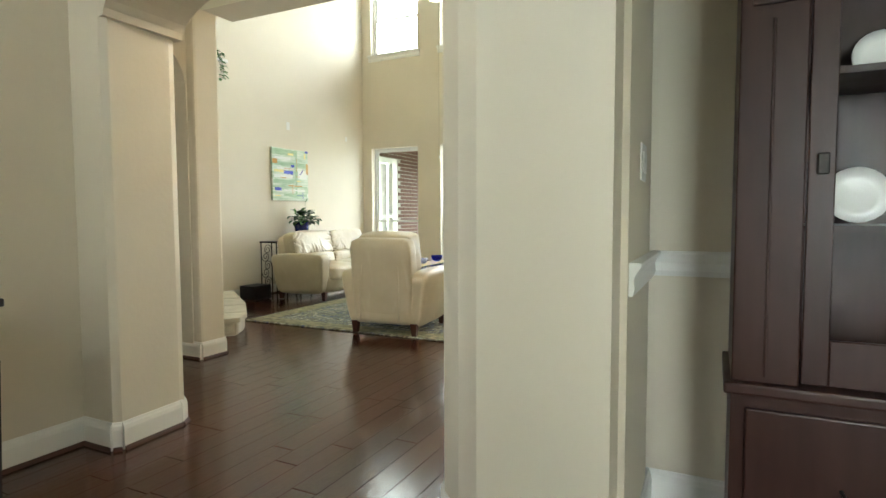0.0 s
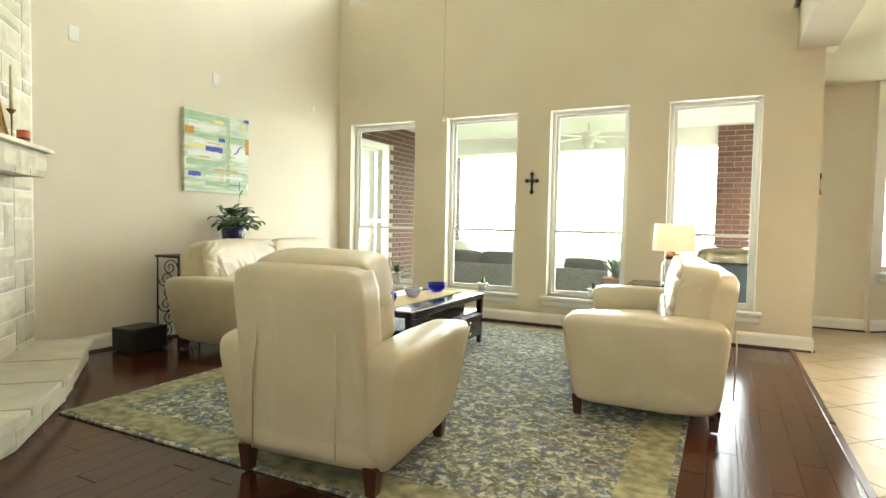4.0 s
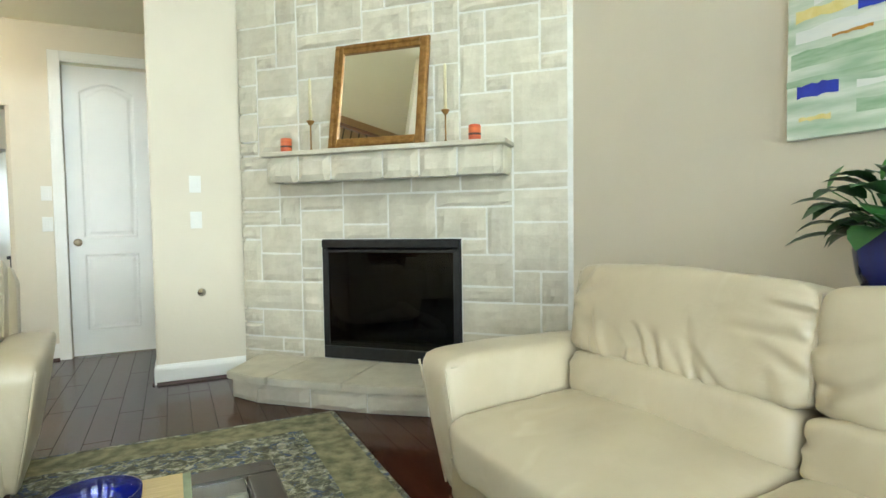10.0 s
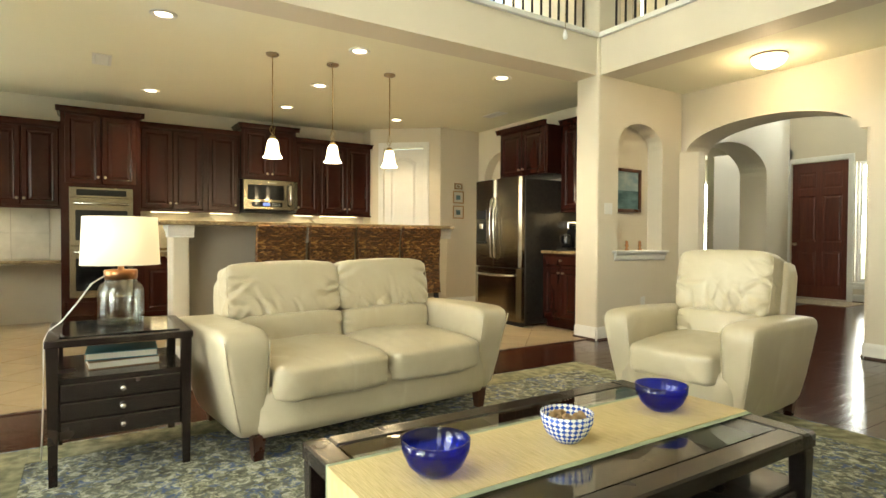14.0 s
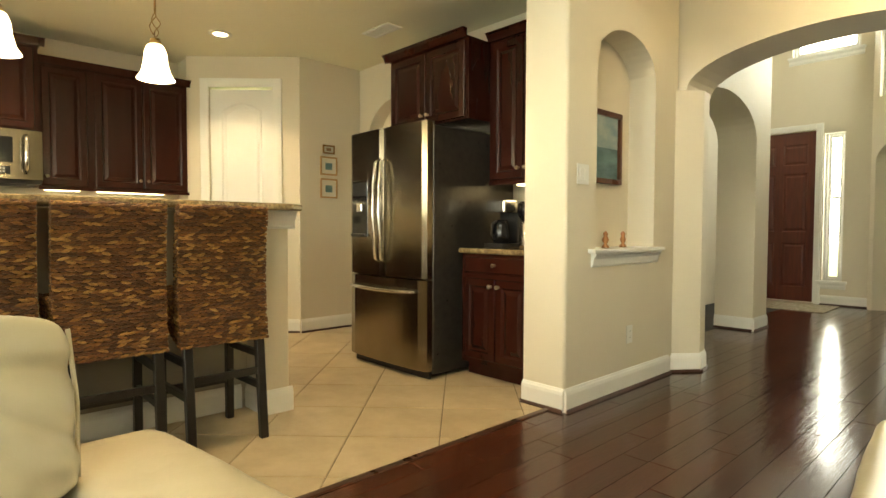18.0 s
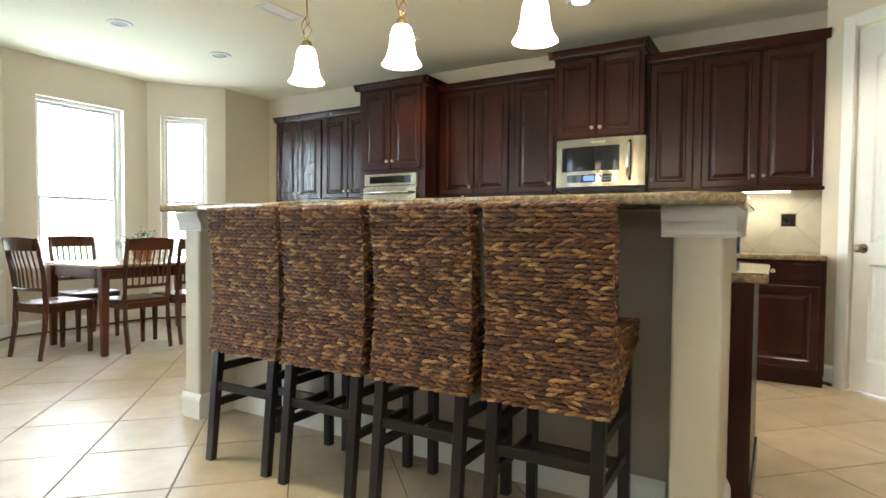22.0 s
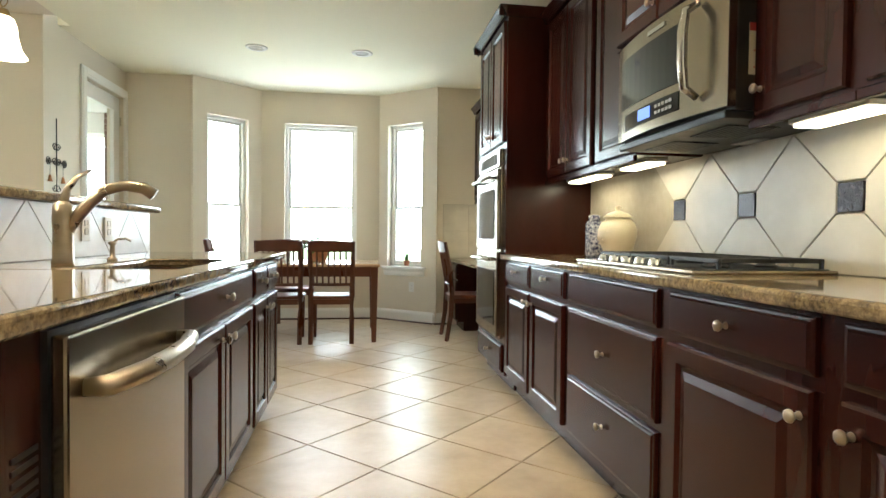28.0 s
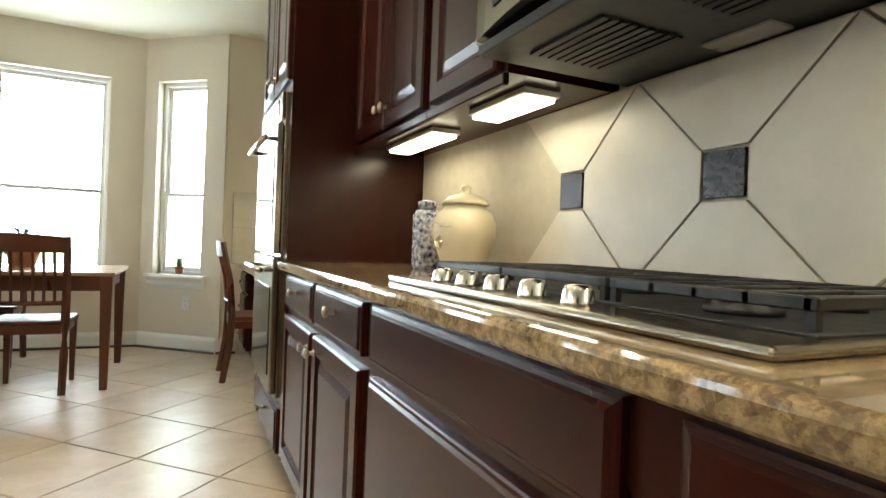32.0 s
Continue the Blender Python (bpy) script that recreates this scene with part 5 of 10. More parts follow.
# island: bar wall, columns, cabinets, tops
IXF = 2.885
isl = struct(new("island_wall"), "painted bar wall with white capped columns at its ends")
# darker than the columns' paint: the shade below the bar top is in the colour
part("wall_body", B(1.98, 2.12, 4.96, 7.40, 0, 1.14), simple("shade_darkened_bar_paint", (0.33, 0.295, 0.235), (0.37, 0.33, 0.265), 0.6, scale=1.3, bstr=0.25, bscale=45, bdist=0.003), isl, "bar wall with the shade below its top darkened into the paint")
for y0, y1, xe in ((4.81, 4.96, 2.42), (7.40, 7.53, 2.12)):
    part("column", B(1.75, xe, y0, y1, 0, 1.068, 0.018, 3), WALL, isl)
    bm = bmesh.new()
    CAPP = [(0, 0), (0.010, 0.0), (0.014, 0.012), (0.010, 0.022), (0.016, 0.05), (0.030, 0.075), (0.034, 0.095), (0.034, 0.10), (0, 0.10)]
    for a, b, o in (((1.75, y0), (xe, y0), (0, -1)), ((1.75, y1), (xe, y1), (0, 1)), ((1.75, y0 - 0.034), (1.75, y1 + 0.034), (-1, 0)), ((xe, y0 - 0.034), (xe, y1 + 0.034), (1, 0)))[:4 if xe > 2.2 else 3]:
        sweep(bm, CAPP, (*a, 1.045), (*b, 1.045), (*o, 0))
    box(bm, 1.75, xe, y0, y1, 1.068, 1.145)
    part("column_cap", bm, TRIM, isl, "white moulded capital")
    bm = bmesh.new()
    for a, b, o in (((1.75, y0), (xe, y0), (0, -1)), ((1.75, y1), (xe, y1), (0, 1)), ((1.75, y0 - 0.016), (1.75, y1 + 0.016), (-1, 0))):
        sweep(bm, BASEP, (*a, 0), (*b, 0), (*o, 0))
    part("column_base", bm, TRIM, isl, "white moulded base")
bm = bmesh.new()
sweep(bm, BASEP, (1.98, 5.0, 0), (1.98, 7.40, 0), (-1, 0, 0))
part("wall_base", bm, TRIM, isl)
worktop("island_bar_countertop", [(1.60, 4.87), (1.70, 4.75), (2.46, 4.75), (2.46, 5.0), (2.165, 5.0), (2.165, 7.63), (1.70, 7.63), (1.60, 7.52)], 1.146, 1.184, "polished brown granite bar top on the island wall")
part("corbel", B(1.68, 1.98, 6.30, 6.36, 1.0, 1.145, 0.01), TRIM, isl)


def west(y0, xf):
    return pose(xf, y0, 0, 0, 0, 90)


IW = IXF - 2.13
ie = thing("island_end_panel", "dark cherry end panel of the island with a clipped corner", "cabinet", "kitchen cabinets")
part("panel", prism(bmesh.new(), [(2.13, 4.735), (IXF - 0.045, 4.735), (IXF - 0.045, 4.757), (2.13, 4.757)], 0, 0.874, "z"), CAB, ie)
part("corner_post", prism(bmesh.new(), [(IXF - 0.0445, 4.735), (IXF, 4.80), (IXF, 4.85), (IXF - 0.0445, 4.85)], 0, 0.874, "z"), CAB, ie)
part("carcase", B(2.13, IXF - 0.046, 4.758, 4.85, 0, 0.872), CAB, ie)
part("plinth", B(2.125, IXF - 0.046, 4.725, 4.7345, 0, 0.09, 0.003), CAB, ie)
dw = thing("dishwasher", "stainless steel dishwasher with a curved bar handle", "dishwasher", at=west(4.94, IXF + 0.015))
part("dishwasher_body", B(0, 0.60, 0.005, IW, 0.02, 0.870), BLACKP, dw)
part("dishwasher_door", B(0.003, 0.597, -0.022, 0.004, 0.10, 0.862, 0.006, 2), STEEL, dw)
hb = tube(bmesh.new(), [(0.06, -0.02, 0.765), (0.07, -0.055, 0.765), (0.18, -0.078, 0.765), (0.30, -0.084, 0.765), (0.42, -0.078, 0.765), (0.53, -0.055, 0.765), (0.54, -0.02, 0.765)], [0.016, 0.019, 0.020, 0.020, 0.020, 0.019, 0.016], 12)
part("handle", hb, NICKEL, dw, "curved brass-tinted bar handle", True)
ig = thing("island_filler", "dark cherry corner filler with vent slots", "cabinet", "kitchen cabinets", west(4.851, IXF))
part("body", B(0, 0.088, 0.0, IW, 0, 0.874), CAB, ig)
for k in range(6):
    part("vent_slot", B(0.012, 0.078, -0.002, 0.0, 0.60 + 0.018 * k, 0.609 + 0.018 * k), BLACKP, ig)
cabinet("island_cabinet", "dark cherry sink cabinet with a false drawer and two doors", west(5.545, IXF), 1.06, IW, 0, 0.874,
        [(0.03, 0.515, 0.135, 0.705, [(0.475, 0.655)]), (0.525, 1.03, 0.135, 0.705, [(0.565, 0.655)])], [(0.03, 1.03, 0.735, 0.862, [(0.53, 0.80)])], toe=0.10)
cabinet("island_cabinet", "dark cherry island cabinet with two drawers and two doors", west(6.606, IXF), 0.74, IW, 0, 0.874,
        [(0.03, 0.36, 0.135, 0.705, [(0.33, 0.655)]), (0.38, 0.71, 0.135, 0.705, [(0.41, 0.655)])], [(0.03, 0.36, 0.735, 0.862, [(0.195, 0.80)]), (0.38, 0.71, 0.735, 0.862, [(0.545, 0.80)])], toe=0.10)
SX0, SX1, SY0, SY1 = 2.47, 2.81, 5.80, 6.58
bm = bmesh.new()
z0, z1 = 0.876, 0.914
prism(bm, [(2.125, 4.69), (2.845, 4.69), (2.912, 4.775), (2.912, SY0), (2.125, SY0)], z0, z1, "z")
prism(bm, [(2.125, SY1), (2.912, SY1), (2.912, 7.60), (2.125, 7.60)], z0, z1, "z")
prism(bm, [(2.125, SY0), (SX0, SY0), (SX0, SY1), (2.125, SY1)], z0, z1, "z")
prism(bm, [(SX1, SY0), (2.912, SY0), (2.912, SY1), (SX1, SY1)], z0, z1, "z")
bmesh.ops.remove_doubles(bm, verts=bm.verts[:], dist=1e-5)
ob = part("island_countertop", bm, GRANITE)
md = ob.modifiers.new("rounded_edge", "BEVEL")
md.width, md.segments, md.limit_method, md.angle_limit = 0.012, 3, "ANGLE", radians(60)
tagged(ob, "polished brown granite island worktop with an undermount sink opening", "countertop")
sk = thing("sink", "brown composite undermount kitchen sink", "sink")
bm = bmesh.new()
for a, b, c, d in ((SX0 - 0.015, SX0, SY0 - 0.015, SY1 + 0.015), (SX1, SX1 + 0.015, SY0 - 0.015, SY1 + 0.015), (SX0, SX1, SY0 - 0.015, SY0), (SX0, SX1, SY1, SY1 + 0.015)):
    box(bm, a, b, c, d, 0.70, 0.875)
box(bm, SX0 - 0.015, SX1 + 0.015, SY0 - 0.015, SY1 + 0.015, 0.69, 0.70)
part("basin", bm, simple("brown_sink", (0.03, 0.02, 0.012), (0.06, 0.045, 0.03), 0.4), sk)
part("drain", L([(0, 0.701), (0.045, 0.701), (0.04, 0.706), (0, 0.706)], 18, pose(2.64, 6.19, 0)), STEELH, sk)
fau = thing("kitchen_faucet", "brushed nickel pull-out faucet with a side lever", "faucet", at=pose(2.385, 6.04, 0.914))
part("faucet_body", L([(0, 0.0005), (0.034, 0.0005), (0.034, 0.012), (0.031, 0.02), (0.030, 0.12), (0.032, 0.16), (0.030, 0.20), (0.015, 0.215), (0, 0.217)], 20), NICKEL, fau, "", True)
part("spout", tube(bmesh.new(), [(0.0, 0, 0.10), (0.06, 0.01, 0.19), (0.12, 0.02, 0.255), (0.18, 0.03, 0.275), (0.24, 0.04, 0.268), (0.275, 0.045, 0.245)], [0.020, 0.020, 0.019, 0.019, 0.021, 0.022], 14), NICKEL, fau, "", True)
part("lever", tube(bmesh.new(), [(0, 0, 0.20), (0.004, 0.02, 0.255), (0.02, 0.05, 0.30), (0.05, 0.085, 0.33)], [0.018, 0.012, 0.009, 0.006], 10), NICKEL, fau, "", True)
sd = thing("soap_dispenser", "brushed nickel soap dispenser pump beside the sink", "dispenser", at=pose(2.385, 6.42, 0.914))
part("pump", L([(0, 0.0005), (0.020, 0.0005), (0.020, 0.008), (0.010, 0.014), (0.009, 0.06), (0.015, 0.065), (0.015, 0.075), (0, 0.078)], 14), NICKEL, sd, "", True)
part("nozzle", tube(bmesh.new(), [(0, 0, 0.07), (0.02, 0.0, 0.085), (0.05, 0, 0.088), (0.07, 0, 0.078)], 0.005, 8), NICKEL, sd, "", True)
ag = thing("air_gap_cap", "brushed nickel air gap cap on the worktop", "fitting", at=pose(2.42, 5.50, 0.914))
part("cap", L([(0, 0.0005), (0.026, 0.0005), (0.026, 0.006), (0.021, 0.008), (0.021, 0.07), (0.018, 0.076), (0, 0.077)], 18), NICKEL, ag, "", True)
ISP = struct(part("island_splashback", B(2.1205, 2.128, 5.0, 7.53, 0.9145, 1.145), GROUTL), "travertine diamond tiles behind the sink")
wall_tiles(ISP, pose(2.1285, 5.0, 0, 0, 0, 90), 0.0, 2.53, 0.916, 1.143, 0.10, False, 0.478, 1.15)
for yy in (6.70, 6.93):
    o = thing("wall_outlet", "beige wall outlet on the island tiles", "outlet", "outlets", west(yy, 2.138))
    part("plate", B(0, 0.075, -0.006, 0, 0.985, 1.10, 0.002), simple("beige_plastic", (0.50, 0.43, 0.30), (0.54, 0.47, 0.33), 0.4), o)
    for zz in (1.015, 1.055):
        part("socket", B(0.022, 0.053, -0.008, -0.006, zz, zz + 0.027, 0.003), simple("beige_socket", (0.42, 0.36, 0.25), (0.45, 0.39, 0.27), 0.4), o)

# ---- living room ----
BLUEG = pane_mat("cobalt_blue_glass", (0.10, 0.16, 0.86), 0.5)
STRAW = simple("woven_straw", (0.50, 0.38, 0.17), (0.72, 0.58, 0.31), 0.8, scale=9, stretch=(2, 60, 1), bstr=0.5, bscale=12)
SAGE = simple("sage_green_cloth", (0.26, 0.31, 0.20), (0.33, 0.38, 0.26), 0.9, scale=40, bstr=0.3, bscale=300)
GLAZE = simple("dark_blue_glaze", (0.006, 0.009, 0.075), (0.012, 0.02, 0.16), 0.12, scale=14, bstr=0.1, bscale=20, coat=0.5)
SOIL = simple("potting_soil", (0.03, 0.02, 0.014), (0.06, 0.04, 0.028), 0.95, scale=50, bstr=0.6)
LEAFD = leaf_mat("dark_green_leaf", (0.018, 0.065, 0.016), (0.04, 0.13, 0.03))
LEAFL = leaf_mat("fresh_green_leaf", (0.06, 0.17, 0.03), (0.12, 0.28, 0.06))
WHITEC = simple("white_ceramic", (0.72, 0.71, 0.68), (0.78, 0.77, 0.74), 0.25, scale=8, bstr=0)
TERRA = simple("terracotta", (0.32, 0.12, 0.06), (0.42, 0.17, 0.09), 0.85, scale=14)
COPPER = simple("aged_copper", (0.36, 0.16, 0.07), (0.48, 0.24, 0.11), 0.35, 1.0, scale=10)
SHADEM = lamp_mat("lit_linen_shade", (1.0, 0.78, 0.46), 0.19, (0.8, 0.72, 0.55))
WAX = simple("orange_red_wax", (0.42, 0.06, 0.02), (0.62, 0.16, 0.04), 0.5, scale=18, stretch=(0.3, 0.3, 3))
WAXW = simple("ivory_wax", (0.56, 0.50, 0.30), (0.64, 0.58, 0.37), 0.5)
GREENP = simple("pale_green_canvas", (0.36, 0.50, 0.34), (0.78, 0.80, 0.72), 0.7, scale=3.2, detail=5, stretch=(1, 1.1, 7), bstr=0.2, bscale=90)
PB = simple("blue_paint", (0.02, 0.03, 0.34), (0.03, 0.06, 0.5), 0.5, scale=20)
PO = simple("ochre_paint", (0.46, 0.22, 0.03), (0.58, 0.32, 0.05), 0.5, scale=20)
PY = simple("yellow_paint", (0.74, 0.62, 0.20), (0.82, 0.74, 0.36), 0.5, scale=20)
PG = simple("soft_green_paint", (0.27, 0.42, 0.25), (0.46, 0.58, 0.42), 0.6, scale=9, stretch=(1, 1, 6))
PW = simple("white_paint_strokes", (0.74, 0.76, 0.72), (0.80, 0.81, 0.76), 0.6, scale=9, stretch=(1, 1, 6))
TEAL = simple("teal_book_cover", (0.01, 0.10, 0.12), (0.015, 0.14, 0.16), 0.5)
TAN = simple("tan_book_cover", (0.25, 0.15, 0.07), (0.32, 0.20, 0.10), 0.6)
PAPER = simple("book_paper", (0.66, 0.62, 0.52), (0.72, 0.68, 0.58), 0.9, scale=90)


def shape(bm, f):
    for v in bm.verts:
        v.co = Vector(f(v.co))
    return bm


def leaf_blade(bm, base, yaw, pitch, ln, w, droop, fold=0.25, seg=5):
    """A pointed leaf that rises at its pitch and droops towards the tip."""
    c, s = math.cos(yaw), math.sin(yaw)
    rows = []
    x = z = 0.0
    a = pitch
    for i in range(seg + 1):
        t = i / seg
        hw = w / 2 * (math.sin(math.pi * min(1.0, t * 0.92 + 0.06)) ** 0.8) * (1.0 if t < 1 else 0.05)
        row = []
        for k in (-1, 0, 1):
            px, py, pz = x, k * hw, z + abs(k) * hw * fold
            row.append(bm.verts.new((base[0] + px * c - py * s, base[1] + px * s + py * c, base[2] + pz)))
        rows.append(row)
        x += ln / seg * math.cos(a)
        z += ln / seg * math.sin(a)
        a -= droop / seg
    for p, q in zip(rows, rows[1:]):
        bm.faces.new((p[0], p[1], q[1], q[0]))
        bm.faces.new((p[1], p[2], q[2], q[1]))


def pot_profile(r0, r1, h, lip=0.012, t=0.008):
    return [(0, 0), (r0, 0), (r0 + (r1 - r0) * 0.6, h * 0.55), (r1, h - lip), (r1 + 0.006, h - lip), (r1 + 0.006, h), (r1 - t, h), (r1 - t, h * 0.85), (0, h * 0.85)]


# rug
rug = thing("area_rug", "distressed grey, blue and olive area rug under the seating", "rug")
bm = B(-3.15, 0.0, 4.63, 8.60, 0.001, 0.012, 0.003)
part("rug_field", bm, RUG, rug)
RUGB = simple("olive_rug_border", (0.10, 0.10, 0.05), (0.34, 0.32, 0.19), 0.95, scale=16, detail=6, bstr=0.5, bscale=200)
for nm, q in (("border", (-3.12, -0.03, 4.66, 4.86)), ("border", (-3.12, -0.03, 8.37, 8.57)), ("border", (-3.12, -2.92, 4.862, 8.368)), ("border", (-0.23, -0.03, 4.862, 8.368))):
    part(nm, B(*q, 0.0121, 0.0145), RUGB, rug, "worn olive border band")


# leather seats
def wrinkle(bm, sx, sz, seed, n, depth=0.010, low=0.75):
    """Folds that run in from the seams of a pillow's face, most from its lower edge."""
    rr = random.Random(seed)
    folds = []
    for _ in range(n):
        if rr.random() < low:
            a, ang = Vector((rr.uniform(-0.48, 0.48) * sx, -0.5 * sz)), rr.uniform(0.25, 0.75) * math.pi
            if a.x > 0:
                ang = math.pi - rr.uniform(0.22, 0.5) * math.pi if rr.random() < 0.75 else ang
        else:
            k = rr.choice((-1, 1))
            a, ang = Vector((k * 0.5 * sx, rr.uniform(-0.45, 0.3) * sz)), (0.0 if k < 0 else math.pi) + rr.uniform(-0.7, 0.7)
        folds.append((a, Vector((math.cos(ang), math.sin(ang))), rr.uniform(0.25, 0.7) * sz, rr.uniform(0.010, 0.018), depth * rr.uniform(0.5, 1.0), rr.uniform(-0.25, 0.25)))
    for v in bm.verts:
        if v.co.y > 0.02:
            continue
        p = Vector((v.co.x, v.co.z))
        d = 0.0
        for a, di, ln, w, dep, bend in folds:
            q = p - a
            u = q.dot(di)
            if u < -0.02 or u > ln:
                continue
            c = q.cross(di) - bend * u * u / ln
            f = (1 - max(0.0, u) / ln) ** 0.7
            d += dep * f * (math.exp(-(c / w) ** 2) - 0.7 * math.exp(-((c - 1.9 * w) / (1.3 * w)) ** 2))
        v.co.y += d
    return bm


def moved(bm, m):
    bmesh.ops.transform(bm, matrix=m, verts=bm.verts[:])
    return bm


def leather_seat(name, label, category, x, y, theta, W, n, back_top=0.88, depth=0.92, arm_top=0.62, arm_w=0.25, seed=1, group=""):
    s = thing(name, label, category, group, pose(x, y, 0.0, 0, 0, theta))
    d = depth
    iw = W - 2 * arm_w
    part("base", cushion(iw + 0.16, d - 0.10, 0.25, 8, 16, m=pose(0, -d / 2 - 0.01, 0.235), seed=seed), LEATHER, s, smooth=True)
    bk = part("back_shell", cushion(iw + (0.10 if n == 1 else 0.04), 0.17, back_top - 0.17, 12, 11, seed=seed, crease=0.004, m=pose(0, -0.105, (back_top - 0.02) / 2 + 0.07, -7)), LEATHER, s, smooth=True)
    for k in (-1, 1):
        part("seam", tube(bmesh.new(), [(k * (iw / 2 - 0.06), 0.004, 0.16), (k * (iw / 2 - 0.06), 0.010, 0.45), (k * (iw / 2 - 0.08), -0.016, back_top - 0.12)], 0.004, 6), LEATHER, bk, smooth=True)
    part("seam", tube(bmesh.new(), [(-iw / 2 + 0.08, -0.016, back_top - 0.12), (iw / 2 - 0.08, -0.016, back_top - 0.12)], 0.004, 6), LEATHER, bk, smooth=True)
    cw = iw / n
    for i in range(n):
        cx = -iw / 2 + cw * (i + 0.5)
        zc, yc, dc = 0.378, -d / 2 - 0.135, d - 0.25
        sc = part("seat_cushion", cushion(cw - 0.004, dc, 0.175, 32, 9.0, 0.022, seed + i, 0.012, pose(cx, yc, zc, 3)), LEATHER, s, smooth=True)
        yf = -d - 0.006
        for zz, r in ((0.408, 0.0045), (0.318, 0.0045)):
            part("piping", tube(bmesh.new(), [(cx - cw / 2 + 0.02, yf + 0.05, zz + 0.004), (cx - cw / 2 + 0.05, yf + 0.012, zz + 0.001), (cx, yf, zz), (cx + cw / 2 - 0.05, yf + 0.012, zz + 0.001), (cx + cw / 2 - 0.02, yf + 0.05, zz + 0.004)], r, 6), LEATHER, sc, smooth=True)
        lum = wrinkle(cushion(cw - 0.004, 0.21, 0.18, 44, 7.0, 0.010, seed + 5 + i, 0.008), cw, 0.18, seed + 40 + i, 9, 0.012, 0.5)
        part("lumbar_cushion", moved(lum, pose(cx, -0.285, 0.520, -6)), LEATHER, s, smooth=True)
        hb = back_top - 0.590
        ww, hh = cw + (0.030 if n > 1 else 0.05), hb + 0.02
        px = cx + (0.0 if n == 1 else (-0.012 if i == 0 else 0.012))
        pil = wrinkle(cushion(ww, 0.23, hh, 64, 9.0, 0.018, seed + 9 + i, 0.009), ww, hh, seed + 60 + i, 26, 0.014, 0.6)
        pm_ = pose(px, -0.215, 0.593 + hb / 2, -10)
        bp = part("back_pillow", moved(pil, pm_), LEATHER, s, smooth=True)
        for e in (-1, 1):
            part("piping", moved(tube(bmesh.new(), [(e * (ww / 2 - 0.004), -0.085, -hh / 2 + 0.03), (e * (ww / 2 + 0.001), -0.088, 0), (e * (ww / 2 - 0.004), -0.085, hh / 2 - 0.03)], 0.004, 6), pm_), LEATHER, bp, smooth=True)
    ah = arm_top - 0.10
    for k in (-1, 1):
        inner = k * (W / 2 - arm_w)

        def arm(c, k=k, inner=inner):
            zz = min(1.0, max(0.0, (c.z + ah / 2) / ah))
            wd = arm_w * (0.50 + 0.50 * zz ** 0.8)
            fx = (k * c.x / arm_w + 0.5) * wd
            return (inner + k * fx, c.y * (0.90 + 0.10 * zz) - d / 2 - 0.015 + 0.03 * (1 - zz) * (1 if c.y < 0 else 0), c.z + (arm_top + 0.10) / 2 - 0.012 * (c.y / d))
        ar = part("arm", shape(cushion(arm_w, d - 0.05, ah, 20, 9, 0.010, seed + 20 + k, 0.006), arm), LEATHER, s, smooth=True)
        for e in (-0.40, 0.40):
            pts = [arm(Vector((e * arm_w * 1.06, -(d - 0.05) / 2 * 0.985, ah * q))) for q in (-0.40, 0.0, 0.30, 0.42)]
            part("seam", tube(bmesh.new(), pts, 0.004, 6), LEATHER, ar, smooth=True)
        part("seam", tube(bmesh.new(), [arm(Vector((-k * 0.44 * arm_w, q * d, ah * 0.435))) for q in (-0.44, -0.2, 0.1, 0.4)], 0.0035, 6), LEATHER, ar, smooth=True)
    for fx in (-1, 1):
        for fy in (-0.10, -d + 0.10):
            bm = L([(0, 0.012), (0.030, 0.012), (0.045, 0.13), (0, 0.13)], 4, pose(fx * (W / 2 - arm_w + 0.05), fy, 0, 0, 0, 45))
            part("foot", bm, LEGW, s, "tapered brown wooden foot")
    return s


leather_seat("sofa", "cream leather two-seat sofa with creased cushions on brown feet", "sofa", -4.057, 6.935, 92.5, 2.14, 2, 0.90, 0.90, 0.63, 0.235, seed=1, group="leather seating")
leather_seat("loveseat", "cream leather loveseat with creased back pillows on brown feet", "loveseat", 0.157, 6.86, -84.3, 1.78, 2, 0.88, seed=31, group="leather seating")
leather_seat("armchair", "cream leather armchair with a tall padded back", "armchair", -1.378, 4.55, -175, 0.92, 1, 0.955, 0.90, 0.615, 0.20, seed=61, group="leather seating")

# coffee table
ct = thing("coffee_table", "espresso wood coffee table with inset glass top and drawers", "coffee table", at=pose(-2.195, 6.945, 0.012))
hx, hy, th = 0.365, 0.675, 0.458
bm = bmesh.new()
box(bm, -hx, hx, -hy, -hy + 0.075, th - 0.05, th, 0.006)
box(bm, -hx, hx, hy - 0.075, hy, th - 0.05, th, 0.006)
box(bm, -hx, -hx + 0.075, -hy + 0.0755, hy - 0.0755, th - 0.05, th, 0.006)
box(bm, hx - 0.075, hx, -hy + 0.0755, hy - 0.0755, th - 0.05, th, 0.006)
part("top_frame", bm, ESP, ct)
bm = B(-hx + 0.077, hx - 0.077, -hy + 0.077, hy - 0.077, th - 0.012, th - 0.003, 0.003)
part("glass_top", bm, GLASS, ct, "bevelled clear glass panel")
for sx in (-1, 1):
    for sy in (-1, 1):
        bm = shape(B(-0.026, 0.026, -0.026, 0.026, 0, th - 0.05, 0.004), lambda c, sx=sx, sy=sy: (c.x * (0.65 + 0.35 * min(1, c.z / 0.15)) + sx * (hx - 0.03), c.y * (0.65 + 0.35 * min(1, c.z / 0.15)) + sy * (hy - 0.03), c.z))
        part("leg", bm, ESP, ct)
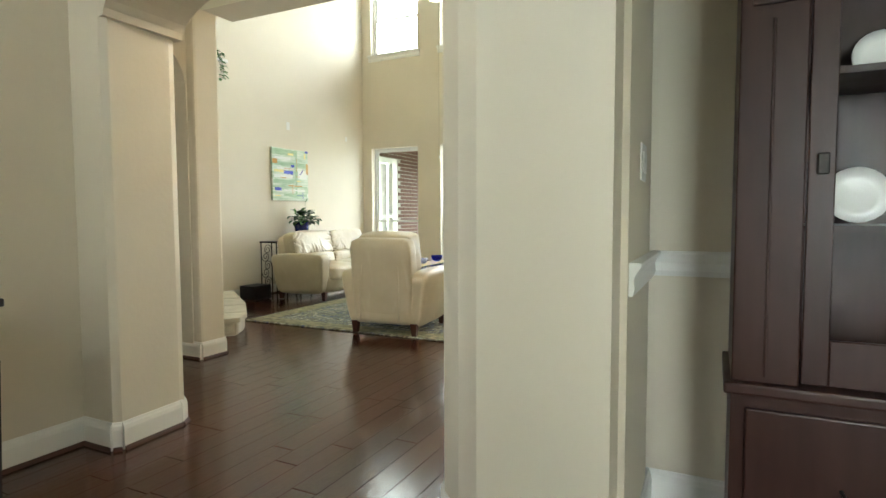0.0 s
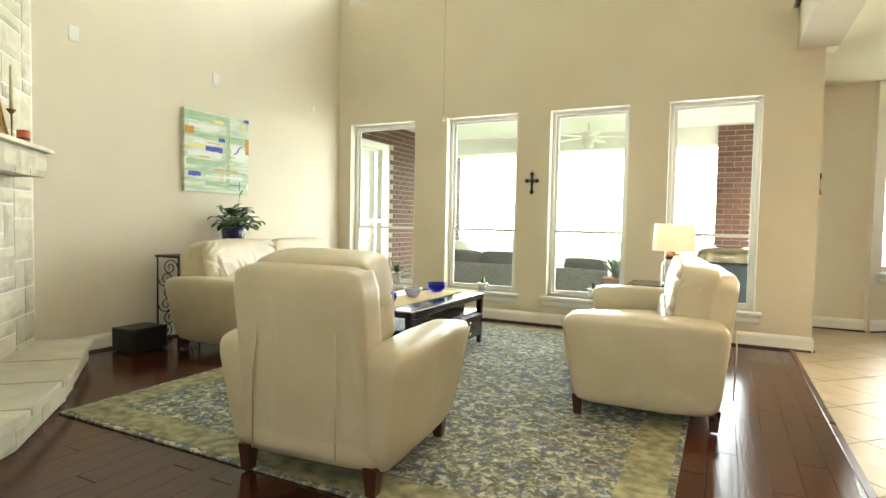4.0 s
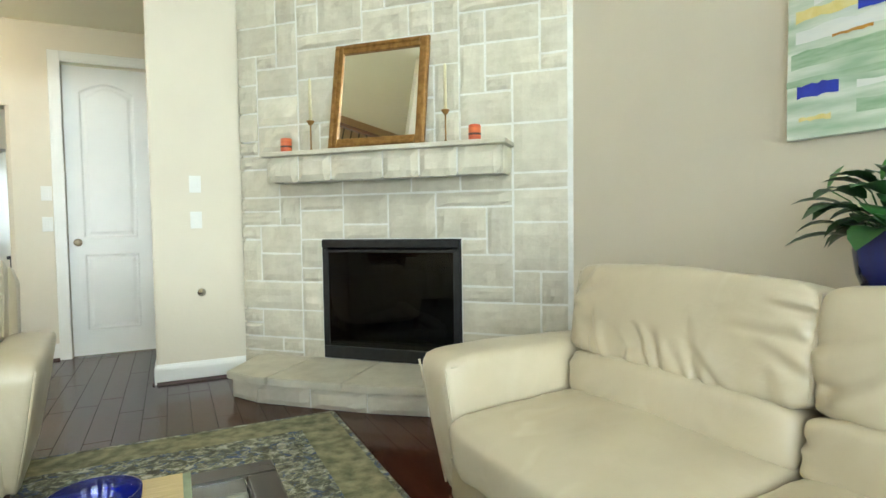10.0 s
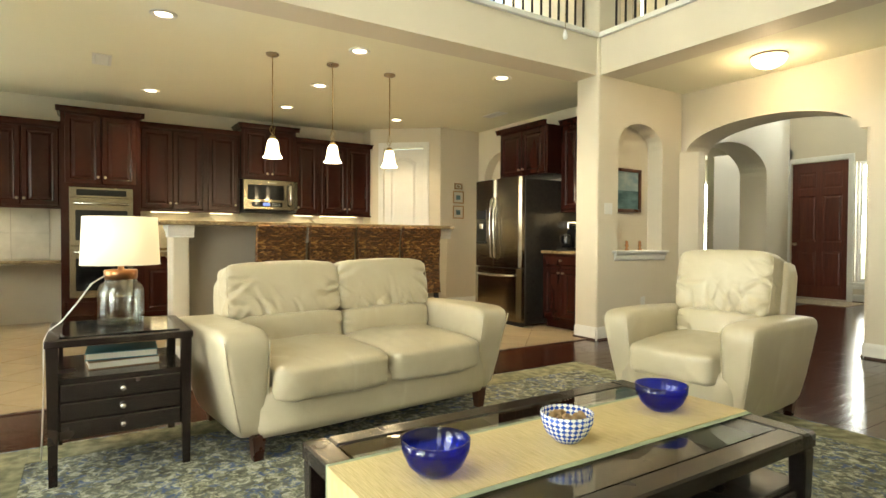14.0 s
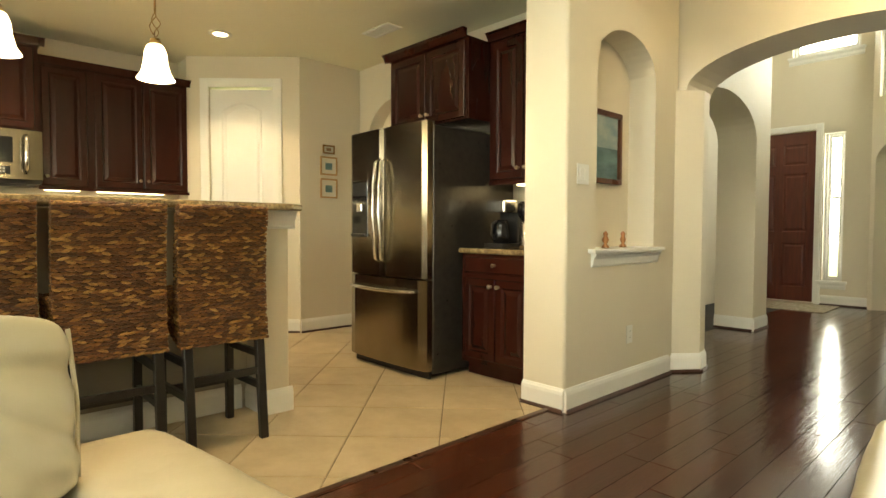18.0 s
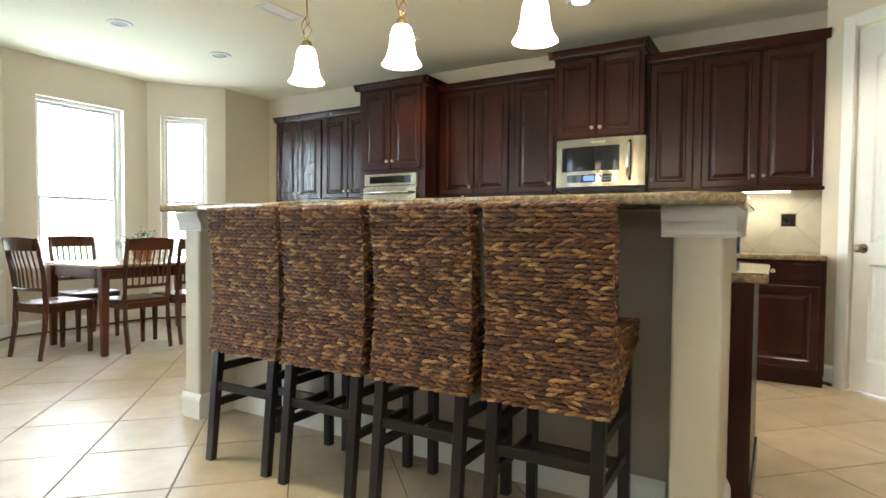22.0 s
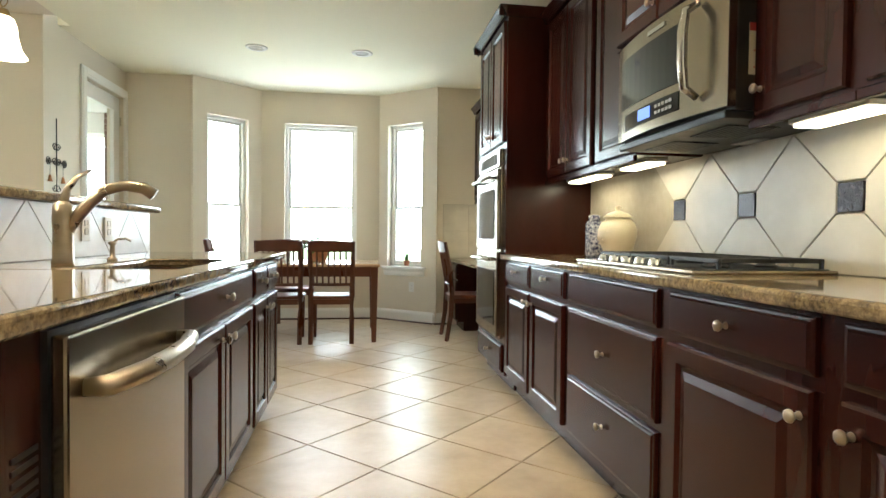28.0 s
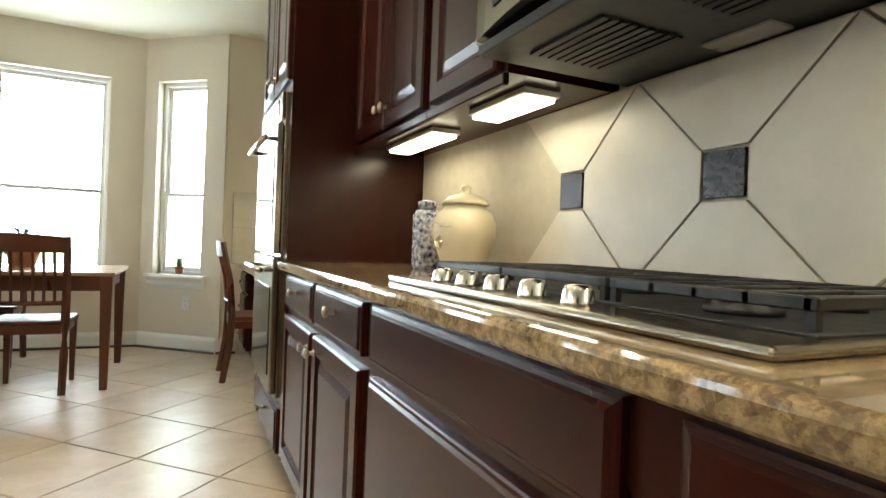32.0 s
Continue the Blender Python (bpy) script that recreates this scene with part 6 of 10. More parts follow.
part("shelf", B(-hx + 0.03, hx - 0.03, -hy + 0.03, hy - 0.03, 0.285, 0.305, 0.003), ESP, ct)
part("drawer_case", B(-hx + 0.02, hx - 0.012, -hy + 0.058, hy - 0.058, 0.075, 0.285, 0.004), ESP, ct)
part("end_rail", B(-hx + 0.06, hx - 0.06, -hy + 0.012, -hy + 0.030, 0.075, 0.285, 0.003), ESP, ct)
part("end_rail", B(-hx + 0.06, hx - 0.06, hy - 0.030, hy - 0.012, 0.075, 0.285, 0.003), ESP, ct)
for ya, yb in ((-hy + 0.065, -0.006), (0.006, hy - 0.065)):
    dr = part("drawer_front", B(hx - 0.012, hx + 0.006, ya, yb, 0.085, 0.278, 0.004), ESP, ct)
    for kz in (0.135, 0.228):
        part("knob", L([(0, 0), (0.006, 0), (0.006, 0.012), (0.014, 0.017), (0.016, 0.024), (0.010, 0.030), (0, 0.031)], 14, pose(hx + 0.006, (ya + yb) / 2, kz, 0, 90, 0)), STEELH, dr, "round chrome knob", True)
# runner on the table
rn = thing("table_runner", "straw table runner with a sage green border over the coffee table", "runner", at=pose(-2.195, 6.945, 0.012))
for nm, mt, wdt, o in (("border", SAGE, 0.168, 0.0), ("weave", STRAW, 0.150, 0.0018)):
    bm = bmesh.new()
    box(bm, -wdt, wdt, -hy - 0.003 - o, hy + 0.003 + o, th + 0.001 + o, th + 0.0025 + o)
    for k in (-1, 1):
        ya, yb = sorted((k * (hy + 0.003 + o), k * (hy + 0.0015 + o)))
        box(bm, -wdt, wdt, ya, yb, 0.10 + o * 12, th + 0.001 + o)
    part(nm, bm, mt, rn)


def bowl(name, label, x, y, mat, r=0.085, h=0.085):
    b = thing(name, label, "bowl", "coffee table bowls", pose(x, y, 0.4755))
    pr = [(0, 0), (r * 0.5, 0), (r * 0.80, h * 0.30), (r * 0.98, h * 0.7), (r, h), (r - 0.004, h), (r * 0.93, h * 0.7), (r * 0.74, h * 0.32), (r * 0.45, 0.008), (0, 0.008)]
    part("body", L(pr, 32), mat, b, smooth=True)
    return b


bowl("glass_bowl", "cobalt blue glass bowl on the straw runner", -2.185, 6.50, BLUEG)
bowl("glass_bowl", "cobalt blue glass bowl on the straw runner", -2.22, 7.416, BLUEG)
pm, nt, s = node_mat("blue_white_pattern")
v = coords(nt, (1, 1, 1), "Object")
sp = nt.nodes.new("ShaderNodeSeparateXYZ")
nt.links.new(v, sp.inputs[0])
at2 = nt.nodes.new("ShaderNodeMath"); at2.operation = "ARCTAN2"
nt.links.new(sp.outputs[1], at2.inputs[0]); nt.links.new(sp.outputs[0], at2.inputs[1])
cb = nt.nodes.new("ShaderNodeCombineXYZ")
nt.links.new(at2.outputs[0], cb.inputs[0]); nt.links.new(sp.outputs[2], cb.inputs[1])
mp = nt.nodes.new("ShaderNodeMapping"); mp.inputs["Scale"].default_value = (2.6, 44, 1); mp.inputs["Rotation"].default_value = (0, 0, 0.785)
nt.links.new(cb.outputs[0], mp.inputs["Vector"])
ck = add(nt, "ShaderNodeTexChecker", Scale=2.3)
ck.inputs["Color1"].default_value, ck.inputs["Color2"].default_value = (0.78, 0.80, 0.82, 1), (0.02, 0.08, 0.42, 1)
nt.links.new(mp.outputs[0], ck.inputs["Vector"])
nt.links.new(ck.outputs["Color"], s.inputs["Base Color"])
s.inputs["Roughness"].default_value = 0.15
pb = bowl("patterned_bowl", "blue and white patterned bowl filled with potpourri", -2.225, 6.98, pm, 0.075, 0.08)
bm = bmesh.new()
rnd = random.Random(5)
for i in range(26):
    a, r = rnd.uniform(0, 6.28), rnd.uniform(0, 0.05)
    cushion(0.03, 0.022, 0.014, 3, 2.5, bm=bm, m=pose(r * math.cos(a), r * math.sin(a), 0.058 + rnd.uniform(0, 0.012), rnd.uniform(0, 60), rnd.uniform(0, 60), rnd.uniform(0, 360)))
part("potpourri", bm, TAN, pb, "dried brown potpourri", True)

# side table with drawers and a lamp
st = thing("side_table", "espresso side table with three drawers and a glass top", "side table", at=pose(-0.30, 8.0, 0.012))
bm = B(-0.30, 0.30, -0.28, 0.28, 0.575, 0.608, 0.004)
part("top", bm, ESP, st)
part("glass_top", B(-0.25, 0.25, -0.23, 0.23, 0.6085, 0.614, 0.002), BLACKG, st, "dark glass panel")
for sx in (-1, 1):
    for sy in (-1, 1):
        part("leg", shape(B(-0.022, 0.022, -0.022, 0.022, 0, 0.575), lambda c, sx=sx, sy=sy: (c.x * (0.7 + 0.3 * min(1, c.z / 0.1)) + sx * 0.272, c.y * (0.7 + 0.3 * min(1, c.z / 0.1)) + sy * 0.252, c.z)), ESP, st)
part("shelf", B(-0.27, 0.27, -0.25, 0.25, 0.425, 0.44), ESP, st)
part("drawer_case", B(-0.27, 0.27, -0.25, 0.25, 0.185, 0.425), ESP, st)
for i in range(3):
    za = 0.190 + i * 0.078
    dr = part("drawer_front", B(-0.288, -0.27, -0.228, 0.228, za, za + 0.073, 0.004), ESP, st)
    for ky in (0.0,):
        part("knob", L([(0, 0), (0.005, 0), (0.005, 0.01), (0.012, 0.016), (0.012, 0.022), (0, 0.026)], 12, pose(-0.288, ky, za + 0.036, 0, -90, 0)), STEELH, dr, "round chrome knob", True)
for bz, mt, lb in ((0.453, TAN, "tan hardcover book lying on the side table shelf"), (0.491, TEAL, "teal hardcover book lying on the side table shelf")):
    bk = thing("book", lb, "book", at=pose(-0.33, 7.99, bz, 0, 0, 4 if mt is TAN else -3))
    part("page_block", B(-0.10, 0.095, -0.14, 0.14, 0.004, 0.030), PAPER, bk)
    part("cover", box(box(B(-0.105, 0.10, -0.145, 0.145, 0, 0.0035), -0.105, 0.10, -0.145, 0.145, 0.0305, 0.034), 0.0955, 0.10, -0.145, 0.145, 0.0036, 0.0304), mt, bk)
lp = thing("table_lamp", "table lamp with a clear glass jar base and cream drum shade", "lamp", at=pose(-0.24, 7.99, 0.627))
part("jar", L([(0, 0), (0.092, 0), (0.098, 0.01), (0.098, 0.16), (0.086, 0.19), (0.066, 0.205), (0.066, 0.215), (0.060, 0.215), (0.060, 0.20), (0.080, 0.183), (0.091, 0.155), (0.091, 0.014), (0, 0.014)], 36), pane_mat("jar_glass", (0.97, 0.985, 0.96), 0.7), lp, "clear glass jar", True)
part("collar", L([(0, 0.216), (0.070, 0.216), (0.072, 0.255), (0.068, 0.26), (0.014, 0.262), (0.012, 0.30), (0, 0.30)], 28), COPPER, lp, "copper lid", True)
part("shade", L([(0.168, 0.285), (0.171, 0.285), (0.160, 0.515), (0.157, 0.515), (0.168, 0.285)], 40), SHADEM, lp, "lit cream drum shade", True)
bm = bmesh.new()
tube(bm, [(0, 0, 0.30), (0, 0, 0.5)], 0.012, 8)
for a in range(3):
    tube(bm, [(0, 0, 0.50), (0.158 * math.cos(a * 2.09), 0.158 * math.sin(a * 2.09), 0.50)], 0.002, 5)
part("socket", bm, NICKEL, lp)
bm = bmesh.new()
tube(bm, [(-0.02, 0.066, 0.235), (-0.03, 0.12, 0.20), (-0.04, 0.18, 0.11), (-0.05, 0.24, 0.03), (-0.05, 0.285, -0.005), (-0.05, 0.305, -0.05), (-0.04, 0.31, -0.35), (-0.03, 0.32, -0.61)], 0.0035, 6)
part("cord", bm, PLASTW, lp, "thin white cord", True)

# painting
pt = thing("painting", "abstract canvas in pale green and white with blue and orange blocks", "painting", at=pose(XL + 0.002, 6.45, 1.37, 0, 0, 90))
PW_, PH_ = 0.79, 0.78
part("canvas", B(0, PW_, -0.035, 0, 0, PH_, 0.003), GREENP, pt)
DAB = [(PG, 0.0, 0.62, 0.02, 0.13), (PG, 0.05, 0.99, 0.26, 0.335), (PG, 0.02, 0.60, 0.60, 0.67), (PG, 0.0, 0.97, 0.72, 0.75), (PG, 0.62, 0.68, 0.01, 0.93), (PG, 0.3, 0.96, 0.86, 0.92), (PW, 0.06, 0.5, 0.16, 0.21), (PW, 0.12, 0.58, 0.36, 0.40), (PW, 0.7, 0.96, 0.40, 0.56), (PW, 0.04, 0.55, 0.50, 0.56), (PW, 0.30, 0.9, 0.78, 0.81),
       (PO, 0.0, 0.13, 0.21, 0.30), (PO, 0.94, 1.0, 0.25, 0.46), (PY, 0.04, 0.34, 0.41, 0.46), (PY, 0.88, 0.93, 0.05, 0.16), (PY, 0.42, 0.58, 0.08, 0.12), (PY, 0.06, 0.2, 0.90, 0.92), (PY, 0.66, 0.77, 0.60, 0.625), (PB, 0.30, 0.56, 0.42, 0.485), (PB, 0.50, 0.60, 0.30, 0.35), (PB, 0.05, 0.23, 0.75, 0.81), (PB, 0.91, 1.0, 0.0, 0.035), (PB, 0.83, 0.845, 0.83, 0.95), (PO, 0.31, 0.60, 0.375, 0.385), (PO, 0.2, 0.36, 0.555, 0.568), (PO, 0.42, 0.82, 0.700, 0.716), (PO, 0.53, 0.538, 0.716, 0.88), (PO, 0.56, 0.568, 0.716, 0.88), (PO, 0.66, 0.672, 0.18, 0.42), (PO, 0.64, 0.76, 0.52, 0.53), (PB, 0.66, 0.84, 0.885, 0.892)]
_dab = 0
for mt, u0, u1, v0, v1 in DAB:
    _dab += 1
    zl, zh = PH_ * (1 - v1), PH_ * (1 - v0)
    yy = -0.0355 - 0.00012 * _dab
    bm = bmesh.new()
    rr = random.Random(_dab)
    n = 8
    lo = [bm.verts.new((PW_ * (u0 + (u1 - u0) * i / n), yy, zl + rr.uniform(-1, 1) * min(0.006, (zh - zl) * 0.25))) for i in range(n + 1)]
    hi = [bm.verts.new((PW_ * (u0 + (u1 - u0) * i / n), yy, zh + rr.uniform(-1, 1) * min(0.006, (zh - zl) * 0.25))) for i in range(n + 1)]
    for i in range(n):
        bm.faces.new((lo[i], lo[i + 1], hi[i + 1], hi[i]))
    part("paint_stroke", bm, mt, pt)
bm = tube(bmesh.new(), [(PW_ * 0.74, -0.039, PH_ * 0.52), (PW_ * 0.79, -0.039, PH_ * 0.54), (PW_ * 0.84, -0.039, PH_ * 0.62), (PW_ * 0.91, -0.039, PH_ * 0.635)], [0.004, 0.006, 0.005, 0.003], 6)
part("paint_stroke", bm, PB, pt)

# plant on its stand behind the sofa
pl = thing("potted_plant", "peace lily in a dark blue glazed pot behind the sofa", "plant", at=pose(-4.26, 6.89, 0.835))
part("pot", L([(0, 0), (0.075, 0), (0.105, 0.08), (0.115, 0.15), (0.108, 0.19), (0.122, 0.195), (0.122, 0.215), (0.10, 0.215), (0.10, 0.17), (0, 0.17)], 32), GLAZE, pl, "glossy dark blue pot", True)
part("soil", L([(0, 0.172), (0.098, 0.174), (0.05, 0.186), (0, 0.19)], 20), SOIL, pl, smooth=True)
rnd = random.Random(11)
bm = bmesh.new()
for i in range(58):
    yaw = rnd.uniform(0, 6.28)
    if math.cos(yaw) < -0.55 and rnd.random() < 0.75:
        yaw += 3.14
    el = rnd.uniform(0.15, 1.35)
    sl = rnd.uniform(0.08, 0.20)
    b0 = Vector((rnd.uniform(-0.05, 0.05), rnd.uniform(-0.05, 0.05), 0.18))
    tip = b0 + Vector((math.cos(yaw) * math.cos(el), math.sin(yaw) * math.cos(el), math.sin(el))) * sl
    tip.x = max(tip.x, -0.10)
    tube(bm, [b0, (b0 + tip) / 2 + Vector((0, 0, 0.012)), tip], 0.0025, 4)
    leaf_blade(bm, tip, yaw, el * 0.6, rnd.uniform(0.11, 0.17) * (0.6 if math.cos(yaw) < -0.3 else 1), rnd.uniform(0.075, 0.105), rnd.uniform(0.7, 1.5))
part("foliage", bm, LEAFD, pl, smooth=True)
bm = bmesh.new()
for yx, dz, yw in ((0.03, 0.50, 0.3), (-0.02, 0.36, 1.2), (-0.12, 0.34, 2.6)):
    tube(bm, [(0.0, yx * 0.3, 0.18), (0.03, yx, 0.3), (0.04, yx * 1.5, dz)], 0.0022, 5)
    leaf_blade(bm, (0.04, yx * 1.5, dz), yw, 1.2, 0.09, 0.035, 0.5)
part("flower", bm, LEAFL, pl, "pale green lily spathe", True)
sd = thing("plant_stand", "black iron plant stand behind the sofa", "stand", at=pose(-4.26, 6.89, 0))
bm = L([(0, 0.84), (0.13, 0.84), (0.13, 0.858), (0, 0.858)], 24)
part("top", bm, IRON, sd)
for a in range(3):
    bm = tube(bmesh.new(), [(0.12 * math.cos(a * 2.09 + 1), 0.12 * math.sin(a * 2.09 + 1), 0.84), (0.10 * math.cos(a * 2.09 + 1), 0.10 * math.sin(a * 2.09 + 1), 0.4), (0.14 * math.cos(a * 2.09 + 1), 0.14 * math.sin(a * 2.09 + 1), 0)], 0.008, 6)
    part("leg", bm, IRON, sd)
# scroll stand
ss = thing("scroll_stand", "wrought iron side stand with scrolled sides beside the sofa", "stand", at=pose(-4.2, 6.22, 0))
part("top", B(-0.16, 0.16, -0.12, 0.12, 0.76, 0.78, 0.004), IRON, ss)
for sx in (-1, 1):
    for sy in (-1, 1):
        part("leg", tube(bmesh.new(), [(sx * 0.14, sy * 0.105, 0.76), (sx * 0.14, sy * 0.105, 0)], 0.008, 6), IRON, ss)


def scroll(bm, ox, oy, oz, r, d=1, turns=1.6, w=0.005, flip=1):
    pts = []
    for i in range(26):
        t = i / 25
        a = turns * 2 * math.pi * t
        rr = r * (1 - 0.8 * t)
        pts.append((ox, oy + d * (rr * math.cos(a)), oz + flip * rr * math.sin(a)))
    tube(bm, pts, w, 5)


for sx in (-1, 1):
    bm = bmesh.new()
    for zc in (0.15, 0.38, 0.61):
        scroll(bm, sx * 0.14, 0.02, zc + 0.05, 0.075, 1)
        scroll(bm, sx * 0.14, -0.02, zc - 0.05, 0.075, -1, flip=-1)
    part("scrollwork", bm, IRON, ss)
for zc in (0.05, 0.4, 0.7):
    part("brace", tube(bmesh.new(), [(0.14, -0.105, zc), (0.14, 0.105, zc)], 0.006, 6), IRON, ss)
sp_ = thing("speaker_box", "small black speaker box with a loose cable on the floor", "speaker", at=pose(-4.2, 5.85, 0))
part("cabinet", B(-0.13, 0.13, -0.16, 0.16, 0.012, 0.20, 0.008, 2), BLACKP, sp_)
part("grille", B(0.13, 0.136, -0.14, 0.14, 0.03, 0.185, 0.003), BLACKM, sp_)
for sx in (-0.1, 0.1):
    for sy in (-0.13, 0.13):
        part("foot", L([(0, 0), (0.012, 0), (0.012, 0.012), (0, 0.012)], 8, pose(sx, sy, 0)), BLACKP, sp_)
part("cable", tube(bmesh.new(), [(-0.1, 0.16, 0.10), (-0.08, 0.22, 0.12), (-0.12, 0.28, 0.03), (-0.08, 0.36, 0.004), (-0.16, 0.44, 0.004), (-0.2, 0.3, 0.004)], 0.004, 6), BLACKP, sp_, "loose black cable", True)


# wall plates and switches
def wall_plate(name, label, x, y, z, yaw, w=0.075, h=0.118, kind="switch", n=1):
    """Yaw 0: the plate's back lies on the plane towards +y."""
    p = thing(name, label, kind if kind != "blank" else "wall plate", at=pose(x, y, z, 0, 0, yaw))
    w = w * (1 + 0.62 * (n - 1))
    part("plate", B(-w / 2, w / 2, -0.006, 0.0, -h / 2, h / 2, 0.003, 2), PLASTW, p)
    for i in range(n):
        cx = (i - (n - 1) / 2) * 0.046
        if kind == "switch":
            part("toggle", B(cx - 0.016, cx + 0.016, -0.0105, -0.0062, -0.033, 0.033, 0.002), PLASTW, p)
        elif kind == "outlet":
            for dz in (-0.02, 0.02):
                soc = part("socket", B(cx - 0.014, cx + 0.014, -0.008, -0.0062, dz - 0.013, dz + 0.013, 0.001), PLASTW, p)
                part("slot", B(cx - 0.007, cx - 0.005, -0.0086, -0.0081, dz - 0.005, dz + 0.005), BLACKP, soc)
                part("slot", B(cx + 0.005, cx + 0.007, -0.0086, -0.0081, dz - 0.005, dz + 0.005), BLACKP, soc)
    return p


wall_plate("wall_plate", "blank white wall plate high on the cream wall", XL, 6.84, 2.50, 90, kind="blank")
wall_plate("wall_plate", "blank white wall plate high on the cream wall", XL, 5.48, 2.53, 90, kind="blank")
wall_plate("wall_plate", "small blank white wall plate on the cream wall", XL, 8.32, 2.48, 90, 0.05, 0.08, kind="blank")
for z in (1.38, 1.13):
    wall_plate("light_switch", "white rocker light switch beside the stone fireplace", -2.50, 3.50, z, 180, kind="switch")
    wall_plate("light_switch", "white rocker light switch on the hall wall", -1.44, YC, z - 0.01, 180, kind="switch")
g = thing("gas_valve", "small round chrome gas valve plate on the wall", "valve", at=pose(-2.52, 3.50, 0.62, 90, 0, 180))
part("plate", L([(0, 0), (0.028, 0), (0.026, 0.005), (0.01, 0.007), (0.01, 0.016), (0, 0.016)], 20), STEELH, g, smooth=True)
wall_plate("light_switch", "white double light switch on the niche wall", NX, 3.53, 1.37, -90, kind="switch", n=2)
wall_plate("outlet", "white outlet low on the niche wall", NX, 2.96, 0.36, -90, kind="outlet")

# ---- fireplace ----
FP = Matrix(((-0.70711, -0.70711, 0, -2.82), (0.70711, -0.70711, 0, 3.55), (0, 0, 1, 0), (0, 0, 0, 1)))
FB = (0.63, 1.62, 0.175, 0.985)
fp = thing("fireplace", "floor-to-ceiling cream limestone fireplace with a stone mantel and hearth", "fireplace", at=FP)
bm = cut_wall(bmesh.new(), 0, 2.31, 0, ZT, [FB], 0, 0.40, "x")
box(bm, FB[0], FB[1], 0.36, 0.40, FB[2], FB[3])
part("mortar_bed", bm, MORTAR, fp)


def stone_block(w, h, d, seed, nx=6, nz=4):
    """A rough-faced stone, its back on y = 0, its face towards -y."""
    bm = bmesh.new()
    rr = Vector((seed * 3.7, seed * 1.3, seed * 5.1))
    rows = []
    for j in range(nz + 1):
        row = []
        for i in range(nx + 1):
            u, v = i / nx, j / nz
            e = min(min(u, 1 - u) * w, min(v, 1 - v) * h)
            k = min(1.0, e / 0.012)
            p = Vector((u * w, 0, v * h))
            dep = d * (0.35 + 0.65 * k) + k * 0.013 * noise.noise(p * 9 + rr) + k * 0.007 * noise.noise(p * 30 + rr)
            wob = 0.004 if e < 1e-6 else 0.0
            row.append(bm.verts.new((u * w + wob * noise.noise(p * 14 + rr), -dep, v * h + wob * noise.noise(p * 14 - rr))))
        rows.append(row)
    for j in range(nz):
        for i in range(nx):
            bm.faces.new((rows[j][i], rows[j][i + 1], rows[j + 1][i + 1], rows[j + 1][i]))
    rim = [rows[0][i] for i in range(nx)] + [rows[j][nx] for j in range(nz)] + [rows[nz][nx - i] for i in range(nx)] + [rows[nz - j][0] for j in range(nz)]
    bk = [bm.verts.new((q.co.x, 0.0, q.co.z)) for q in rim]
    n = len(rim)
    for i in range(n):
        bm.faces.new((rim[(i + 1) % n], rim[i], bk[i], bk[(i + 1) % n]))
    return bm


STONES = {}


def lay_stone(parent, w, h, d, x, y, z, rnd, yaw=0.0, name="stone"):
    key = (round(w, 3), round(h, 3), round(d, 3), rnd.randrange(3))
    if key in STONES:
        return twin(STONES[key], name, parent, pose(x, y, z, 0, 0, yaw))
    o = part(name, stone_block(w, h, d, len(STONES) + 1), STONE, parent)
    o.matrix_basis = pose(x, y, z, 0, 0, yaw)
    STONES[key] = o
    return o


rnd = random.Random(21)
MODX, MODZ, GAP = 0.165, 0.0985, 0.014
NXc, NZc = 14, int(5.6 / MODZ)
used = [[False] * NXc for _ in range(NZc)]
for j in range(NZc):
    for i in range(NXc):
        x0_, z0_ = i * MODX - 0.03, j * MODZ
        if x0_ + MODX > FB[0] + 0.02 and x0_ < FB[1] - 0.02 and z0_ < FB[3] - 0.02 and z0_ + MODZ > FB[2] + 0.02:
            used[j][i] = True
        if z0_ + MODZ < 0.17:
            used[j][i] = True
for j in range(NZc):
    for i in range(NXc):
        if used[j][i]:
            continue
        h = rnd.choice((1, 1, 2, 2, 2, 3))
        w = rnd.choice((1, 2, 2, 3)) if h < 3 else rnd.choice((1, 2, 2))
        while h > 1 and (j + h > NZc or any(used[j + k][i] for k in range(h))):
            h -= 1
        ww = 1
        while ww < w and i + ww < NXc and all(j + k < NZc and not used[j + k][i + ww] for k in range(h)):
            ww += 1
        for k in range(h):
            for q in range(ww):
                used[j + k][i + q] = True
        lay_stone(fp, ww * MODX - GAP, h * MODZ - GAP, 0.014 + 0.006 * rnd.randrange(2), i * MODX - 0.03 + GAP / 2, 0.002, j * MODZ + GAP / 2, rnd)
# firebox
fb = part("firebox", box(box(box(box(B(FB[0], FB[0] + 0.03, 0.0, 0.35, FB[2], FB[3]), FB[1] - 0.03, FB[1], 0, 0.35, FB[2], FB[3]), FB[0] + 0.031, FB[1] - 0.031, 0, 0.35, FB[2], FB[2] + 0.06), FB[0] + 0.031, FB[1] - 0.031, 0, 0.35, FB[3] - 0.05, FB[3]), FB[0] + 0.031, FB[1] - 0.031, 0.30, 0.35, FB[2] + 0.061, FB[3] - 0.051), BLACKM, fp, "black steel firebox")
bm = B(FB[0] + 0.008, FB[1] - 0.008, -0.03, -0.002, FB[3] - 0.055, FB[3] - 0.004, 0.004)
box(bm, FB[0] + 0.008, FB[1] - 0.008, -0.022, -0.002, FB[2] + 0.004, FB[2] + 0.085, 0.003)
box(bm, FB[0] + 0.008, FB[0] + 0.05, -0.022, -0.002, FB[2] + 0.088, FB[3] - 0.058, 0.003)
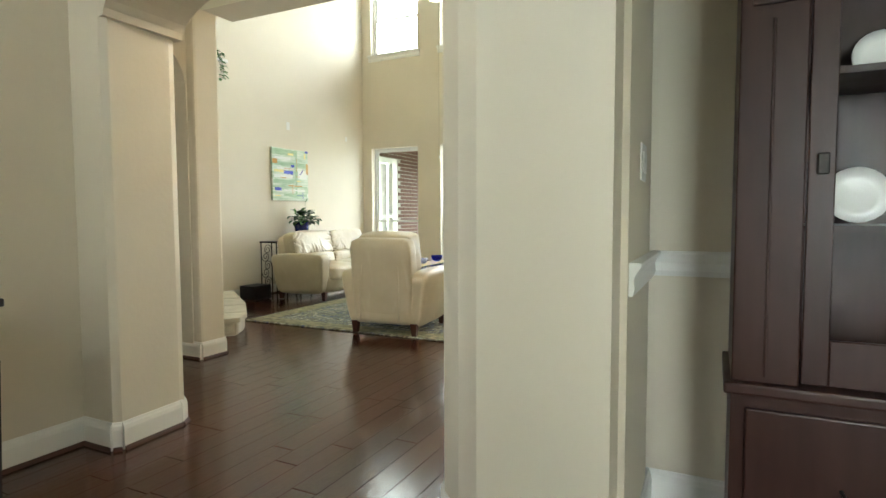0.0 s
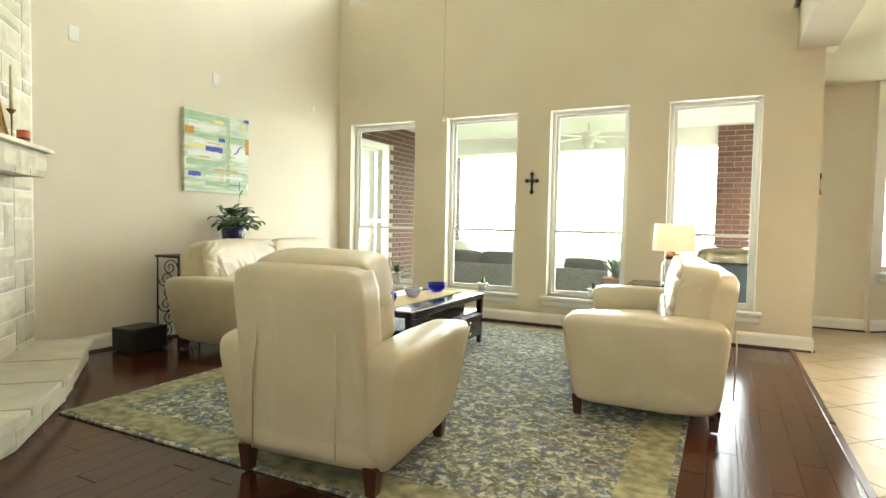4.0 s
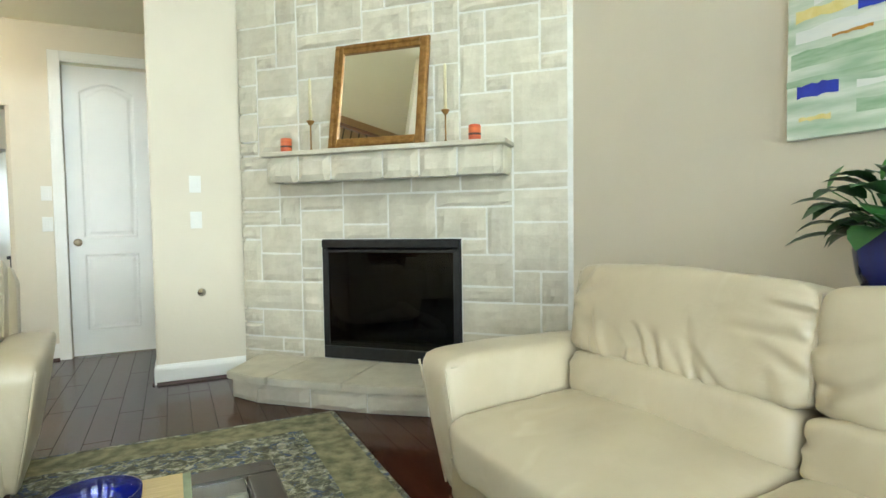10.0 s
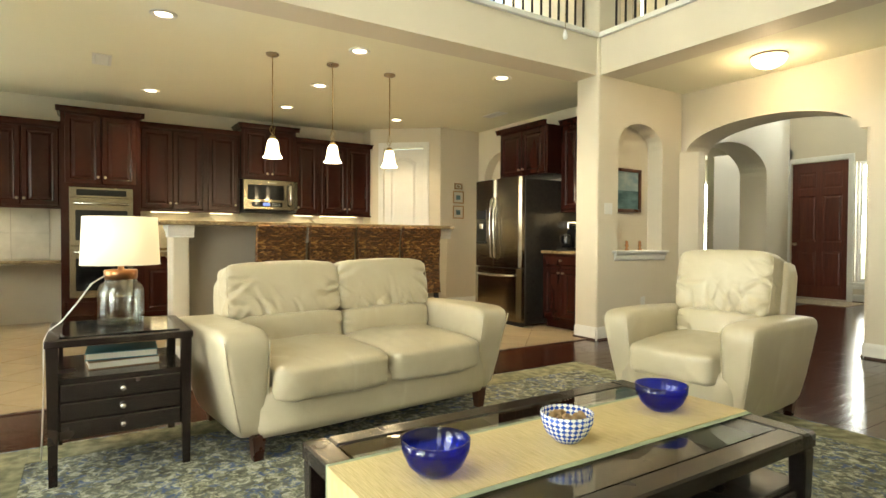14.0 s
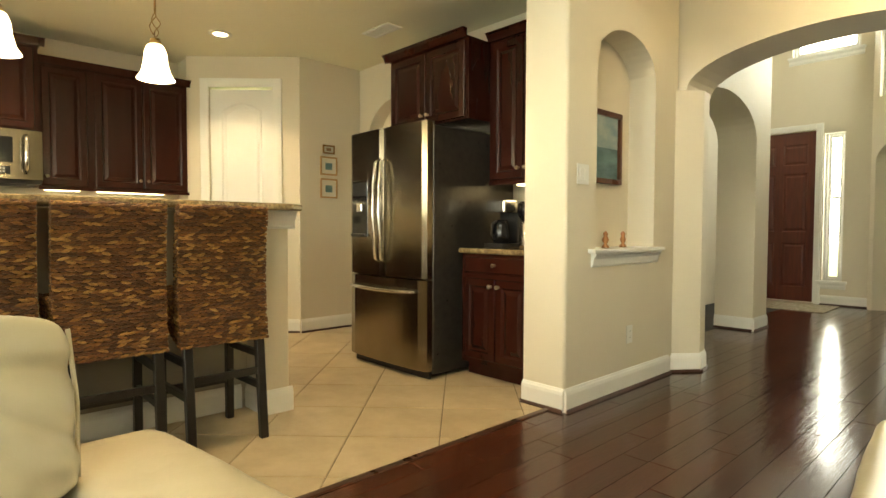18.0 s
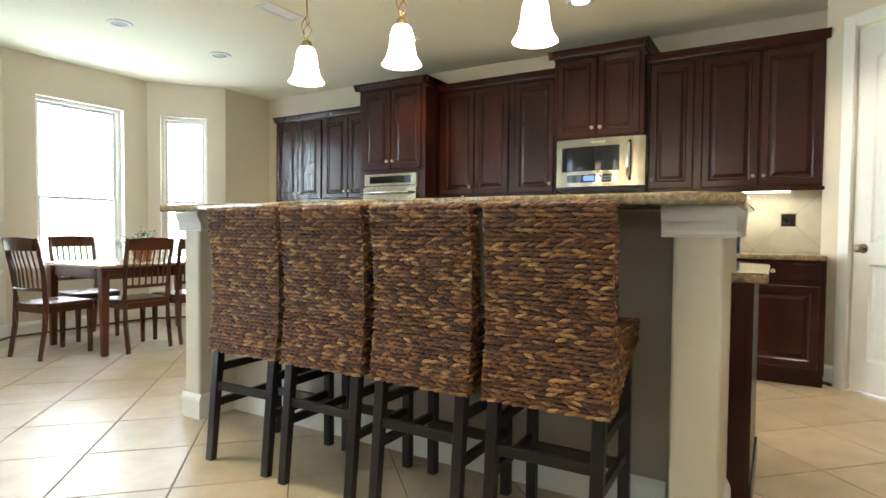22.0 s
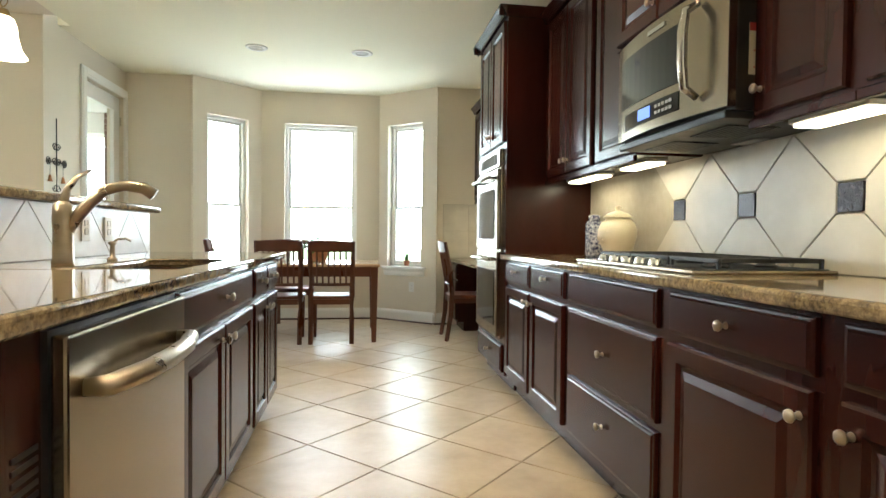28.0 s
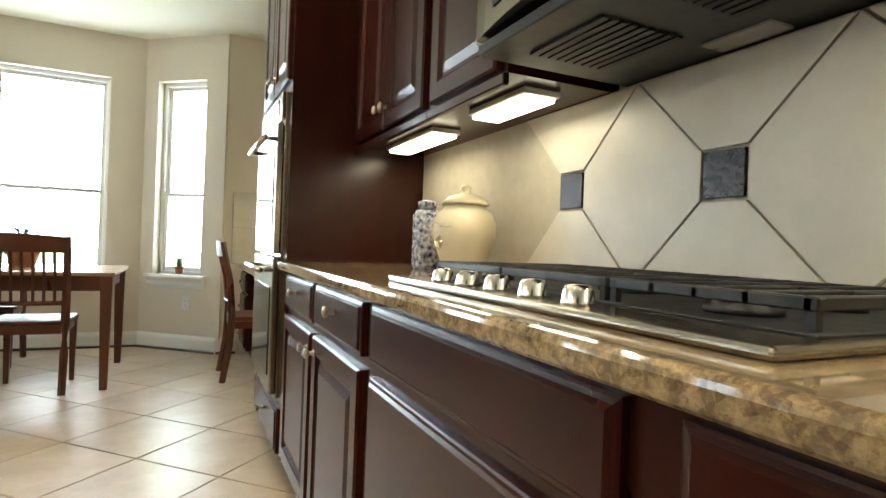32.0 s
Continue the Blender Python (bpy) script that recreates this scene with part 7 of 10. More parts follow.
box(bm, FB[1] - 0.05, FB[1] - 0.008, -0.022, -0.002, FB[2] + 0.088, FB[3] - 0.058, 0.003)
part("door_frame", bm, BLACKM, fb, "black metal surround")
part("louvre", B(FB[0] + 0.02, FB[1] - 0.02, -0.026, -0.010, FB[3] - 0.085, FB[3] - 0.07, 0.002), BLACKP, fb)
part("glass", B(FB[0] + 0.051, FB[1] - 0.051, -0.012, -0.008, FB[2] + 0.089, FB[3] - 0.088), pane_mat("smoked_fire_glass", (0.35, 0.35, 0.37), 0.4), fb)
part("badge", B(FB[1] - 0.11, FB[1] - 0.07, -0.0235, -0.0225, FB[2] + 0.04, FB[2] + 0.046), STEELH, fb)
LOGM = simple("sooty_ceramic_log", (0.010, 0.009, 0.008), (0.06, 0.05, 0.045), 0.95, scale=18, bstr=0.8, bscale=40, bdist=0.02)
for k, (a, b, r) in enumerate((((0.85, 0.16, 0.33), (1.45, 0.14, 0.37), 0.055), ((0.9, 0.10, 0.42), (1.2, 0.20, 0.50), 0.045), ((1.42, 0.10, 0.41), (1.1, 0.2, 0.52), 0.045), ((0.95, 0.08, 0.345), (1.35, 0.07, 0.345), 0.04))):
    pts = [Vector(a).lerp(Vector(b), t / 6) + Vector((0, 0, 0.02 * noise.noise(Vector((t, k, 0)) * 0.9))) for t in range(7)]
    part("log", tube(bmesh.new(), pts, [r * (0.8 + 0.3 * abs(noise.noise(Vector((t * 0.7, k * 3, 1))))) for t in range(7)], 9), LOGM, fb, "charred ceramic log", True)
# mantel shelf of stones under a thin slab
rnd = random.Random(4)
part("mantel_core", B(0.35, 1.92, -0.19, 0.01, 1.375, 1.53), MORTAR, fp)
bm = shape(B(0.32, 1.96, -0.245, 0.0, 1.532, 1.56, 0.006, 2), lambda c: (c.x, c.y + 0.004 * noise.noise(Vector((c.x * 6, 0, 0))), c.z))
part("mantel_slab", bm, STONE, fp, "pale limestone slab")
x = 0.34
while x < 1.92:
    w = min(rnd.choice((0.24, 0.36, 0.42)), 1.93 - x)
    if 1.93 - x - w < 0.12:
        w = 1.93 - x
    o = lay_stone(fp, w - 0.012, 0.165, 0.030, x + 0.006, -0.185, 1.365, rnd)
    x += w
for xs, yw in ((0.345, -90), (1.925, 90)):
    lay_stone(fp, 0.19, 0.165, 0.02, xs, 0.0 if yw < 0 else -0.19, 1.365, rnd, yw)
# hearth
hp_ = [(0.12, 0.0), (0.22, -0.475), (0.46, -0.54), (1.2, -0.52), (2.27, -0.37), (2.31, 0.0)]
bm = prism(bmesh.new(), [(0.14, 0.0), (0.24, -0.445), (0.46, -0.51), (1.2, -0.49), (2.24, -0.345), (2.28, 0.0)], 0, 0.125, "z")
part("hearth_core", bm, MORTAR, fp)
for (a, b) in zip(hp_, hp_[1:]):
    a, b = Vector((*a, 0)), Vector((*b, 0))
    ln = (b - a).length
    yw = math.degrees(math.atan2(b.y - a.y, b.x - a.x))
    n = max(1, round(ln / 0.42))
    for k in range(n):
        p = a.lerp(b, k / n)
        nrm = Vector((-(b - a).y, (b - a).x, 0)).normalized()
        p = p + nrm * 0.03
        lay_stone(fp, ln / n - 0.012, 0.118, 0.022, p.x + 0.006 * math.cos(radians(yw)), p.y + 0.006 * math.sin(radians(yw)), 0.004, rnd, yw)
cutsu = (0.0, 0.55, 1.05, 1.6, 2.4)


def hearth_y(u):
    for (a, b) in zip(hp_[1:], hp_[2:-1]):
        if a[0] <= u <= b[0]:
            return a[1] + (b[1] - a[1]) * (u - a[0]) / (b[0] - a[0])
    return hp_[1][1] if u < 0.2 else hp_[-2][1]


for k, (ua, ub) in enumerate(zip(cutsu, cutsu[1:])):
    poly = [(max(ua, 0.11) + 0.004, 0.0)]
    if k == 0:
        poly += [(0.21, -0.49), (0.46, -0.555)]
    else:
        poly += [(ua + 0.004, hearth_y(ua) - 0.015)]
    if ua < 1.2 < ub:
        poly += [(1.2, -0.535)]
    if k == len(cutsu) - 2:
        poly += [(2.285, -0.385), (2.315, 0.0)]
    else:
        poly += [(ub - 0.004, hearth_y(ub) - 0.015), (ub - 0.004, 0.0)]
    bm = prism(bmesh.new(), poly, 0.126, 0.172, "z")
    bmesh.ops.bevel(bm, geom=bm.edges[:], offset=0.006, segments=2, affect="EDGES")
    part("hearth_slab", bm, STONE, fp, "smooth cream hearth slab")


def fp_at(u, out, z, rx=0, rz=0):
    return FP @ pose(u, -out, z, rx, 0, rz)


# mirror and candles on the mantel
mr = thing("mirror", "mirror in an antique gold frame leaning on the mantel", "mirror", at=fp_at(1.11, 0.135, 1.562, -11))
mw, mh, fw = 0.33, 0.70, 0.062
prof = [(0, 0), (0.03, 0), (0.034, 0.012), (0.022, 0.022), (0.028, 0.04), (0.016, 0.056), (0.008, fw), (0, fw)]
for nm, (xa, xb, za, zb) in (("frame_side", (-mw, -mw + fw, 0, mh)), ("frame_side", (mw - fw, mw, 0, mh)), ("frame_rail", (-mw + fw, mw - fw, 0, fw)), ("frame_rail", (-mw + fw, mw - fw, mh - fw, mh))):
    bm = B(xa, xb, -0.028, 0.0, za, zb, 0.006, 2)
    inn = (-mw + 0.02, mw - 0.02)
    if nm == "frame_side":
        box(bm, xa + (0.008 if xa < 0 else 0.030), xa + (0.032 if xa < 0 else 0.054), -0.036, -0.026, za + 0.01, zb - 0.01, 0.006, 2)
    else:
        box(bm, xa, xb, -0.036, -0.026, za + (0.030 if za > 0.1 else 0.008), za + (0.054 if za > 0.1 else 0.032), 0.006, 2)
    part(nm, bm, GOLDF, mr, "antique gold moulding")
part("mirror_glass", B(-mw + fw - 0.002, mw - fw + 0.002, -0.012, -0.006, fw - 0.002, mh - fw + 0.002), MIRROR, mr, "silvered mirror glass")
for u in (0.64, 1.57):
    c = thing("candlestick", "tall thin brass candlestick with an ivory taper on the mantel", "candlestick", "mantel candlesticks", fp_at(u, 0.13, 1.562))
    part("base", L([(0, 0), (0.035, 0), (0.035, 0.006), (0.012, 0.014), (0.005, 0.022), (0.005, 0.17), (0.016, 0.18), (0.026, 0.195), (0.026, 0.2), (0.012, 0.2), (0, 0.2)], 18), GOLDF, c, smooth=True)
    part("taper", L([(0, 0.2), (0.011, 0.2), (0.009, 0.46), (0.002, 0.475), (0, 0.476)], 12), WAXW, c, "ivory taper candle", True)
for u in (0.45, 1.75):
    c = thing("pillar_candle", "orange-red striped pillar candle on the mantel", "candle", "mantel pillar candles", fp_at(u, 0.13, 1.562))
    part("wax", L([(0, 0), (0.036, 0), (0.037, 0.004), (0.036, 0.095), (0.030, 0.098), (0.012, 0.092), (0, 0.092)], 24), WAX, c, smooth=True)
    part("band", L([(0.0372, 0.036), (0.038, 0.037), (0.038, 0.047), (0.0372, 0.048)], 24), LEGW, c, "dark striped band", True)
    part("wick", tube(bmesh.new(), [(0, 0, 0.092), (0.001, 0, 0.106)], 0.0012, 5), BLACKP, c)

# high plant ledge with a trailing vine
lg = part("plant_ledge_sill", B(XL - 0.02, XL + 0.03, 5.20, 5.68, 3.16, 3.20, 0.004), TRIM)
struct(lg, "white painted sill of a high plant ledge")
vn = thing("trailing_vine", "green vine trailing from the high ledge by the fireplace", "plant", at=pose(XL + 0.02, 5.36, 3.2))
rnd = random.Random(8)
bm = bmesh.new()
bs = bmesh.new()
for k in range(5):
    y0 = -0.12 + 0.07 * k
    pts = [Vector((0.03, y0, 0.03))]
    for i in range(9):
        pts.append(pts[-1] + Vector((0.012 if i < 3 else rnd.uniform(-0.012, 0.012), rnd.uniform(-0.03, 0.03), 0.02 if i == 0 else -0.042)))
    tube(bs, pts, 0.0018, 4)
    for p in pts:
        for _ in range(2):
            leaf_blade(bm, p, rnd.uniform(-1.4, 1.4), rnd.uniform(-0.6, 0.4), rnd.uniform(0.05, 0.08), rnd.uniform(0.035, 0.055), 0.9, seg=4)
part("stem", bs, LEAFD, vn)
part("leaves", bm, LEAFL, vn, smooth=True)

# cross between the windows
cr = thing("wall_cross", "dark iron cross with flared ends on the wall", "cross", at=pose(-1.79, YW - 0.006, 1.60))
def cross_arm(bm, ang, ln, w=0.022):
    m = pose(0, 0, 0, 0, ang, 0)
    poly = [(-w / 2, 0), (-w / 2, ln - 0.045), (-w * 1.1, ln - 0.03), (-w * 0.8, ln - 0.012), (0, ln), (w * 0.8, ln - 0.012), (w * 1.1, ln - 0.03), (w / 2, ln - 0.045), (w / 2, 0)]
    prism(bm, poly, -0.014, 0.0, "y", m)
for ang, ln in ((0, 0.10), (90, 0.082), (180, 0.15), (270, 0.082)):
    part("arm", (lambda b: (cross_arm(b, ang, ln), b)[1])(bmesh.new()), BLACKM, cr)
part("boss", L([(0, 0), (0.024, 0), (0.02, 0.008), (0, 0.012)], 16, pose(0, -0.014, 0, 90)), IRON, cr, smooth=True)
part("hanger", tube(bmesh.new(), [(-0.008, -0.004, 0.10), (0, -0.004, 0.13), (0.008, -0.004, 0.10)], 0.0015, 5), IRON, cr)


# small plants on the sills
def sill_plant(x, y, z, kind, label, pot=WHITEC, r=0.042, h=0.08):
    p = thing("sill_plant", label, "plant", at=pose(x, y, z))
    part("pot", L(pot_profile(r * 0.82, r, h, 0.01, 0.005), 22), pot, p, smooth=True)
    part("soil", L([(0, h * 0.86), (r * 0.85, h * 0.86), (0, h * 0.92)], 14), SOIL, p)
    rr = random.Random(int(x * 100) & 255)
    bm = bmesh.new()
    if kind == "aloe":
        for i in range(16):
            leaf_blade(bm, (0, 0, h * 0.88), i * 2.4, rr.uniform(0.7, 1.4), rr.uniform(0.08, 0.15), 0.022, rr.uniform(-0.1, 0.4), 0.5, 4)
    elif kind == "cactus":
        cushion(0.05, 0.05, 0.07, 5, 2.2, bm=bm, m=pose(0, 0, h + 0.025))
        for i in range(9):
            leaf_blade(bm, (0, 0, h + 0.04), i * 2.4, rr.uniform(0.4, 1.2), 0.05, 0.018, 0.3, 0.5, 3)
    else:
        for i in range(20):
            leaf_blade(bm, (0, 0, h * 0.9), i * 2.4, rr.uniform(0.3, 1.4), rr.uniform(0.05, 0.09), 0.02, rr.uniform(0, 0.8), 0.4, 4)
    part("leaves", bm, LEAFD if kind != "cactus" else LEAFL, p, smooth=True)


sill_plant(-3.52, YW - 0.02, 0.345, "aloe", "small aloe in a tall white pot on the window sill", r=0.05, h=0.14)
sill_plant(-2.35, YW - 0.02, 0.345, "cactus", "tiny succulent in a white pot on the window sill", r=0.055, h=0.085)
sill_plant(-1.08, YW - 0.02, 0.345, "leafy", "small leafy plant in a white pot on the window sill", r=0.055, h=0.10)

# niche picture and figures
pc = thing("framed_picture", "framed seascape picture hanging in the arched niche", "picture", at=pose(0.83, 3.27, 1.355, 0, 0, -90))
SEA = simple("painted_seascape", (0.03, 0.09, 0.11), (0.16, 0.28, 0.30), 0.5, scale=5, stretch=(1, 1, 2.6), detail=6)
SKYP = simple("painted_sky", (0.16, 0.28, 0.34), (0.42, 0.48, 0.46), 0.5, scale=6, stretch=(1, 1, 2), detail=6)
for q in ((0, 0.48, 0, 0.035), (0, 0.48, 0.45, 0.485), (0, 0.035, 0.0352, 0.4498), (0.445, 0.48, 0.0352, 0.4498)):
    part("frame_rail", B(q[0], q[1], -0.035, -0.004, q[2], q[3], 0.006, 2), CHAIRW, pc)
part("picture_sea", B(0.035, 0.445, -0.016, -0.006, 0.035, 0.24), SEA, pc, "dark painted sea")
part("picture_sky", B(0.035, 0.445, -0.016, -0.006, 0.2402, 0.45), SKYP, pc, "painted cloudy sky")
for y_, k in ((2.98, 0), (3.20, 1)):
    f_ = thing("figurine", "small dark brass figurine on the niche shelf", "figurine", at=pose(0.71, y_ - 0.06, 0.9305))
    part("body", L([(0, 0), (0.025, 0), (0.022, 0.012), (0.009, 0.025), (0.02 + 0.004 * k, 0.05), (0.012, 0.075), (0.017, 0.09), (0.006, 0.105), (0, 0.108)], 14), COPPER, f_, smooth=True)

# ceiling fan over the seating
cf = thing("ceiling_fan", "white ceiling fan with four lit bell glass lights", "ceiling fan", at=pose(-1.75, 6.5, 0))
FANW = simple("fan_white_enamel", (0.70, 0.68, 0.62), (0.74, 0.72, 0.66), 0.35)
part("canopy", L([(0, ZT), (0.07, ZT), (0.065, ZT - 0.05), (0.02, ZT - 0.08), (0, ZT - 0.08)], 20), FANW, cf, smooth=True)
part("downrod", tube(bmesh.new(), [(0, 0, ZT - 0.07), (0, 0, 4.3)], 0.013, 10), FANW, cf)
part("motor", L([(0, 4.3), (0.05, 4.3), (0.13, 4.25), (0.145, 4.18), (0.13, 4.11), (0.07, 4.08), (0.06, 4.0), (0, 3.99)], 28), FANW, cf, smooth=True)
for k in range(5):
    a = k * 72 + 20
    bm = B(0.16, 0.66, -0.065, 0.065, 4.165, 4.173, 0.003, m=pose(0, 0, 0, 0, 0, a) @ pose(0, 0, 0, 8, 0, 0))
    bl = part("blade", bm, FANW, cf)
    part("bracket", B(0.10, 0.24, -0.02, 0.02, 4.15, 4.16, 0.002, m=pose(0, 0, 0, 0, 0, a)), NICKEL, bl)
for k in range(4):
    a = k * 90 + 30
    c_, s_ = math.cos(radians(a)), math.sin(radians(a))
    ar = part("light_arm", tube(bmesh.new(), [(0.04 * c_, 0.04 * s_, 4.0), (0.10 * c_, 0.10 * s_, 3.99), (0.13 * c_, 0.13 * s_, 3.95)], 0.008, 8), FANW, cf)
    part("bell_shade", L([(0.02, 0), (0.035, -0.02), (0.05, -0.07), (0.075, -0.12), (0.072, -0.12), (0.046, -0.07), (0.03, -0.02), (0.02, 0)], 20, pose(0.13 * c_, 0.13 * s_, 3.96) @ pose(0, 0, 0, 0, 0, a) @ pose(0, 0, 0, 0, -30, 0)), LAMPLIT, ar, "lit white glass bell", True)
part("pull_chain", tube(bmesh.new(), [(0.03, 0, 4.0), (0.03, 0, 1.89)], 0.0018, 5), NICKEL, cf)
part("pull_knob", L([(0, 1.85), (0.008, 1.853), (0.011, 1.865), (0.006, 1.885), (0.002, 1.892), (0, 1.892)], 12, pose(0.03, 0, 0)), WHITEC, cf, "white teardrop pull", True)
# flush light in the hall
fl = thing("flush_ceiling_light", "lit white dome ceiling light in the hall", "ceiling light", at=pose(-0.63, 2.85, ZC))
part("rim", L([(0, 0), (0.155, 0), (0.158, -0.008), (0.150, -0.016), (0.13, -0.016), (0, -0.014)], 32), NICKEL, fl, "satin nickel rim", True)
part("dome", L([(0.148, -0.0165), (0.142, -0.05), (0.115, -0.085), (0.06, -0.112), (0, -0.12)], 32), LAMPLIT, fl, "glowing white glass dome", True)

# ---- kitchen things ----
BRASS = simple("antique_brass", (0.36, 0.25, 0.10), (0.50, 0.36, 0.17), 0.3, 1.0, scale=30, bstr=0)
FSIDE = simple("dark_grey_appliance_side", (0.045, 0.040, 0.036), (0.06, 0.054, 0.048), 0.32, 0.6, scale=25, bstr=0.1, bscale=150)
BLUEC = simple("cobalt_ceramic", (0.008, 0.012, 0.10), (0.014, 0.022, 0.17), 0.15, scale=10, bstr=0.05, coat=0.4)
CREAMC = simple("cream_ceramic", (0.62, 0.55, 0.38), (0.70, 0.63, 0.46), 0.3, scale=8, bstr=0.1, bscale=30)
SPECK = simple("blue_speckled_glaze", (0.012, 0.016, 0.08), (0.55, 0.56, 0.62), 0.25, scale=70, detail=2, bstr=0)
STOOLW = simple("black_stained_wood", (0.008, 0.006, 0.005), (0.014, 0.010, 0.008), 0.35, scale=8, bstr=0.05)
OAK = simple("pale_oak_top", (0.42, 0.27, 0.13), (0.52, 0.35, 0.18), 0.22, scale=6, stretch=(1, 6, 1), coat=0.3)


def braid(bm, at, w, h, row=0.031, cell=0.029, seed=0):
    """Rows of plaited grass: at(u, v, lift) places a point of the sheet; each cell is two slanting almond strands."""
    rr = random.Random(seed)
    nrow, ncell = max(1, round(h / row)), max(1, round(w / cell))
    rh, cw = h / nrow, w / ncell
    for j in range(nrow):
        sh = rr.uniform(-0.5, 0.5) * cw
        flip = rr.choice((-1, 1))
        for i in range(-1, ncell + 1):
            for s in (1, -1):
                wid = rh * rr.uniform(0.21, 0.27)
                um = (i + 0.5) * cw + sh + (0.25 * cw if s > 0 else 0)
                hl = cw * rr.uniform(0.68, 0.84)
                vm = (j + 0.5) * rh + s * rh * 0.25 + rr.uniform(-0.0015, 0.0015)
                sl = flip * s * rh * rr.uniform(0.10, 0.18)
                lift = rr.uniform(0.008, 0.013)
                if um + hl * 0.5 < 0 or um - hl * 0.5 > w:
                    continue
                ring = []
                for q, a in ((-1.0, 0.15), (-0.5, 0.8), (0.1, 1.0), (0.6, 0.75), (1.0, 0.15)):
                    u = min(max(um + q * hl, -0.003), w + 0.003)
                    v = vm + q * sl
                    l = lift * (1 - 0.75 * q * q) if abs(q) < 1 else 0.0
                    ring.append([bm.verts.new(at(u, v + k * wid * a, l * b)) for k, b in ((-1, 0.25), (-0.45, 0.9), (0.45, 0.9), (1, 0.25))])
                for ra, rb in zip(ring, ring[1:]):
                    for k in range(3):
                        bm.faces.new((ra[k], rb[k], rb[k + 1], ra[k + 1]))


def back_x(z):
    """Rear face of the stool's back: hollow in the middle, leaning out at the top and the foot."""
    t = (z - 0.50) / 0.66
    return 0.030 * math.sin(math.pi * min(1.0, max(0.0, t))) - 0.010 * t


stool = thing("bar_stool", "woven sea-grass bar stool on black wooden legs", "bar stool", "stools at the island bar")
SW, SX = 0.42, 0.42
bm = bmesh.new()
prism(bm, [(back_x(0.50 + 0.065 * k) + 0.006, 0.50 + 0.065 * k) for k in range(11)] + [(back_x(1.15 - 0.065 * k) + 0.054, 1.15 - 0.065 * k) for k in range(11)], -SW / 2 + 0.006, SW / 2 - 0.006, "y")
core = simple("dark_weave_core", (0.030, 0.012, 0.005), (0.05, 0.020, 0.008), 0.9)
bk = part("backrest", bm, core, stool)
bm = bmesh.new()
braid(bm, lambda u, v, l: (back_x(0.495 + v) + 0.004 - l, SW / 2 - u, 0.495 + v), SW, 0.655, seed=1)
braid(bm, lambda u, v, l: (back_x(0.745 + v) + 0.056 + l, u - SW / 2, 0.745 + v), SW, 0.405, seed=2)
for k in (-1, 1):
    braid(bm, lambda u, v, l, k=k: (back_x(0.495 + v) + 0.003 + u, k * (SW / 2 - 0.006 + l), 0.495 + v), 0.054, 0.655, cell=0.030, seed=3 + k)
braid(bm, lambda u, v, l: (back_x(1.15) + 0.002 + v, SW / 2 - u, 1.148 + l), SW, 0.056, row=0.028, seed=6)
tagged(part("back_weave", bm, SEAGRASS, bk), kind="stuff")
bm = bmesh.new()
prism(bm, [(0.055, 0.50), (0.16, 0.555), (SX - 0.01, 0.665), (SX, 0.69), (SX - 0.01, 0.745), (0.055, 0.745)], -SW / 2 + 0.008, SW / 2 - 0.008, "y")
st_ = part("seat", bm, core, stool)
bm = bmesh.new()
braid(bm, lambda u, v, l: (0.06 + v, SW / 2 - u, 0.744 + l), SW, SX - 0.06, seed=7)
braid(bm, lambda u, v, l: (SX - 0.004 + l, SW / 2 - u, 0.665 + v), SW, 0.08, row=0.027, seed=8)
for k in (-1, 1):
    braid(bm, lambda u, v, l, k=k: (0.055 + u, k * (SW / 2 - 0.008 + l), 0.50 + 0.165 * u / (SX - 0.06) + v * (0.245 - 0.165 * u / (SX - 0.06)) / 0.245), SX - 0.06, 0.245, seed=9 + k)
tagged(part("seat_weave", bm, SEAGRASS, st_), kind="stuff")
for k in (-1, 1):
    yk = k * (SW / 2 - 0.035)
    part("leg", shape(B(-0.02, 0.02, yk - 0.02, yk + 0.02, 0.0, 0.52, 0.003), lambda c: (c.x * (0.8 + 0.2 * c.z / 0.5) + 0.032 - 0.05 * (0.52 - c.z) / 0.52, c.y, c.z)), STOOLW, stool)
    part("leg", B(SX - 0.05, SX - 0.012, yk - 0.019, yk + 0.019, 0, 0.66, 0.003), STOOLW, stool)
    part("stretcher", B(0.02, SX - 0.05, yk - 0.011, yk + 0.011, 0.40, 0.435, 0.002), STOOLW, stool)
    part("stretcher", B(0.01, SX - 0.05, yk - 0.011, yk + 0.011, 0.24, 0.275, 0.002), STOOLW, stool)
yk = SW / 2 - 0.055
part("stretcher", B(0.005, 0.027, -yk, yk, 0.32, 0.355, 0.002), STOOLW, stool)
part("stretcher", B(SX - 0.043, SX - 0.020, -yk, yk, 0.20, 0.24, 0.002), STOOLW, stool)
stool.matrix_basis = pose(1.455, 5.29, 0, 0, 0, 1)
for y_, a_ in ((5.765, -1), (6.235, 1), (6.70, 2)):
    copy_thing(stool, pose(1.455, y_, 0, 0, 0, a_))

# refrigerator
fr = thing("refrigerator", "stainless steel French door refrigerator with dark sides", "refrigerator", at=pose(2.58, 3.84, 0, 0, 0, 180))
part("body", B(0.004, 0.916, 0.07, 0.93, 0.03, 1.765, 0.006), FSIDE, fr, "dark grey cabinet")


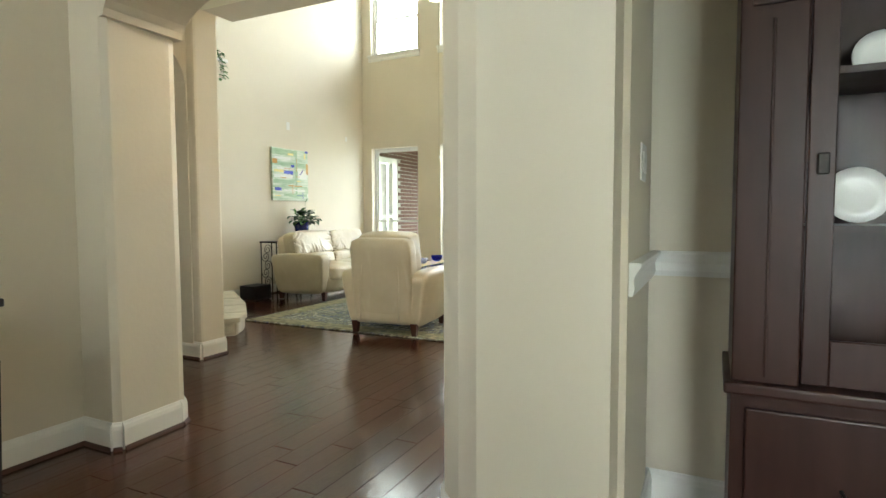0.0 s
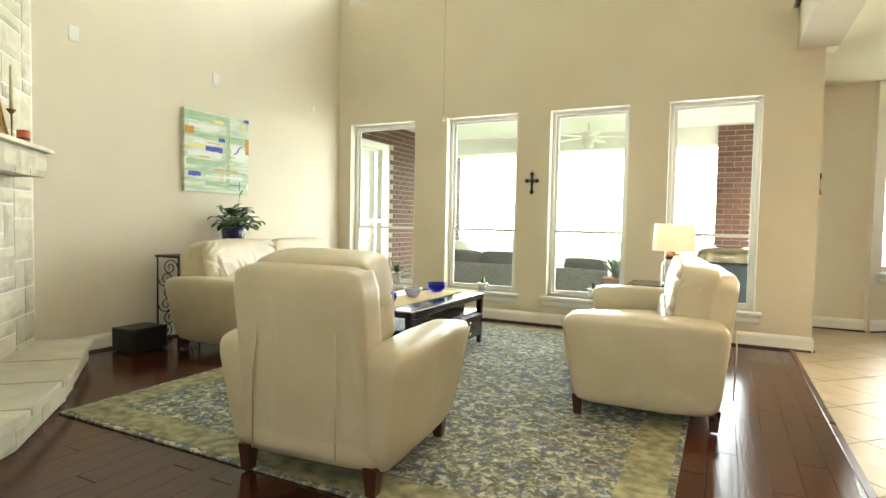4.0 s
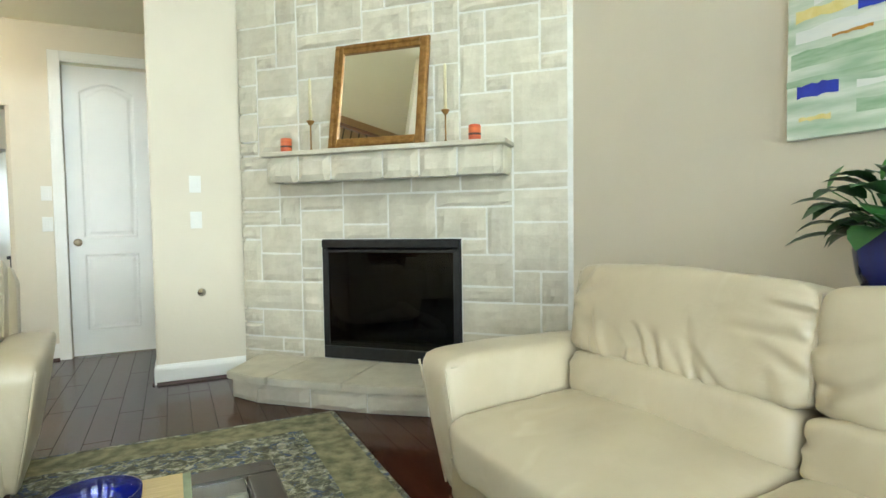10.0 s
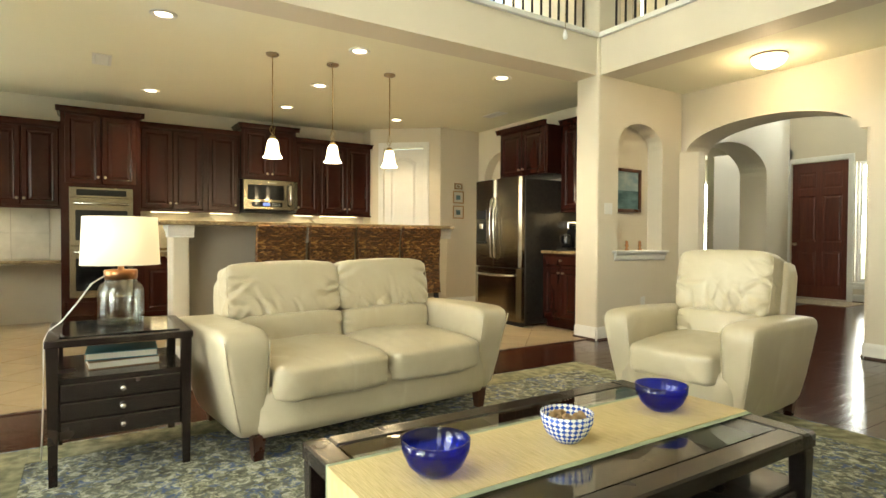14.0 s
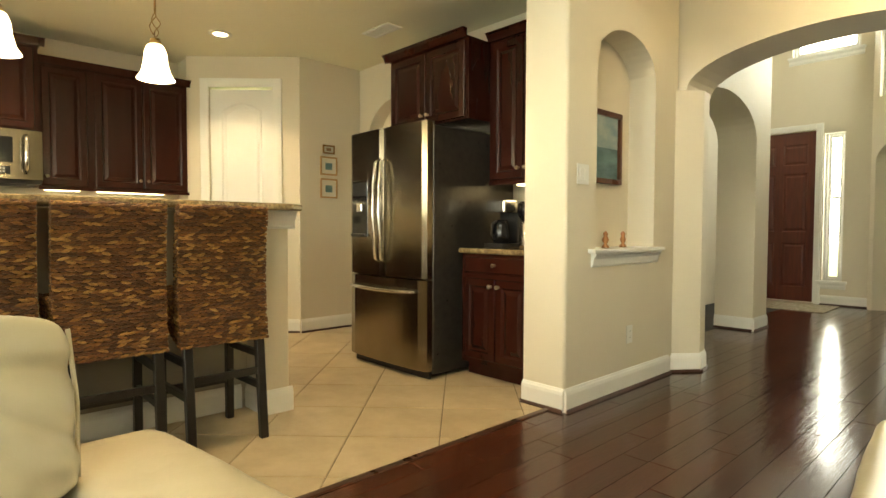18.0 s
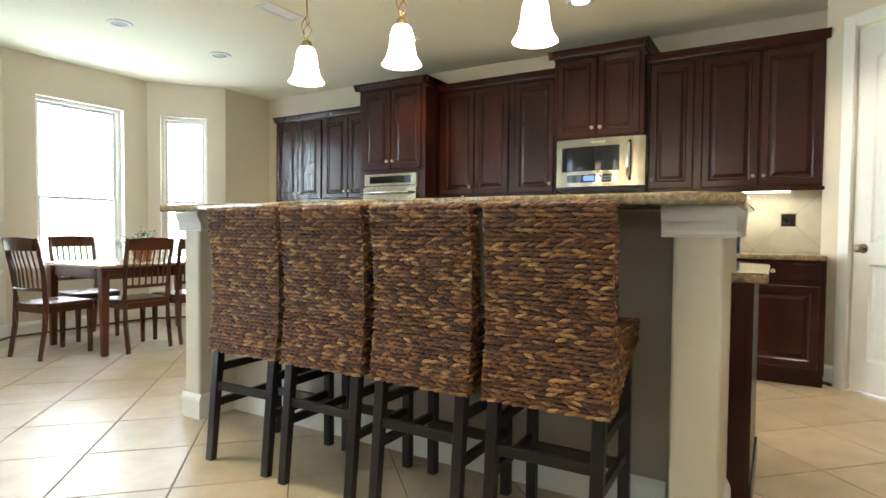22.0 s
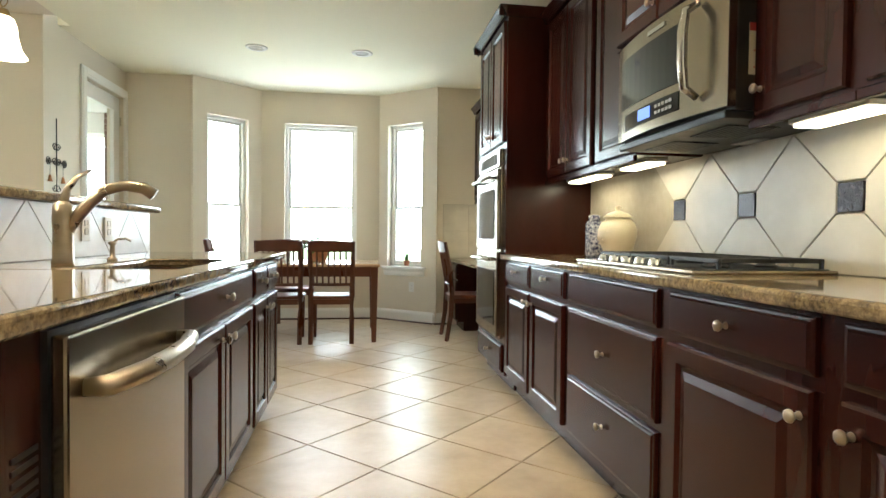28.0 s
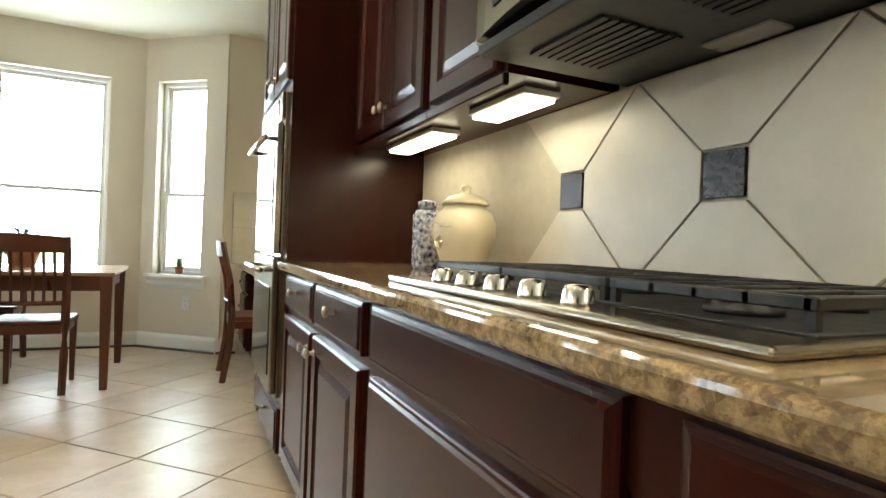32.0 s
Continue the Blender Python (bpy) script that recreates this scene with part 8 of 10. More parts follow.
def door_panel(x0, x1, z0, z1, bow=0.02, whole=(0.0, 0.92)):
    n = 12
    c, hw = (whole[0] + whole[1]) / 2, (whole[1] - whole[0]) / 2
    pts = [(x1, 0.062), (x0, 0.062)]
    for i in range(n + 1):
        x = x0 + (x1 - x0) * i / n
        e = min(x - x0, x1 - x)
        pts.append((x, -bow * (1 - ((x - c) / hw) ** 2) + 0.014 * max(0, 1 - e / 0.012) ** 2))
    return prism(bmesh.new(), pts, z0, z1, "z")


for x0, x1, nm in ((0.002, 0.457, "left"), (0.463, 0.918, "right")):
    dr = part("door", door_panel(x0, x1, 0.70, 1.785), STEEL, fr)
    hx_ = 0.425 if nm == "left" else 0.495
    bm = tube(bmesh.new(), [(hx_, -0.015, 0.80), (hx_, -0.060, 0.83), (hx_, -0.078, 1.0), (hx_, -0.084, 1.18), (hx_, -0.078, 1.36), (hx_, -0.060, 1.53), (hx_, -0.015, 1.56)], [0.011, 0.013, 0.014, 0.014, 0.014, 0.013, 0.011], 12)
    part("handle", bm, STEELH, dr, "curved bright steel handle", True)
    if nm == "left":
        bm = B(0.06, 0.27, -0.0185, -0.004, 0.98, 1.42, 0.004)
        dp = part("dispenser", bm, BLACKG, dr, "black water and ice dispenser")
        part("dispenser_panel", B(0.075, 0.255, -0.0215, -0.0187, 1.30, 1.40, 0.002), BLACKP, dp)
        part("dispenser_lip", B(0.075, 0.255, -0.045, -0.0187, 0.99, 1.01, 0.004), BLACKP, dr)
        part("dispenser_chute", B(0.13, 0.20, -0.030, -0.0187, 1.18, 1.24, 0.006), STEELH, dr)
fz = part("freezer_drawer", door_panel(0.002, 0.918, 0.06, 0.69), STEEL, fr)
part("handle", tube(bmesh.new(), [(0.08, -0.012, 0.61), (0.10, -0.055, 0.61), (0.28, -0.075, 0.605), (0.46, -0.08, 0.602), (0.64, -0.075, 0.605), (0.82, -0.055, 0.61), (0.84, -0.012, 0.61)], [0.010, 0.012, 0.013, 0.013, 0.013, 0.012, 0.010], 12), STEELH, fz, "curved bright steel handle", True)
part("hinge_cap", B(0.02, 0.12, 0.02, 0.10, 1.766, 1.795, 0.004), FSIDE, fr)
part("hinge_cap", B(0.80, 0.90, 0.02, 0.10, 1.766, 1.795, 0.004), FSIDE, fr)
part("toe_grille", B(0.02, 0.90, 0.05, 0.069, 0.0, 0.055), BLACKP, fr)
part("badge", B(0.10, 0.16, -0.012, -0.009, 1.70, 1.712), STEELH, fr)
# coffee corner
cabinet("base_cabinet", "dark cherry base cabinet with two doors beside the refrigerator", pose(1.645, 3.50, 0, 0, 0, 180), 0.65, 0.63, 0, 0.874,
        [(0.03, 0.322, 0.135, 0.705, [(0.292, 0.655)]), (0.330, 0.62, 0.135, 0.705, [(0.36, 0.655)])], [(0.03, 0.62, 0.735, 0.862, [(0.325, 0.80)])], toe=0.10)
worktop("coffee_countertop", [(0.985, 2.865), (1.65, 2.865), (1.65, 3.535), (0.985, 3.535)], 0.876, 0.914, "brown granite worktop beside the refrigerator")
cabinet("wall_cabinet", "dark cherry cabinet above the refrigerator with two doors", pose(2.56, 3.44, 0, 0, 0, 180), 0.91, 0.575, 1.85, 2.43,
        [(0.03, 0.451, 1.862, 2.415, [(0.42, 1.93)]), (0.459, 0.88, 1.862, 2.415, [(0.49, 1.93)])], crown=0.06, crown_sides=(1, 0))
cabinet("wall_cabinet", "dark cherry wall cabinet above the coffee maker", pose(1.645, 3.215, 0, 0, 0, 180), 0.65, 0.35, 1.40, 2.43,
        [(0.03, 0.322, 1.412, 2.415, [(0.292, 1.485)]), (0.330, 0.62, 1.412, 2.415, [(0.36, 1.485)])], crown=0.06, crown_sides=(0, 0), rail=True)
cm = thing("coffee_maker", "black and steel coffee maker with a glass carafe", "coffee maker", at=pose(1.46, 3.24, 0.9145, 0, 0, 180))
part("base", B(-0.09, 0.09, -0.14, 0.12, 0, 0.03, 0.006, 2), BLACKP, cm)
part("tower", B(-0.085, 0.085, 0.03, 0.12, 0.03, 0.34, 0.01, 2), BLACKP, cm)
part("brew_head", B(-0.085, 0.085, -0.12, 0.03, 0.25, 0.34, 0.012, 2), STEELH, cm, "brushed steel brewing head")
part("carafe", L([(0, 0.032), (0.055, 0.032), (0.07, 0.08), (0.06, 0.16), (0.045, 0.20), (0.042, 0.20), (0.056, 0.16), (0.065, 0.08), (0.05, 0.037), (0, 0.037)], 24, pose(0, -0.055, 0)), BLACKG, cm, "dark glass carafe", True)
part("carafe_handle", tube(bmesh.new(), [(0, -0.10, 0.19), (0, -0.15, 0.17), (0, -0.155, 0.10), (0, -0.12, 0.06)], 0.009, 8), BLACKP, cm, smooth=True)
gr = thing("coffee_grinder", "steel coffee grinder with a dark bean hopper", "coffee grinder", at=pose(1.27, 3.22, 0.9145))
part("base", L([(0, 0), (0.065, 0), (0.07, 0.02), (0.062, 0.17), (0.05, 0.19), (0, 0.19)], 24), STEELH, gr, "brushed steel base", True)
part("hopper", L([(0, 0.192), (0.05, 0.192), (0.075, 0.23), (0.078, 0.31), (0.06, 0.325), (0, 0.33)], 24), BLACKG, gr, "dark bean hopper", True)
tk = thing("tile_splashback", "travertine tiles behind the coffee maker", "tile splashback")
part("tile_bed", B(0.985, 1.655, 2.8625, 2.866, 0.916, 1.398), GROUTL, tk)
for i in range(2):
    for j in range(2):
        part("tile", B(0.99 + i * 0.333, 1.318 + i * 0.333, 2.866, 2.872, 0.92 + j * 0.24, 1.155 + j * 0.24, 0.002), BTILE, tk)


# lamps
def pendant(x, y, zb=1.785):
    p = thing("pendant_lamp", "pendant lamp with a lit white bell shade and twisted brass cage", "pendant lamp", "pendants over the island", pose(x, y, 0))
    part("canopy", L([(0, ZC), (0.06, ZC), (0.06, ZC - 0.012), (0.045, ZC - 0.024), (0.008, ZC - 0.03), (0, ZC - 0.03)], 24), NICKEL, p, smooth=True)
    part("rod", tube(bmesh.new(), [(0, 0, ZC - 0.025), (0, 0, zb + 0.32)], 0.0055, 8), BRASS, p, smooth=True)
    bm = bmesh.new()
    for k in range(3):
        pts = []
        for i in range(15):
            t = i / 14
            a = k * 2.094 + t * 3.6
            r = 0.005 + 0.020 * math.sin(math.pi * t)
            pts.append((r * math.cos(a), r * math.sin(a), zb + 0.21 + 0.11 * t))
        tube(bm, pts, 0.0028, 5)
    part("twisted_cage", bm, BRASS, p, "twisted brass cage", True)
    part("socket", L([(0, zb + 0.20), (0.022, zb + 0.20), (0.030, zb + 0.175), (0.030, zb + 0.165), (0, zb + 0.165)], 18), BRASS, p, smooth=True)
    part("bell_shade", L([(0.026, zb + 0.172), (0.040, zb + 0.162), (0.051, zb + 0.13), (0.056, zb + 0.08), (0.067, zb + 0.033), (0.088, zb), (0.085, zb), (0.064, zb + 0.035), (0.053, zb + 0.08), (0.048, zb + 0.128), (0.036, zb + 0.158), (0.026, zb + 0.166)], 32), LAMPLIT, p, "lit white bell glass", True)
    point_light(x, y, zb - 0.05, PENDW, radius=0.05)


for x, y in ((1.83, 5.48), (1.83, 6.10), (1.84, 6.68)):
    pendant(x, y)


def can(x, y, lit=True):
    c = thing("recessed_light", "lit recessed ceiling light with a white trim" if lit else "unlit recessed ceiling light with a pale trim ring", "recessed light", "recessed ceiling lights", pose(x, y, ZC))
    part("trim_ring", L([(0.062, 0.0), (0.098, 0.0), (0.098, -0.004), (0.088, -0.010), (0.066, -0.008), (0.062, -0.002)], 32), PLASTW if lit else TRIM, c, smooth=True)
    part("lamp", L([(0, -0.003), (0.06, -0.003), (0.062, -0.001)], 24), CANLIT if lit else CANOFF, c, "glowing lamp" if lit else "dark lamp glass", True)
    if lit:
        down_light(x, y, ZC - 0.02, CANW)


for x, y in ((1.38, 7.63), (1.33, 6.04), (3.91, 7.5), (2.63, 5.94), (3.85, 5.94), (1.28, 4.44), (3.74, 4.4)):
    can(x, y)
for x, y in ((2.42, 9.35), (3.38, 9.34)):
    can(x, y, False)


def vent(x, y, yaw, w=0.36, d=0.16):
    v = thing("ceiling_vent", "white slatted ceiling air vent", "vent", at=pose(x, y, ZC, 0, 0, yaw))
    bm = bmesh.new()
    for q in ((-w / 2, w / 2, -d / 2, -d / 2 + 0.025), (-w / 2, w / 2, d / 2 - 0.025, d / 2), (-w / 2, -w / 2 + 0.025, -d / 2 + 0.0255, d / 2 - 0.0255), (w / 2 - 0.025, w / 2, -d / 2 + 0.0255, d / 2 - 0.0255)):
        box(bm, *q, -0.010, 0.0, 0.002)
    part("frame", bm, PLASTW, v)
    part("backing", B(-w / 2 + 0.02, w / 2 - 0.02, -d / 2 + 0.02, d / 2 - 0.02, -0.002, 0.0), BLACKM, v)
    for i in range(14):
        x_ = -w / 2 + 0.04 + i * (w - 0.08) / 13
        part("slat", B(-0.007, 0.007, -d / 2 + 0.026, d / 2 - 0.026, -0.0015, 0.0, m=pose(x_, 0, -0.004, 0, 35, 0)), PLASTW, v)


vent(2.9, 8.0, 0)
vent(2.69, 3.44, 0)


def under_light(y0, y1, x=4.74, z=1.37):
    u = thing("under_cabinet_light", "lit under-cabinet light tube", "light", "under-cabinet lights")
    part("housing", B(x - 0.055, x + 0.055, y0, y1, z + 0.012, z + 0.0285, 0.003), PLASTW, u)
    part("tube", B(x - 0.045, x + 0.045, y0 + 0.01, y1 - 0.01, z, z + 0.0118, 0.005, 2), UCLIT, u, "glowing diffuser")
    strip_light(x, (y0 + y1) / 2, z - 0.006, y1 - y0, 0.09, UCW * (y1 - y0))


for y0, y1 in ((4.58, 5.16), (5.28, 5.56), (6.42, 6.72), (6.98, 7.44)):
    under_light(y0, y1)
strip_light(1.30, 3.05, 1.36, 0.09, 0.35, UCW * 0.3)
u = thing("under_cabinet_light", "lit under-cabinet light tube above the coffee maker", "light", "under-cabinet lights")
part("tube", B(1.12, 1.48, 3.0, 3.1, 1.372, 1.39, 0.004), UCLIT, u)


# canisters and jars
def rooster_jar(x, y, s=1.0):
    j = thing("canister", "dark blue ceramic canister with a bird-shaped lid", "canister", "blue canisters", pose(x, y, 0.9145))
    part("body", L([(0, 0), (0.052 * s, 0), (0.056 * s, 0.01), (0.056 * s, 0.125 * s), (0.050 * s, 0.14 * s), (0, 0.14 * s)], 28), BLUEC, j, smooth=True)
    part("lid", L([(0, 0.141 * s), (0.052 * s, 0.141 * s), (0.050 * s, 0.152 * s), (0.02 * s, 0.165 * s), (0, 0.166 * s)], 28), BLUEC, j, smooth=True)
    bm = cushion(0.05 * s, 0.028 * s, 0.03 * s, 5, 2.5, m=pose(0, 0, 0.185 * s, 0, -20, 60))
    cushion(0.018 * s, 0.018 * s, 0.022 * s, 4, 2.3, bm=bm, m=pose(0.012 * s, 0.02 * s, 0.208 * s))
    cushion(0.03 * s, 0.010 * s, 0.035 * s, 4, 2.3, bm=bm, m=pose(-0.012 * s, -0.022 * s, 0.205 * s, 0, 30, 60))
    part("knob", bm, BLUEC, j, "bird-shaped knob", True)
    part("label_plate", cushion(0.004, 0.05 * s, 0.06 * s, 5, 3, m=pose(-0.056 * s, 0, 0.07 * s)), BLACKP, j, "oval dark label", True)


rooster_jar(4.80, 5.12, 1.08)
rooster_jar(4.78, 4.97, 1.0)
j = thing("lidded_jar", "cream ceramic jar with a grape relief and lid", "jar", at=pose(4.77, 6.88, 0.9145))
part("body", L([(0, 0), (0.062, 0), (0.066, 0.012), (0.085, 0.06), (0.102, 0.12), (0.102, 0.16), (0.088, 0.195), (0.066, 0.21), (0.066, 0.218), (0, 0.218)], 36), CREAMC, j, smooth=True)
part("lid", L([(0, 0.2185), (0.076, 0.2185), (0.078, 0.226), (0.055, 0.245), (0.02, 0.256), (0.012, 0.262), (0.019, 0.274), (0.012, 0.284), (0, 0.286)], 32), CREAMC, j, smooth=True)
bm = bmesh.new()
rr = random.Random(3)
for k, (a0, z0_) in enumerate(((3.3, 0.115), (2.5, 0.14))):
    for q in range(11):
        a = a0 + rr.uniform(-0.16, 0.16)
        zz = z0_ - rr.uniform(0, 0.04)
        cushion(0.015, 0.015, 0.015, 3, 2, bm=bm, m=pose(0.101 * math.cos(a), 0.101 * math.sin(a), zz))
for i in range(7):
    a = 2.1 + 0.26 * i
    leaf_blade(bm, (0.101 * math.cos(a), 0.101 * math.sin(a), 0.148 + 0.008 * math.sin(i * 2)), a + 1.57, 0.2, 0.032, 0.022, 0.4, 0.1, 3)
part("grape_relief", bm, CREAMC, j, "raised grape and vine relief", True)
j = thing("tall_canister", "tall blue speckled ceramic canister beside the cream jar", "canister", at=pose(4.735, 7.11, 0.9145))
part("body", L([(0, 0), (0.045, 0), (0.05, 0.01), (0.05, 0.19), (0.038, 0.21), (0, 0.21)], 24), SPECK, j, smooth=True)
part("lid", L([(0, 0.2105), (0.032, 0.2105), (0.034, 0.24), (0.01, 0.247), (0, 0.247)], 20), SPECK, j, smooth=True)


# dining set
def dining_chair(m, label="mahogany dining chair with a slatted back"):
    c = thing("dining_chair", label, "chair", "chairs of the breakfast table", m)
    w, d, sz = 0.43, 0.42, 0.455
    bm = cushion(w, d, 0.035, 10, 9, 0.0, m=pose(0, 0, sz - 0.018))
    part("seat", shape(bm, lambda q: (q.x * (1.0 - 0.06 * (q.y > 0.1)), q.y, q.z - 0.006 * math.cos(q.x * 6) * (1 if q.z > sz - 0.018 else 0))), OAK if False else CHAIRW, c, smooth=True)
    for k in (-1, 1):
        pts = [(k * 0.19, 0.245, 0.0), (k * 0.19, 0.205, 0.25), (k * 0.19, 0.195, 0.46), (k * 0.195, 0.215, 0.70), (k * 0.20, 0.27, 0.97)]
        bm = tube(bmesh.new(), pts, [0.021, 0.023, 0.024, 0.022, 0.018], 4)
        part("back_post", bm, CHAIRW, c)
        part("leg", shape(B(-0.02, 0.02, -0.02, 0.02, 0, sz - 0.03, 0.003), lambda q, k=k: (q.x * (0.7 + 0.3 * q.z / 0.4) + k * 0.18, q.y * (0.7 + 0.3 * q.z / 0.4) - 0.17, q.z)), CHAIRW, c)
        part("side_rail", B(k * 0.18 - 0.01, k * 0.18 + 0.01, -0.15, 0.18, sz - 0.085, sz - 0.035), CHAIRW, c)
    part("front_rail", B(-0.16, 0.16, -0.18, -0.16, sz - 0.085, sz - 0.035), CHAIRW, c)
    part("rear_rail", B(-0.17, 0.17, 0.185, 0.205, sz - 0.085, sz - 0.035), CHAIRW, c)
    bm = bmesh.new()
    n = 10
    vs = []
    for i in range(n + 1):
        u = -1 + 2 * i / n
        cur = 0.025 * (1 - u * u)
        vs.append([bm.verts.new((u * 0.205, 0.245 + cur + a, z)) for a, z in ((0, 0.87), (0.022, 0.87), (0.035, 0.965 + 0.012 * (1 - u * u)), (0.013, 0.965 + 0.012 * (1 - u * u)))])
    for p, q in zip(vs, vs[1:]):
        for k in range(4):
            bm.faces.new((p[k], p[(k + 1) % 4], q[(k + 1) % 4], q[k]))
    bm.faces.new(vs[0][::-1])
    bm.faces.new(vs[-1])
    bmesh.ops.recalc_face_normals(bm, faces=bm.faces[:])
    part("crest_rail", bm, CHAIRW, c)
    bm = tube(bmesh.new(), [(-0.19, 0.205, 0.56), (0, 0.225, 0.56), (0.19, 0.205, 0.56)], 0.014, 4)
    part("lower_rail", bm, CHAIRW, c)
    for i in range(6):
        u = -0.135 + 0.054 * i
        cur = 0.022 * (1 - (u / 0.2) ** 2)
        part("slat", tube(bmesh.new(), [(u, 0.207 + cur * 0.8, 0.565), (u, 0.218 + cur, 0.72), (u, 0.258 + cur, 0.88)], 0.0085, 4), CHAIRW, c)
    return c


TX0, TX1, TY0, TY1 = 2.24, 3.56, 9.34, 10.28
tb = thing("dining_table", "mahogany breakfast table with a pale glossy wooden top", "table", at=pose((TX0 + TX1) / 2, (TY0 + TY1) / 2, 0))
tw_, td_ = (TX1 - TX0) / 2, (TY1 - TY0) / 2
part("tabletop", B(-tw_, tw_, -td_, td_, 0.725, 0.752, 0.006, 2), OAK, tb, "pale oak top")
bm = bmesh.new()
for q in ((-tw_ + 0.06, tw_ - 0.06, -td_ + 0.05, -td_ + 0.072), (-tw_ + 0.06, tw_ - 0.06, td_ - 0.072, td_ - 0.05), (-tw_ + 0.05, -tw_ + 0.072, -td_ + 0.075, td_ - 0.075), (tw_ - 0.072, tw_ - 0.05, -td_ + 0.075, td_ - 0.075)):
    part("apron", B(*q, 0.63, 0.724), CHAIRW, tb)
bm.free()
for sx in (-1, 1):
    for sy in (-1, 1):
        part("leg", shape(B(-0.035, 0.035, -0.035, 0.035, 0, 0.724, 0.004), lambda q, sx=sx, sy=sy: (q.x * (0.62 + 0.38 * min(1, q.z / 0.6)) + sx * (tw_ - 0.05), q.y * (0.62 + 0.38 * min(1, q.z / 0.6)) + sy * (td_ - 0.05), q.z)), CHAIRW, tb)
dining_chair(pose(2.63, 9.55, 0, 0, 0, 180), "mahogany dining chair with a slatted back pulled to the table")
dining_chair(pose(3.11, 9.55, 0, 0, 0, 180), "mahogany dining chair with a slatted back pulled to the table")
dining_chair(pose(2.14, 9.85, 0, 0, 0, 98), "mahogany dining chair at the end of the table")
dining_chair(pose(2.65, 10.36, 0, 0, 0, 2), "mahogany dining chair with its back to the bay window")
fw_ = thing("flower_arrangement", "leafy potted flowers on the breakfast table", "plant", at=pose(2.95, 9.95, 0.7525))
part("pot", L(pot_profile(0.07, 0.10, 0.12), 24), TERRA, fw_, smooth=True)
bm, bf, bs = bmesh.new(), bmesh.new(), bmesh.new()
rr = random.Random(17)
for i in range(110):
    a, r = rr.uniform(0, 6.28), rr.uniform(0.0, 0.2)
    leaf_blade(bm, (r * math.cos(a), r * math.sin(a), 0.11 + rr.uniform(0, 0.13) * (1 - r * 2)), a, rr.uniform(-0.2, 0.9), rr.uniform(0.05, 0.09), rr.uniform(0.025, 0.045), rr.uniform(0.4, 1.2), seg=4)
for i in range(14):
    a, r = rr.uniform(0, 6.28), rr.uniform(0.02, 0.2)
    p = (r * math.cos(a), r * math.sin(a), 0.22 + rr.uniform(0, 0.10))
    tube(bs, [(0, 0, 0.1), (p[0] * 0.6, p[1] * 0.6, 0.17), p], 0.0016, 4)
    for k in range(5):
        leaf_blade(bf, p, k * 1.257, 0.5, 0.022, 0.016, 0.6, seg=3)
part("leaves", bm, LEAFL, fw_, smooth=True)
part("stem", bs, LEAFD, fw_)
part("flower", bf, simple("dark_red_petal", (0.25, 0.01, 0.02), (0.38, 0.03, 0.04), 0.6), fw_, "dark red blossom", True)

# desk beyond the oven
cabinet("desk_cabinet", "dark cherry desk drawer cabinet", east(10.385, 4.42), 0.46, XC - 4.422, 0, 0.735, [], [(0.03, 0.43, 0.56, 0.72, [(0.23, 0.64)]), (0.03, 0.43, 0.34, 0.54, [(0.23, 0.44)]), (0.03, 0.43, 0.12, 0.32, [(0.23, 0.22)])], toe=0.10)
worktop("desk_countertop", [(4.39, 8.385), (XC - 0.002, 8.385), (XC - 0.002, 10.392), (4.39, 10.392)], 0.737, 0.775, "brown granite desk top beyond the ovens")
for y0, y1 in ((8.385, 9.145), (9.145, 9.905)):
    w = y1 - y0
    upper(y0, y1, [(0.02, w / 2 - 0.004, 1), (w / 2 + 0.004, w - 0.02, -1)], "dark cherry wall cabinet above the desk with two doors", z0=1.40, z1=2.33, sides=(0, 0))
ds = thing("tile_splashback", "travertine tiles above the desk", "tile splashback")
part("tile_bed", B(XC - 0.008, XC - 0.003, 8.51, 10.39, 0.778, 1.398), GROUTL, ds)
for i in range(5):
    for j_ in range(2):
        part("tile", B(XC - 0.016, XC - 0.008, 8.515 + i * 0.373, 8.882 + i * 0.373, 0.782 + j_ * 0.308, 1.086 + j_ * 0.308, 0.002), BTILE, ds)
part("tile_bed", B(4.32, XC - 0.02, 10.392, 10.3985, 0.778, 1.398), GROUTL, ds)
for i in range(2):
    for j_ in range(2):
        part("tile", B(4.325 + i * 0.297, 4.617 + i * 0.297, 10.384, 10.392, 0.782 + j_ * 0.308, 1.086 + j_ * 0.308, 0.002), BTILE, ds)
strip_light(4.78, 9.6, 1.36, 1.0, 0.08, UCW * 0.7)
u = thing("under_cabinet_light", "lit under-cabinet light tube over the desk", "light", "under-cabinet lights")
part("tube", B(4.72, 4.82, 9.1, 10.1, 1.372, 1.395, 0.004), UCLIT, u)
dining_chair(pose(4.46, 9.55, 0, 0, 0, 90), "mahogany slatted chair at the desk")

